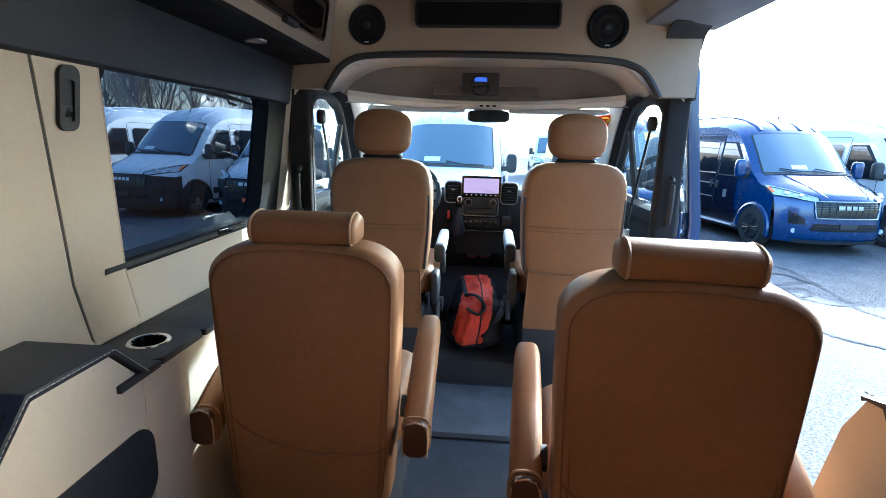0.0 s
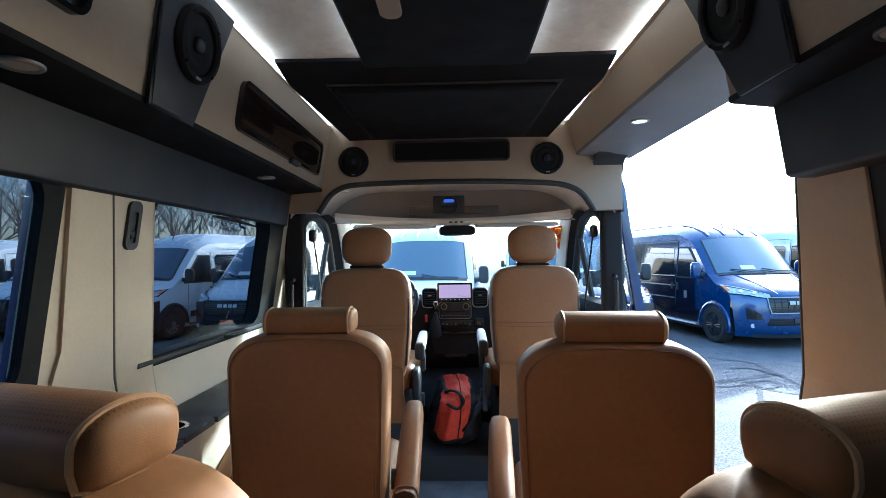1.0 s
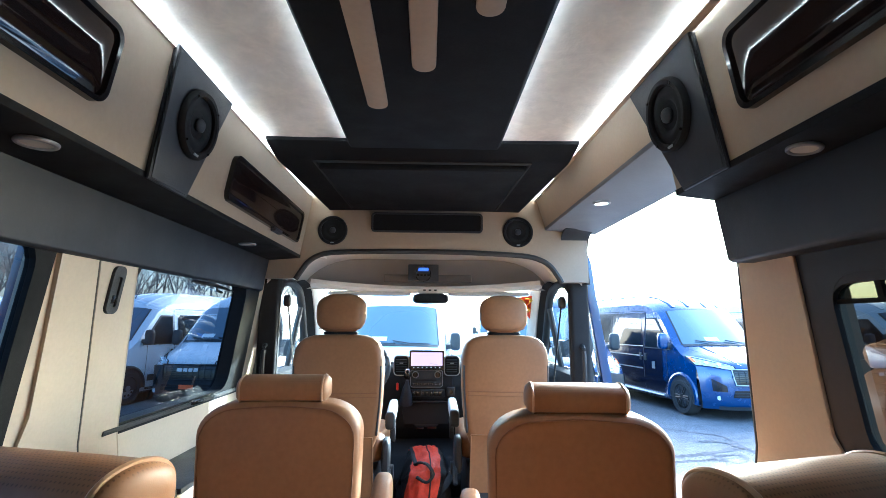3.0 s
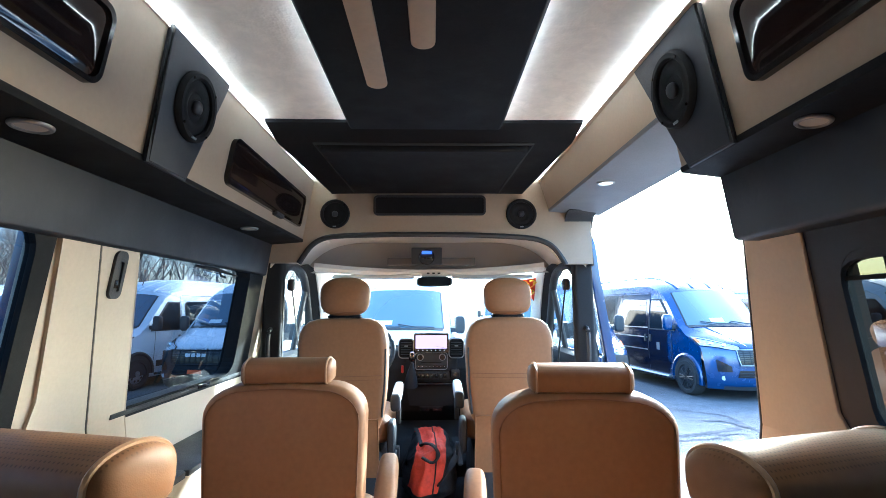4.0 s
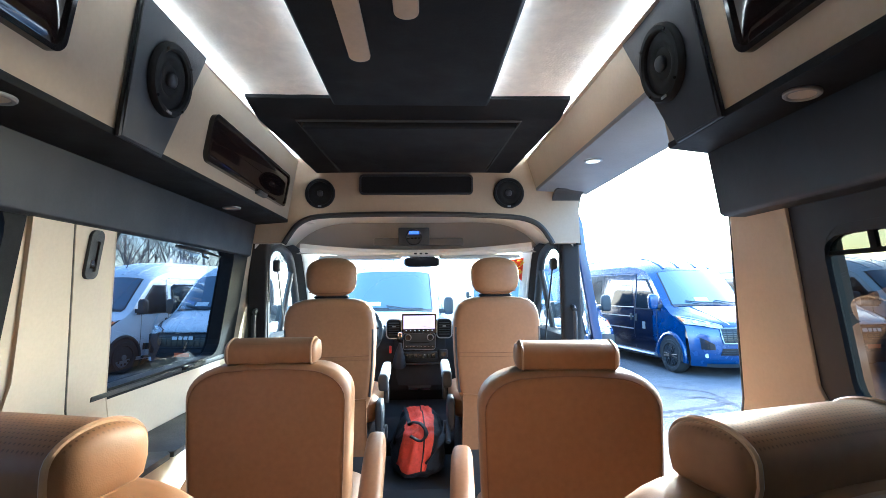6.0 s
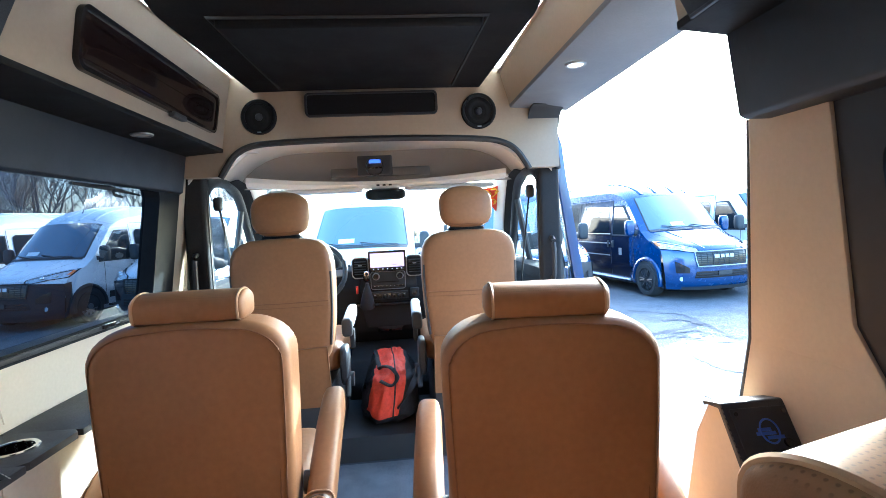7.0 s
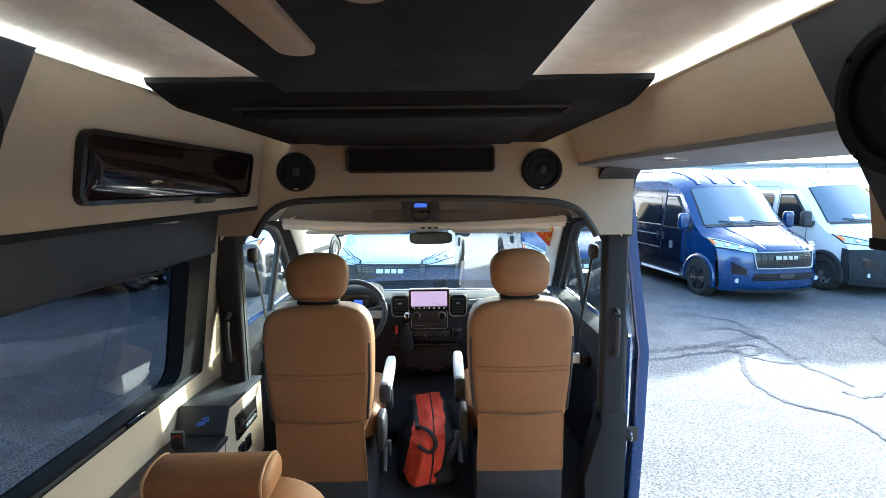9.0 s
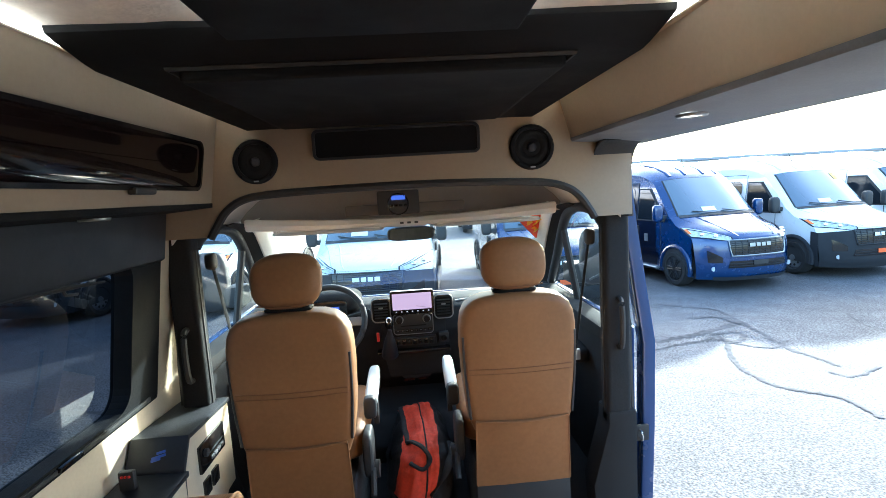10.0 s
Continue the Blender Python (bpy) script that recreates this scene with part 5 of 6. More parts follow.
for x in (0.03, 0.10):
    part("cup_well", ring((x, 3.10, 0.385), 0.028, 0.036, "z", 0.008, 20), PLASTIC, dash)
part("gear_boot", tube(smooth_path([(-0.09, 3.15, 0.695), (-0.088, 3.135, 0.74), (-0.084, 3.115, 0.80), (-0.080, 3.10, 0.855)], 4), [0.047, 0.046, 0.045, 0.043, 0.041, 0.038, 0.034, 0.030, 0.026, 0.021, 0.016, 0.012, 0.010], 14), BLACK, dash, "black leather gear boot")
part("gear_knob", pillow((-0.079, 3.085, 0.895), (0.024, 0.024, 0.030), 2.6, 18, 12), PLASTIC_GLOSS, dash, "gear knob with chrome cap")
part("gear_cap", ring((-0.079, 3.074, 0.915), 0.008, 0.018, "y", -0.012, 18), CHROME, dash)
part("hazard_tag", box(-0.155, -0.140, 3.12, 3.132, 0.785, 0.835, 0.004), BUCKLE_RED, dash, "red tag")
part("cluster_hood", pillow((-0.44, 3.30, 0.99), (0.20, 0.12, 0.075), 3.2), DASH, dash)
part("cluster_display", prism(rrect(-0.44, 0.975, 0.26, 0.09, 0.02, 4), "y", 3.155, 3.20), PLASTIC_GLOSS, dash)
part("cluster_lit", box(-0.40, -0.35, 3.151, 3.157, 0.96, 0.99), SCREEN_BLUE, dash)
part("console_lower", prism([(3.0, 0.13), (3.4, 0.13), (3.4, 0.42), (3.12, 0.36), (3.0, 0.24)], "x", -0.22, 0.30, 0.02), RUBBER, dash)
wheel = thing("steering_wheel", "black leather steering wheel with silver spokes", "steering wheel")
M = Matrix.Translation((-0.432, 3.00, 0.925)) @ Matrix.Rotation(radians(-28), 4, "X")
part("rim", turned(tube([(0.188 * math.cos(2 * math.pi * k / 40), 0, 0.188 * math.sin(2 * math.pi * k / 40)) for k in range(40)], 0.016, 10, closed=True), M), PLASTIC, wheel)
part("hub", turned(pillow((0, 0.015, -0.01), (0.085, 0.03, 0.065), 3.0), M), PLASTIC, wheel)
for x in (-1, 1):
    part("spoke", turned(box(min(x * 0.06, x * 0.18), max(x * 0.06, x * 0.18), 0.0, 0.02, -0.03, 0.015, 0.006), M), SILVER, wheel, "silver spoke")
part("spoke", turned(box(-0.03, 0.03, 0.0, 0.02, -0.18, -0.05, 0.006), M), PLASTIC, wheel)
part("emblem", turned(pillow((0, -0.014, 0), (0.022, 0.004, 0.018), 2.2, 16, 8), M), SILVER, wheel, "silver emblem shape")
part("column", turned(tube([(0, 0.02, 0), (0, 0.26, 0)], 0.05, 12), M), PLASTIC, wheel)
for x in (-1, 1):
    part("stalk", turned(tube([(x * 0.04, 0.06, 0.02), (x * 0.21, 0.05, 0.06)], 0.008, 8), M), PLASTIC, wheel)

# dealer tag stuck inside the windscreen
tag = thing("windscreen_tag", "red paper tag with yellow curls on the windscreen", "tag")
TAG = [Vector(ws(*q)) + Vector((0, -0.018, -0.006)) for q in ((0.905, 0.83), (0.998, 0.87), (0.990, 0.60))]


def on_tag(a, b, lift):
    """A point of the tag: a along its upper edge, b down to its lower tip."""
    q = TAG[0].lerp(TAG[1], a).lerp(TAG[2], b)
    return q + (TAG[1] - TAG[0]).cross(TAG[2] - TAG[0]).normalized() * lift


flip = 1 if on_tag(0, 0, 1).y < TAG[0].y else -1
part("sheet", sheet(lambda u, v: on_tag(u, v * 0.97, 0.0), 4, 4, 0.002, (0, 1, 0)), TAG_RED, tag, smooth=False)
for q, r in (([(0.14, 0.10), (0.30, 0.05), (0.46, 0.12), (0.42, 0.26), (0.30, 0.34)], 0.015), ([(0.60, 0.06), (0.82, 0.08), (0.90, 0.20), (0.78, 0.30), (0.60, 0.34)], 0.016), ([(0.45, 0.48), (0.66, 0.46), (0.80, 0.56), (0.60, 0.66)], 0.014)):
    part("print", tube(smooth_path([on_tag(a, b, 0.002 * flip) for a, b in q], 6), r, 8, flat=0.16, side=(0, -0.6, 0.8)), TAG_YELLOW, tag, "yellow printed curl")

# ---- duffel bag between the cab seats ----
bag = thing("duffel_bag", "red and black nylon duffel bag on the cab floor", "bag", (0.004, 2.78, 0.13), 4)
BAG_SIZE, BAG_POW = (0.150, 0.32, 0.158), 3.0


def bag_point(x, a, lift=0.0):
    """A point of the slumped bag: x across, a the angle round it from the near face over the top."""
    k = max(0.0, 1 - abs(x / BAG_SIZE[0]) ** BAG_POW) ** (1 / BAG_POW)
    f = lambda v: math.copysign(abs(v) ** (2 / BAG_POW), v)
    q = Vector((x, -BAG_SIZE[1] * f(math.cos(a)) * k, BAG_SIZE[2] * f(math.sin(a)) * k))
    fold = 0.020 * noise.noise((q.x * 13, q.y * 9, q.z * 11)) + 0.012 * abs(noise.noise((q.x * 26 + 4, q.y * 17, q.z * 24)))
    crease = -0.010 * abs(noise.noise((q.x * 8 + 2, q.y * 30, q.z * 6))) ** 0.5
    n = Vector((q.x / BAG_SIZE[0] ** 2, q.y / BAG_SIZE[1] ** 2, q.z / BAG_SIZE[2] ** 2)).normalized()
    return Vector((q.x * (1 - 0.22 * q.z / BAG_SIZE[2]) + 0.02 * q.z / BAG_SIZE[2], q.y + 0.10 * q.z, q.z + 0.155)) + n * (fold + crease + lift)


def bag_patch(x0, x1, a0, a1, lift, nu=18, nv=48):
    return sheet(lambda u, v: bag_point(x0(v) + (x1(v) - x0(v)) * u, radians(a0 + (a1 - a0) * v), lift), nu, nv)


part("bag_body", bag_patch(lambda v: -0.1499, lambda v: 0.1499, -180, 180, 0.0, 44, 96), BLACK_NYLON, bag)
part("red_panel", bag_patch(lambda v: -0.128 + 0.02 * v, lambda v: -0.004, -22, 150, 0.006), RED, bag, "red nylon panel")
part("red_panel", bag_patch(lambda v: 0.004, lambda v: 0.072 - 0.050 * max(0.0, 0.40 - v) / 0.40, -22, 150, 0.006), RED, bag, "red nylon panel")
part("zip", tube([bag_point(0.0, radians(a), 0.008) for a in range(-20, 156, 6)], 0.0035, 6), BLACK_NYLON, bag, "black zip")
for x in (-0.095,):
    part("web_strap", tube([bag_point(x + 0.012 * math.sin(a * 0.05), radians(a), 0.009) for a in range(62, 130, 6)], 0.013, 8, flat=0.25), BLACK_NYLON, bag, "black webbing strap")
part("handle", tube(smooth_path([bag_point(-0.100, radians(66), 0.010), bag_point(-0.060, radians(58), 0.030), bag_point(-0.015, radians(44), 0.034), bag_point(0.010, radians(30), 0.022), bag_point(-0.020, radians(20), 0.014), bag_point(-0.080, radians(30), 0.012)], 6), 0.012, 8, flat=0.6), BLACK_NYLON, bag, "black carry handle")
part("strap", tube(smooth_path([bag_point(0.02, radians(-6), 0.012), bag_point(0.07, radians(10), 0.012), bag_point(0.11, radians(28), 0.012), bag_point(0.13, radians(60), 0.010)], 6), 0.020, 8, flat=0.25), BLACK_NYLON, bag, "black side strap")
part("name_tag", turned(box(-0.016, 0.016, -0.002, 0.002, -0.026, 0.026, 0.001), Matrix.Translation(bag_point(0.128, radians(40), 0.02)) @ Matrix.Rotation(radians(-20), 4, "X") @ Matrix.Rotation(radians(15), 4, "Y")), ARM_GREY, bag, "plain grey luggage label")


# ================= the car park =================
GROUND = -0.56


def asphalt():
    m = bpy.data.materials.new("worn asphalt")
    m.use_nodes = True
    nt = m.node_tree
    b = nt.nodes["Principled BSDF"]
    co = nt.nodes.new("ShaderNodeTexCoord")
    layers = []
    for scale, detail, lo, hi in ((0.35, 5, 0.75, 1.2), (3.0, 6, 0.85, 1.15), (55.0, 3, 0.15, 1.9)):
        t = nt.nodes.new("ShaderNodeTexNoise")
        t.inputs["Scale"].default_value, t.inputs["Detail"].default_value = scale, detail
        nt.links.new(co.outputs["Object"], t.inputs["Vector"])
        r = nt.nodes.new("ShaderNodeMapRange")
        r.inputs[1].default_value, r.inputs[2].default_value, r.inputs[3].default_value, r.inputs[4].default_value = 0.3, 0.7, lo, hi
        nt.links.new(t.outputs[0], r.inputs[0])
        layers.append((t, r))
    src = None
    for t, r in layers:
        mul = nt.nodes.new("ShaderNodeVectorMath")
        mul.operation = "SCALE"
        if src is None:
            mul.inputs[0].default_value = (0.108, 0.110, 0.117)
        else:
            nt.links.new(src, mul.inputs[0])
        nt.links.new(r.outputs[0], mul.inputs["Scale"])
        src = mul.outputs[0]
    nt.links.new(src, b.inputs["Base Color"])
    b.inputs["Roughness"].default_value = 0.84
    b.inputs["Specular IOR Level"].default_value = 0.24
    bp = nt.nodes.new("ShaderNodeBump")
    bp.inputs["Strength"].default_value, bp.inputs["Distance"].default_value = 0.9, 0.006
    nt.links.new(layers[2][0].outputs[0], bp.inputs["Height"])
    nt.links.new(bp.outputs[0], b.inputs["Normal"])
    return m


ASPHALT = asphalt()
TAR = material("black crack sealer", (0.095, 0.096, 0.101), 0.85, grain=0.3, grain_size=14, stain=0.25, stain_size=1.5, spec=0.05)
ground = part("ground", sheet(lambda u, v: (-600 + 1200 * u, -600 + 1200 * v, GROUND), 4, 4), ASPHALT, smooth=False)
tagged(ground, "worn grey asphalt car park", "ground", kind="structure")


def crack(points, w, seed, lift=0.0):
    """A wandering sealed crack in the asphalt."""
    rng = random.Random(seed)
    pts = smooth_path([(x, y, 0) for x, y in points], 10)
    bm = bmesh.new()
    row = []
    for i, p in enumerate(pts):
        d = (pts[min(i + 1, len(pts) - 1)] - pts[max(i - 1, 0)]).normalized()
        s = Vector((-d.y, d.x, 0))
        j = rng.uniform(-0.02, 0.02)
        ww = w * rng.uniform(0.5, 1.4)
        row.append((bm.verts.new((p.x + s.x * (j + ww), p.y + s.y * (j + ww), GROUND + 0.004 + lift)), bm.verts.new((p.x + s.x * (j - ww), p.y + s.y * (j - ww), GROUND + 0.004 + lift))))
    for a, b in zip(row, row[1:]):
        bm.faces.new((a[0], a[1], b[1], b[0]))
    ob = part("sealed_crack", bm, TAR, smooth=False)
    return tagged(ob, "dark sealed crack across the asphalt", "crack", group="asphalt cracks", kind="structure")


CRACKS = [
    (0.06, [(2.81, 6.43), (3.00, 6.46), (3.48, 6.55), (3.96, 6.70), (4.41, 6.89), (4.64, 6.99)]),
    (0.03, [(2.65, 6.11), (2.83, 6.14), (3.32, 6.28), (3.75, 6.37), (3.91, 6.45)]),
    (0.028, [(4.12, 8.35), (4.43, 8.04), (4.74, 7.75), (4.71, 7.20), (4.61, 6.61), (4.49, 5.88), (4.54, 5.53), (4.54, 5.24)]),
    (0.028, [(3.99, 6.69), (3.96, 6.30), (3.75, 5.90), (3.58, 5.54), (3.53, 5.09), (3.62, 4.83), (3.79, 4.69), (3.93, 4.53), (3.90, 4.14)]),
    (0.02, [(3.88, 6.40), (4.04, 6.15), (4.32, 5.93), (4.69, 6.12)]),
    (0.014, [(4.31, 5.13), (4.46, 4.97), (4.99, 5.19)]),
    (0.014, [(6.34, 7.06), (6.05, 6.50), (6.05, 6.20)]),
    (0.03, [(3.95, 6.57), (4.31, 6.63), (4.31, 6.44), (4.11, 6.25), (3.93, 6.36)]),
    (0.05, [(4.23, 7.39), (4.56, 7.37), (4.61, 7.07), (4.66, 6.92)]),
]
for k, (w, pts) in enumerate(CRACKS):
    crack(pts, w, k, 0.0008 * k)
crack([(-3.0, 5.5), (-4.5, 5.9), (-6.0, 5.6), (-8.5, 6.1)], 0.03, 5)
crack([(-2.0, 3.2), (-3.4, 3.5), (-5.0, 3.2)], 0.025, 6)

WHITE = material("white van paint", (0.76, 0.77, 0.78), 0.3, coat=0.6, stain=0.03)
BLUE = material("metallic blue van paint", (0.0045, 0.034, 0.125), 0.25, metal=0.2, coat=0.9, stain=0.04)
NAVY = material("navy van paint", (0.006, 0.009, 0.022), 0.12, stain=0.04, spec=0.35)
VAN_TRIM = material("unpainted grey bumper plastic", (0.026, 0.028, 0.032), 0.65, grain=0.08, stain=0.1, spec=0.2)
VAN_GLASS = material("dark van glass", (0.012, 0.016, 0.021), 0.05, spec=0.35)
VAN_WINDSCREEN = material("van windscreen", (0.05, 0.08, 0.11), 0.04, coat=1.0, spec=1.0)
VAN_WINDSCREEN.node_tree.nodes["Principled BSDF"].inputs["Coat IOR"].default_value = 1.9
LAMP = material("headlamp lens", (0.46, 0.50, 0.54), 0.10, metal=0.0, grain=0.35, grain_size=16, coat=1.0)
AMBER = material("amber lens", (0.8, 0.18, 0.02), 0.2, coat=0.5)
TYRE = material("tyre rubber", (0.02, 0.02, 0.02), 0.85, grain=0.15, stain=0.1)
RIM = material("steel rim", (0.42, 0.43, 0.45), 0.35, metal=0.8, stain=0.1)
RIM_BLACK = material("black alloy rim", (0.03, 0.03, 0.032), 0.3, metal=0.4)
PRICE = material("yellow price banner", (0.85, 0.42, 0.03), 0.5, stain=0.04)
PLATE_ORANGE = material("orange dealer plate", (0.85, 0.14, 0.03), 0.5, stain=0.04)
PAPER = material("white paper", (0.8, 0.8, 0.78), 0.7, stain=0.03)

# rows of the front shell, bottom to roof: y and z on the centre line, sweep back and drop at the corner, half width
SHELL = [(-0.07, 0.22, 0.38, 0.0, 0.955), (-0.01, 0.36, 0.40, 0.0, 0.985), (0.0, 0.52, 0.41, 0.0, 1.0), (-0.005, 0.70, 0.43, 0.0, 1.01), (-0.02, 0.86, 0.44, 0.0, 1.01),
         (-0.05, 0.98, 0.46, 0.0, 1.01), (-0.13, 1.06, 0.50, 0.02, 1.01), (-0.40, 1.18, 0.40, 0.05, 1.005), (-0.68, 1.28, 0.30, 0.08, 1.0), (-0.84, 1.345, 0.26, 0.055, 0.99),
         (-0.92, 1.39, 0.28, 0.03, 0.985), (-1.25, 1.74, 0.24, 0.05, 0.945), (-1.60, 2.10, 0.20, 0.08, 0.905), (-1.84, 2.27, 0.20, 0.13, 0.89), (-2.2, 2.41, 0.15, 0.19, 0.88),
         (-2.6, 2.49, 0.10, 0.24, 0.875), (-3.0, 2.52, 0.0, 0.27, 0.875), (-4.4, 2.53, 0.0, 0.28, 0.875), (-5.8, 2.52, 0.0, 0.27, 0.875), (-5.95, 2.46, 0.0, 0.23, 0.87), (-6.0, 2.36, 0.0, 0.16, 0.86)]
FLANK = [(0.2, 0.955), (0.36, 0.985), (0.52, 1.0), (0.70, 1.01), (0.98, 1.01), (1.13, 1.005), (1.20, 1.0), (1.29, 0.99), (1.36, 0.985), (1.69, 0.945), (2.02, 0.905), (2.14, 0.89), (2.22, 0.88), (2.25, 0.875)]


def shell(u, v, off=0.0):
    """The van's front and roof surface: u across from -1 to 1, v in rows of SHELL."""
    def raw(a, b):
        i = min(int(b), len(SHELL) - 2)
        f = b - i
        y, z, bow, drop, w = (p + (q - p) * f for p, q in zip(SHELL[i], SHELL[i + 1]))
        return Vector((a * w, y - bow * abs(a) ** 3.2, z - drop * abs(a) ** 4))

    p = raw(u, v)
    if not off:
        return p
    e = 0.02
    n = (raw(u, v + e) - raw(u, max(0.0, v - e))).cross(raw(u + e, v) - raw(u - e, v)).normalized()
    return p + n * off


def on_shell(fn, nu, nv, off):
    bm = bmesh.new()
    g = [[bm.verts.new(shell(*fn(i / nu, j / nv), off)) for j in range(nv + 1)] for i in range(nu + 1)]
    for i in range(nu):
        for j in range(nv):
            bm.faces.new((g[i][j], g[i + 1][j], g[i + 1][j + 1], g[i][j + 1]))
    return bm


def on_flank(s, fn, nu, nv, off):
    """A patch on the van's side; fn(a, b) gives y and z."""
    bm = bmesh.new()
    g = []
    for i in range(nu + 1):
        row = []
        for j in range(nv + 1):
            y, z = fn(i / nu, j / nv)
            row.append(bm.verts.new((s * (lerp_table(FLANK, z) + off), y, z)))
        g.append(row)
    for i in range(nu):
        for j in range(nv):
            bm.faces.new((g[i][j], g[i + 1][j], g[i + 1][j + 1], g[i][j + 1]))
    return bm


def quad(y0, y1, z0, z1):
    return lambda a, b: (y0 + (y1 - y0) * a, z0 + (z1 - z0) * b)


def rounded(y0, y1, z0, z1, r, lean=0.0):
    """A rounded rectangle on the side; lean moves its front edge back towards the top."""
    def fn(a, b):
        z = z0 + (z1 - z0) * b
        e = min(b, 1 - b) * (z1 - z0)
        k = r - math.sqrt(max(0.0, r * r - (r - e) ** 2)) if e < r else 0.0
        return (y0 + k) + (y1 - k - lean * b - y0 - k) * a, z
    return fn


def delivery_van(name, label, paint, side_paint, bumper, rim, banner=False):
    """A tall front-drive panel van, its nose at y = 0, its wheels on z = 0."""
    v = thing(name, label, "van", group="parked vans")
    two_tone = bumper is paint
    us = [-1, -0.97, -0.93, -0.86, -0.76, -0.64, -0.5, -0.34, -0.17, 0, 0.17, 0.34, 0.5, 0.64, 0.76, 0.86, 0.93, 0.97, 1]
    vs = [0, 0.5, 1, 1.5, 2, 2.5, 3, 3.5, 4, 4.5, 5, 5.3, 5.7, 6, 6.4, 7, 7.5, 8, 8.5, 9, 9.5, 10, 10.5, 11, 11.5, 12, 12.5, 13, 13.5, 14, 14.5, 15, 15.5, 16, 17, 18, 19, 20]
    bm = bmesh.new()
    rows = [[bm.verts.new(shell(u, b)) for u in us] for b in vs]
    for a, b in zip(rows, rows[1:]):
        for k in range(len(us) - 1):
            bm.faces.new((a[k], a[k + 1], b[k + 1], b[k]))
    for side in (0, -1):
        edge = [r[side].co.copy() for r in rows if r[side].co.z > 0.975]
        s = -1 if side == 0 else 1
        cols = []
        for p in edge:
            cols.append([bm.verts.new((s * lerp_table(FLANK, z), p.y, z)) for z in [p.z + (0.24 - p.z) * k / 12 for k in range(13)]])
        for a, b in zip(cols, cols[1:]):
            for k in range(12):
                bm.faces.new((a[k], a[k + 1], b[k + 1], b[k]))
    bmesh.ops.remove_doubles(bm, verts=bm.verts, dist=0.002)
    body = part("body", bm, paint, v, angle=32)
    part("rear_end", box(-0.90, 0.90, -6.0, -5.9, 0.3, 2.3, 0.03), paint, v)
    part("underside", box(-0.90, 0.90, -5.9, -0.45, 0.20, 0.30), RUBBER, v, smooth=False)
    if side_paint is not paint:
        for s in (-1, 1):
            part("side_panel", on_flank(s, quad(-5.9, -2.30, 0.34, 2.06), 4, 12, 0.005), side_paint, body)
            part("side_panel", on_flank(s, lambda a, b: (-2.29 + 0.70 * a, 0.34 + (1.27 - 0.34) * b), 4, 8, 0.005), side_paint, body)
            for z in (0.78, 1.06, 1.28):
                part("side_stripe", on_flank(s, quad(-5.8, -2.34, z, z + 0.026), 2, 1, 0.010), SILVER, body, "pale side stripe")
            part("side_emblem", on_flank(s, quad(-1.98, -1.86, 0.82, 0.98), 2, 2, 0.011), SILVER, body, "plain pale emblem shape")
    # lower front
    if not two_tone:
        bump = part("bumper", on_shell(lambda a, b: (2 * a - 1, b * (4.75 - 0.5 * abs(2 * a - 1) ** 3)), 30, 14, 0.014), bumper, v, "unpainted grey front bumper")
        for s in (-1, 1):
            part("bumper_wing", on_flank(s, lambda a, b: (-0.42 - 0.16 * a, 0.24 + (0.66 + 0.02 * a) * b), 3, 6, 0.014), bumper, bump)
    else:
        bump = part("bumper", on_shell(lambda a, b: (2 * a - 1, 0.0 + 2.6 * b), 26, 8, 0.010), bumper, v, "body-coloured front bumper")
    part("bumper_lip", on_shell(lambda a, b: (1.6 * a - 0.8, 0.02 + 0.5 * b), 20, 2, 0.03), VAN_TRIM, bump)
    part("lower_intake", on_shell(lambda a, b: ((2 * a - 1) * (0.60 - 0.04 * b), 1.55 + 0.75 * b), 14, 3, 0.020), PLASTIC_GLOSS, bump, "dark lower intake")
    for k in range(2):
        part("intake_bar", on_shell(lambda a, b: ((2 * a - 1) * 0.58, 1.75 + 0.28 * k + 0.07 * b), 12, 1, 0.028), VAN_TRIM, bump)
    for s in (-1, 1):
        part("fog_recess", on_shell(lambda a, b: (s * (0.67 + 0.19 * a), 2.15 + (0.55 + 0.75 * a) * b), 6, 4, 0.020), PLASTIC_GLOSS, bump, "dark side recess")
        q = shell(s * 0.80, 1.45, 0.012)
        part("fog_lamp", disc((q.x, q.y, q.z), 0.042, "y", 0.014, 16), LAMP, bump)
    gr = part("grille", on_shell(lambda a, b: ((2 * a - 1) * (0.52 + 0.03 * b), 2.85 + 1.85 * b), 16, 6, 0.018), PLASTIC_GLOSS, v, "black mesh grille")
    frame_mat = SILVER if two_tone else VAN_TRIM
    loop = [shell((2 * k / 12 - 1) * 0.53, 2.82, 0.026) for k in range(13)] + [shell(0.555, 3.7, 0.026)] + [shell((1 - 2 * k / 12) * 0.56, 4.74, 0.026) for k in range(13)] + [shell(-0.555, 3.7, 0.026)]
    part("grille_frame", tube(loop, 0.013, 6, closed=True), frame_mat, gr)
    for k in range(7):
        part("grille_bar", on_shell(lambda a, b: ((2 * a - 1) * 0.53, 2.98 + 0.245 * k + 0.07 * b), 12, 1, 0.028), VAN_TRIM, gr)
    for k in range(9):
        part("grille_bar", on_shell(lambda a, b: (-0.46 + 0.115 * k + 0.010 * a, 2.9 + 1.75 * b), 1, 5, 0.025), VAN_TRIM, gr)
    for x, w in ((-0.165, 0.085), (-0.06, 0.08), (0.045, 0.08), (0.165, 0.11)):
        part("badge_bar", on_shell(lambda a, b: (x - w / 2 + w * a, 3.75 + 0.42 * b), 2, 2, 0.036), SILVER if two_tone else PAPER, gr, "plain pale badge shape")
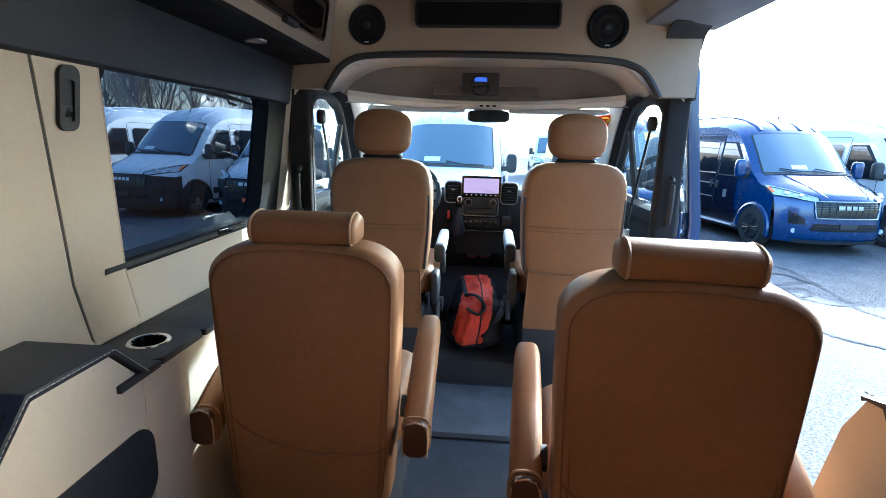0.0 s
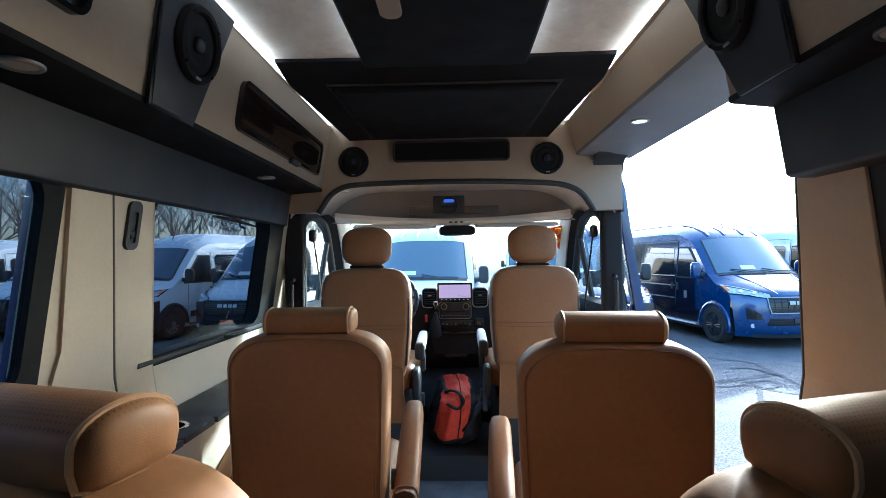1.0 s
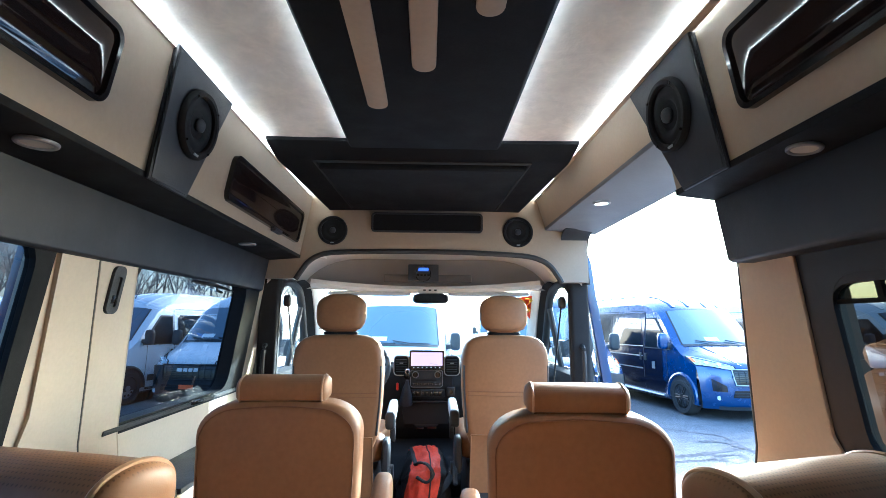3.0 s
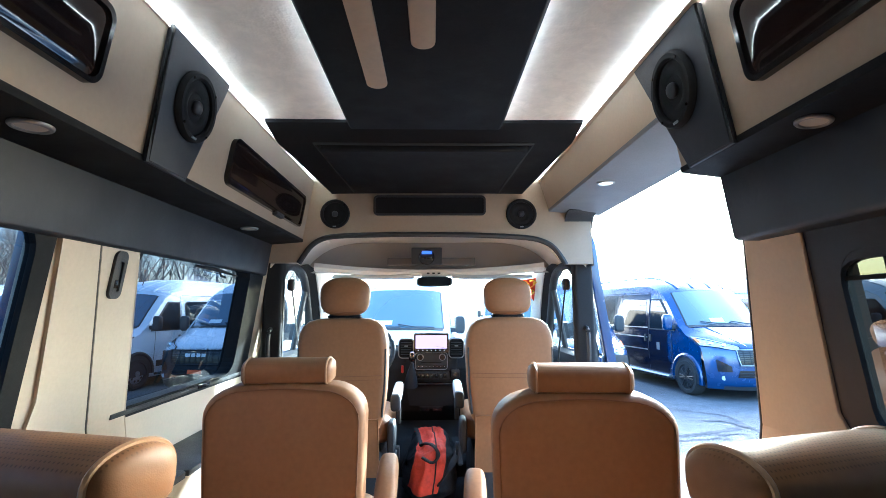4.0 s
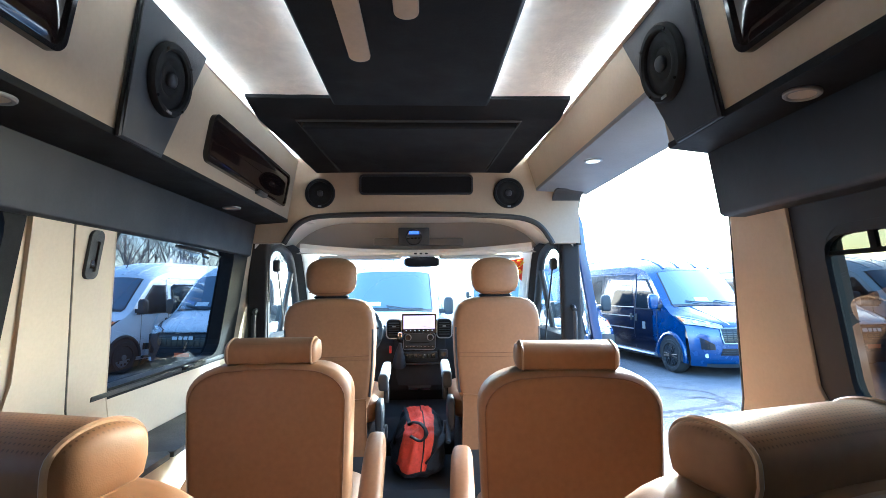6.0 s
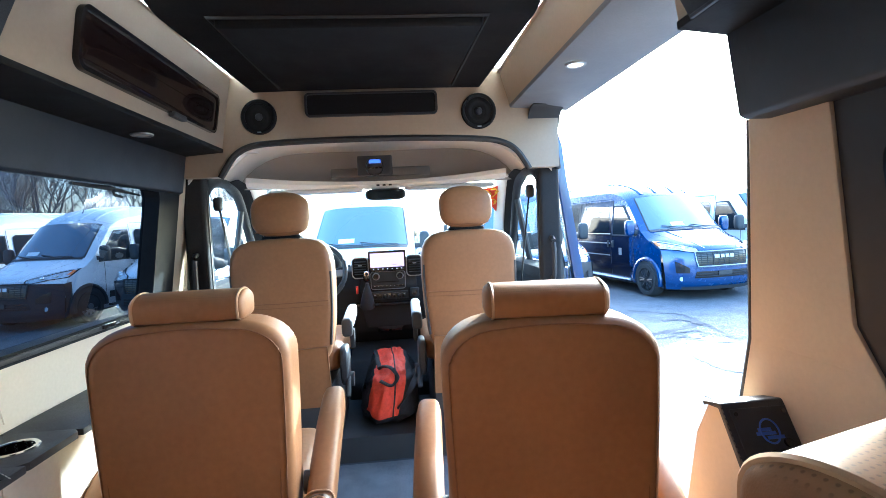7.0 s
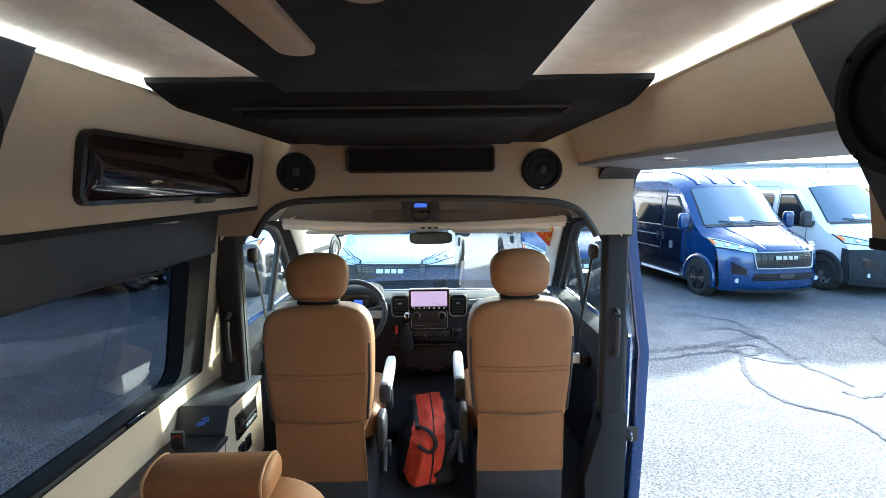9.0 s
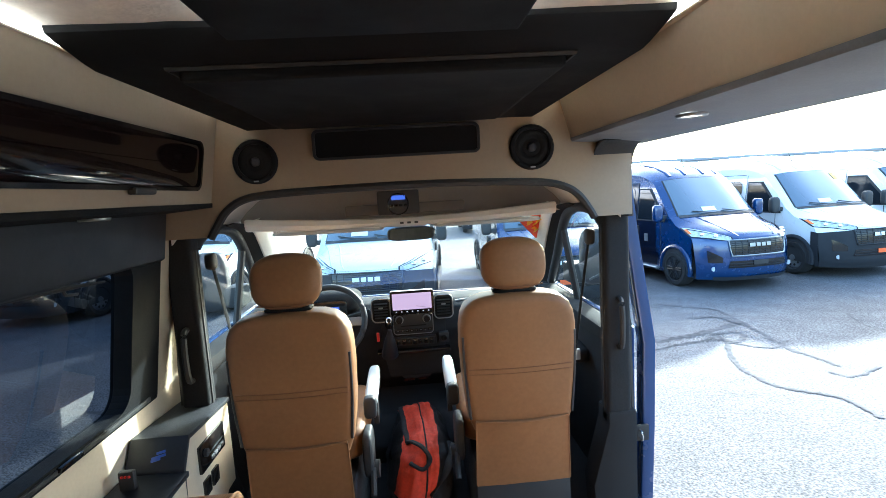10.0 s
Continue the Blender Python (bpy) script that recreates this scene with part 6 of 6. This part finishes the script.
    part("plate_bar", on_shell(lambda a, b: ((2 * a - 1) * 0.15, 1.85 + 0.45 * b), 2, 2, 0.034), PLATE_ORANGE if banner else PLASTIC, bump, "plain front plate")
    for s in (-1, 1):
        lo, hi = (lambda a: 4.66 + 0.80 * a ** 1.3), (lambda a: 5.25 + 2.05 * a ** 0.9)
        part("headlight_rim", on_shell(lambda a, b: (s * (0.485 + 0.515 * a), lo(a) - 0.10 + (hi(a) - lo(a) + 0.20) * b), 14, 6, 0.008), PLASTIC_GLOSS, v)
        lamp = part("headlight", on_shell(lambda a, b: (s * (0.51 + 0.47 * a), lo(a) + (hi(a) - lo(a)) * b), 14, 6, 0.014), LAMP, v, "clear swept-back headlight")
        for a in (0.42, 0.72):
            q = shell(s * (0.51 + 0.47 * a), lo(a) + (hi(a) - lo(a)) * 0.45, 0.012)
            part("headlight_eye", pillow(q, (0.045, 0.030, 0.034), 2.4, 14, 8), CHROME, lamp)
        part("headlight_bar", on_shell(lambda a, b: (s * (0.53 + 0.42 * a), lo(a) + (hi(a) - lo(a)) * (0.74 + 0.09 * b)), 12, 1, 0.019), PLASTIC_GLOSS, lamp)
        part("turn_lens", on_shell(lambda a, b: (s * (0.945 + 0.035 * a), 6.05 + 0.85 * b), 2, 3, 0.020), AMBER, lamp, "amber turn lens")
        # sides
        part("door_window_seal", on_flank(s, lambda a, b: (-2.275 + (0.97 - 0.60 * max(0.0, b - 0.08)) * a, 1.255 + 0.685 * b), 8, 8, 0.006), RUBBER, v)
        part("door_window", on_flank(s, lambda a, b: (-2.245 + (0.88 - 0.59 * max(0.0, b - 0.06)) * a, 1.285 + 0.625 * b), 8, 8, 0.011), VAN_GLASS, v, "dark cab door window")
        part("side_window", on_flank(s, rounded(-3.74, -2.44, 1.30, 1.95, 0.09), 6, 12, 0.011), VAN_GLASS, v, "dark side window")
        part("rear_window", on_flank(s, rounded(-5.55, -3.95, 1.30, 1.95, 0.09), 6, 12, 0.011), VAN_GLASS, v, "dark side window")
        for y in (-2.31, -3.84):
            part("door_line", on_flank(s, quad(y, y + 0.014, 0.32, 2.08), 1, 10, 0.008), RUBBER, v)
        part("door_line", on_flank(s, lambda a, b: (-1.42 + 0.014 * a - 0.03 * b, 0.45 + 0.80 * b), 1, 6, 0.008), RUBBER, v)
        part("roof_seam", on_flank(s, quad(-5.9, -2.35, 2.09, 2.10), 2, 1, 0.007), RUBBER, v)
        part("rub_strip", on_flank(s, quad(-4.45, -1.50, 0.46, 0.60), 4, 3, 0.018), VAN_TRIM if not two_tone else side_paint, v)
        part("side_step", tube([(s * 1.02, -1.5, 0.30), (s * 1.02, -4.5, 0.30)], 0.06, 8, flat=0.45), SILVER if two_tone else VAN_TRIM, v)
        part("door_handle", box(min(s * 0.99, s * 1.04), max(s * 0.99, s * 1.04), -2.24, -2.19, 0.98, 1.14, 0.012), PLASTIC, v)
        part("door_handle", box(min(s * 0.99, s * 1.04), max(s * 0.99, s * 1.04), -2.44, -2.39, 0.98, 1.14, 0.012), PLASTIC, v)
        mir = part("mirror", pillow((s * 1.17, -1.30, 1.44), (0.095, 0.075, 0.17), 4.0, 18, 12), paint if two_tone else PLASTIC, v, "door mirror")
        part("mirror_arm", box(min(s * 0.95, s * 1.10), max(s * 0.95, s * 1.10), -1.37, -1.27, 1.30, 1.39, 0.02), PLASTIC, mir)
        for y in (-0.98, -4.95):
            arch = [(s * 1.005, y + 0.43 * math.cos(radians(a)), 0.36 + 0.43 * math.sin(radians(a))) for a in range(-14, 195, 11)]
            part("wheel_arch", tube(arch, 0.045, 8, side=(1, 0, 0)), VAN_TRIM if not two_tone else paint, v)
            part("arch_dark", prism([(y + 0.42 * math.cos(radians(a)), 0.36 + 0.42 * math.sin(radians(a))) for a in range(-14, 195, 11)], "x", s * 0.80, s * 1.018), RUBBER, v)
            w = part("wheel", ring((s * 0.83, y, 0.35), 0.215, 0.35, "x", s * 0.21, 32), TYRE, v, "black tyre")
            part("rim", ring((s * 0.93, y, 0.35), 0.05, 0.222, "x", s * 0.08, 28), RIM_BLACK if two_tone else rim, w)
            part("hub", disc((s * 1.0, y, 0.35), 0.06, "x", s * 0.035, 18), rim, w)
            if two_tone:
                part("rim_well", disc((s * 1.012, y, 0.35), 0.20, "x", s * 0.003, 24), TYRE, w)
                for k in range(6):
                    a = 2 * math.pi * k / 6
                    c, d = Vector((0, math.cos(a), math.sin(a))), Vector((0, -math.sin(a), math.cos(a)))
                    o = Vector((s * 1.025, y, 0.35))
                    part("spoke", tube([o + c * 0.04 + d * 0.012, o + c * 0.21 + d * 0.03], 0.015, 6), rim, w)
                    part("spoke", tube([o + c * 0.04 - d * 0.012, o + c * 0.21 - d * 0.03], 0.015, 6), rim, w)
            else:
                for k in range(10):
                    a = 2 * math.pi * k / 10
                    part("rim_hole", disc((s * 1.009, y + 0.155 * math.cos(a), 0.35 + 0.155 * math.sin(a)), 0.026, "x", s * 0.004, 10), TYRE, w)
    # windscreen, hood and forehead
    part("windscreen_seal", on_shell(lambda a, b: ((2 * a - 1) * (0.885 - 0.03 * b), 9.86 + 2.24 * b), 20, 10, 0.006), RUBBER, v)
    wsn = part("windscreen", on_shell(lambda a, b: ((2 * a - 1) * (0.86 - 0.03 * b), 9.98 + 2.05 * b), 20, 10, 0.012), VAN_WINDSCREEN, v, "large sloping windscreen")
    part("cowl", on_shell(lambda a, b: ((2 * a - 1) * 0.87, 9.25 + 0.70 * b), 16, 3, 0.009), PLASTIC, v, "black cowl panel")
    for x0, x1 in ((-0.70, -0.02), (-0.08, 0.62)):
        part("wiper", tube([shell(x0 + (x1 - x0) * k / 6, 9.85 + 0.05 * k, 0.035) for k in range(7)], 0.012, 6), PLASTIC, v, "black wiper")
    part("hood_line", on_shell(lambda a, b: ((2 * a - 1) * 0.50, 5.02 + 0.03 * b), 14, 1, 0.004), RUBBER, v)
    for s in (-1, 1):
        part("hood_line", on_shell(lambda a, b: (s * (0.50 + 0.36 * b) + 0.005 * a, 5.1 + 4.0 * b), 1, 12, 0.003), RUBBER, v)
        part("hood_crease", tube([shell(s * (0.36 + 0.05 * k), 5.4 + 0.75 * k, -0.004) for k in range(6)], 0.016, 6), paint, v)
    for x in (-0.62, -0.24, 0.24, 0.62):
        part("roof_rib", tube([shell(x, b, -0.006) for b in (12.5, 13, 13.6, 14.2, 15, 16, 17, 18)], 0.05, 10, flat=0.45), paint, v)
    q = shell(0, 13.6)
    part("antenna", tube([q, q + Vector((0, -0.10, 0.20))], [0.014, 0.004], 6), PLASTIC, v)
    if banner:
        part("price_banner", on_shell(lambda a, b: (-0.76 + 0.30 * a, 11.45 + 0.42 * b), 4, 3, 0.02), PRICE, wsn, "yellow banner on the glass")
    part("paper_sheet", on_shell(lambda a, b: (0.10 + 0.30 * a, 10.15 + 0.22 * b), 3, 3, 0.018), PAPER, wsn, "white paper sheet")
    return v


def park(van, x, y, turn):
    van.matrix_basis = pose(x, y, GROUND, 0, 0, turn)


w1 = delivery_van("parked_van", "white panel van with yellow banner on the glass", WHITE, WHITE, VAN_TRIM, RIM, True)
park(w1, -4.66, 9.56, 172)
copy_thing(w1, pose(9.0, 9.1, GROUND, 0, 0, 186))
w0 = delivery_van("parked_van", "white panel van with grey bumper and dark glass", WHITE, WHITE, VAN_TRIM, RIM)
park(w0, -7.65, 9.95, 168)
for x, y, a in ((-10.9, 10.7, 168), (-14.4, 11.4, 170), (-0.72, 7.91, 175.5), (11.9, 9.5, 192), (15.0, 9.9, 190), (-18.0, 8.0, 150), (3.6, 24.0, 178), (18.2, 9.8, 176)):
    copy_thing(w0, pose(x, y, GROUND, 0, 0, a))
b0 = delivery_van("parked_van", "metallic blue conversion van with dark sides", BLUE, NAVY, BLUE, RIM_BLACK)
park(b0, 6.30, 8.80, 187)
b1 = delivery_van("parked_van", "blue panel van with grey bumper", BLUE, BLUE, VAN_TRIM, RIM, True)
park(b1, 2.55, 8.2, 178)


# ---- bare winter trees behind the left row ----
BARK = material("grey bark", (0.22, 0.185, 0.16), 0.95, grain=0.25, grain_size=12, stain=0.15, stain_size=2)


def bare_tree(seed, height):
    rng = random.Random(seed)
    verts, faces = [], []

    def limb(p, d, length, r, depth):
        n = 3
        pts, rad = [p.copy()], [r]
        q = p.copy()
        dd = d.copy()
        for k in range(n):
            dd = (dd + Vector((rng.uniform(-0.2, 0.2), rng.uniform(-0.2, 0.2), rng.uniform(-0.05, 0.16)))).normalized()
            q = q + dd * (length / n)
            pts.append(q.copy())
            rad.append(r * (1 - 0.6 * (k + 1) / n))
        m = 5 if depth > 1 else 3
        base = len(verts)
        for a, rr in zip(pts, rad):
            s = dd.orthogonal().normalized()
            t = dd.cross(s)
            for k in range(m):
                w = 2 * math.pi * k / m
                verts.append(a + (s * math.cos(w) + t * math.sin(w)) * rr)
        for i in range(n):
            for k in range(m):
                faces.append((base + i * m + k, base + i * m + (k + 1) % m, base + (i + 1) * m + (k + 1) % m, base + (i + 1) * m + k))
        if depth > 0:
            for k in range(rng.randint(3, 5)):
                j = rng.randint(1, n)
                w = rng.uniform(0, 2 * math.pi)
                side = Vector((math.cos(w), math.sin(w), rng.uniform(0.2, 0.9)))
                limb(pts[j], (dd * 0.8 + side * 0.8).normalized(), length * rng.uniform(0.55, 0.75), rad[j] * 0.75, depth - 1)

    limb(Vector((0, 0, 0)), Vector((0, 0, 1)), height * 0.42, height * 0.0085, 5)
    return verts, faces


tree_meshes = []
for seed in (3, 8, 21):
    vs, fs = bare_tree(seed, 11.0)
    me = bpy.data.meshes.new("bare_branches")
    me.from_pydata([tuple(q) for q in vs], [], fs)
    me.materials.append(BARK)
    tree_meshes.append(me)
rng = random.Random(5)
for k in range(130):
    x = -76 + 0.54 * k + rng.uniform(-1, 1)
    y = 27 + rng.uniform(0, 16) - 0.12 * abs(x)
    t = new("bare_tree", tree_meshes[k % 3])
    t.matrix_basis = pose(x, y, GROUND, 0, 0, rng.uniform(0, 360)) @ Matrix.Scale(rng.uniform(0.9, 1.35), 4)
    tagged(t, "bare winter tree with thin grey branches", "tree", group="bare trees")

pole = thing("light_pole", "tall pale metal car park light pole", "light pole", (-9.5, 24.0, GROUND))
part("shaft", tube([(0, 0, 0), (0, 0, 9.5)], [0.11, 0.07], 12), SILVER, pole)
part("lamp_head", box(-0.5, 0.5, -0.16, 0.16, 9.45, 9.6, 0.04), PLASTIC, pole)
shed = thing("far_building", "long low pale building beyond the vans", "building", (38, 66, GROUND))
part("wall", box(-26, 26, -6, 6, 0, 4.2), material("pale metal cladding", (0.55, 0.58, 0.62), 0.6, grain=0.05, grain_size=2, stain=0.08, stain_size=0.4), shed, smooth=False)
part("roof", box(-26.4, 26.4, -6.4, 6.4, 4.2, 4.5), material("grey roof sheet", (0.3, 0.32, 0.34), 0.6, stain=0.1, stain_size=0.4), shed, smooth=False)
for k in range(9):
    part("window", box(-23.5 + 5.5 * k, -21 + 5.5 * k, -6.06, -5.98, 1.6, 3.4, 0.02), VAN_GLASS, shed)


# ---- the camper's own outer body ----
own = thing("camper_body", "dark blue outer body of the camper van", "van body", kind="structure")
part("roof_skin", sheet(lambda u, v: (-0.98 + 1.98 * u, -1.80 + 4.85 * v, 2.02 + 0.045 * math.sin(math.pi * u) - 0.22 * abs(2 * u - 1) ** 8 - 0.50 * max(0.0, v - 0.86) ** 1.2 * 2.2), 24, 30, 0.02), BODY_BLUE, own, "blue roof skin")
for s in (-1, 1):
    part("upper_side", hug(box(0.075, 0.10, -1.75, 2.50, 1.46 if s < 0 else 1.76, 1.90, 0.008), s), BODY_BLUE, own)
part("lower_side", hug(box(0.075, 0.10, -1.75, 2.46, -0.22, 0.86, 0.008), -1), BODY_BLUE, own)
for y0, y1 in ((-1.75, -0.78), (0.88, 1.18), (2.30, 2.46)):
    part("side_post", hug(box(0.075, 0.10, y0, y1, 0.86, 1.46, 0.006), -1), BODY_BLUE, own)
part("upper_rear_side", hug(box(0.075, 0.10, -1.75, 0.97, 1.36, 1.76, 0.008), 1), BODY_BLUE, own)
part("rear_skin", box(-1.0, 1.02, -1.82, -1.775, -0.22, 1.95, 0.02), BODY_BLUE, own)
part("bonnet", sheet(lambda u, v: ((-0.96 + 1.92 * u) * (1 - 0.22 * v ** 2), 3.96 + 0.68 * v - 0.25 * (2 * u - 1) ** 2 * v, 0.85 - 0.32 * v ** 1.6 - 0.05 * (2 * u - 1) ** 4), 16, 10, 0.03, (0, 0, -1)), BODY_BLUE, own, "blue bonnet")
part("cowl", box(-0.90, 0.90, 3.88, 4.02, 0.78, 0.845, 0.02), PLASTIC, own)
part("nose", box(-0.80, 0.80, 4.25, 4.62, -0.32, 0.53, 0.10, 4), BODY_BLUE, own)
for s in (-1, 1):
    part("wing", box(min(s * 0.80, s * 0.98), max(s * 0.80, s * 0.98), 3.60, 4.42, -0.05, 0.80, 0.06, 3), BODY_BLUE, own)
    part("door_skin", box(min(s * 0.952, s * 0.985), max(s * 0.952, s * 0.985), 2.50, 3.62, -0.2, 0.93, 0.012), BODY_BLUE, own)
    for y in (3.72, -0.75):
        w = part("wheel", ring((s * 0.80, y, GROUND + 0.36), 0.215, 0.36, "x", s * 0.19, 32), TYRE, own, "black tyre")
        part("rim", ring((s * 0.86, y, GROUND + 0.36), 0.05, 0.222, "x", s * 0.10, 24), RIM_BLACK, w)
part("chassis", box(-0.85, 0.85, -1.7, 4.2, -0.30, -0.07, 0.02), PLASTIC, own)
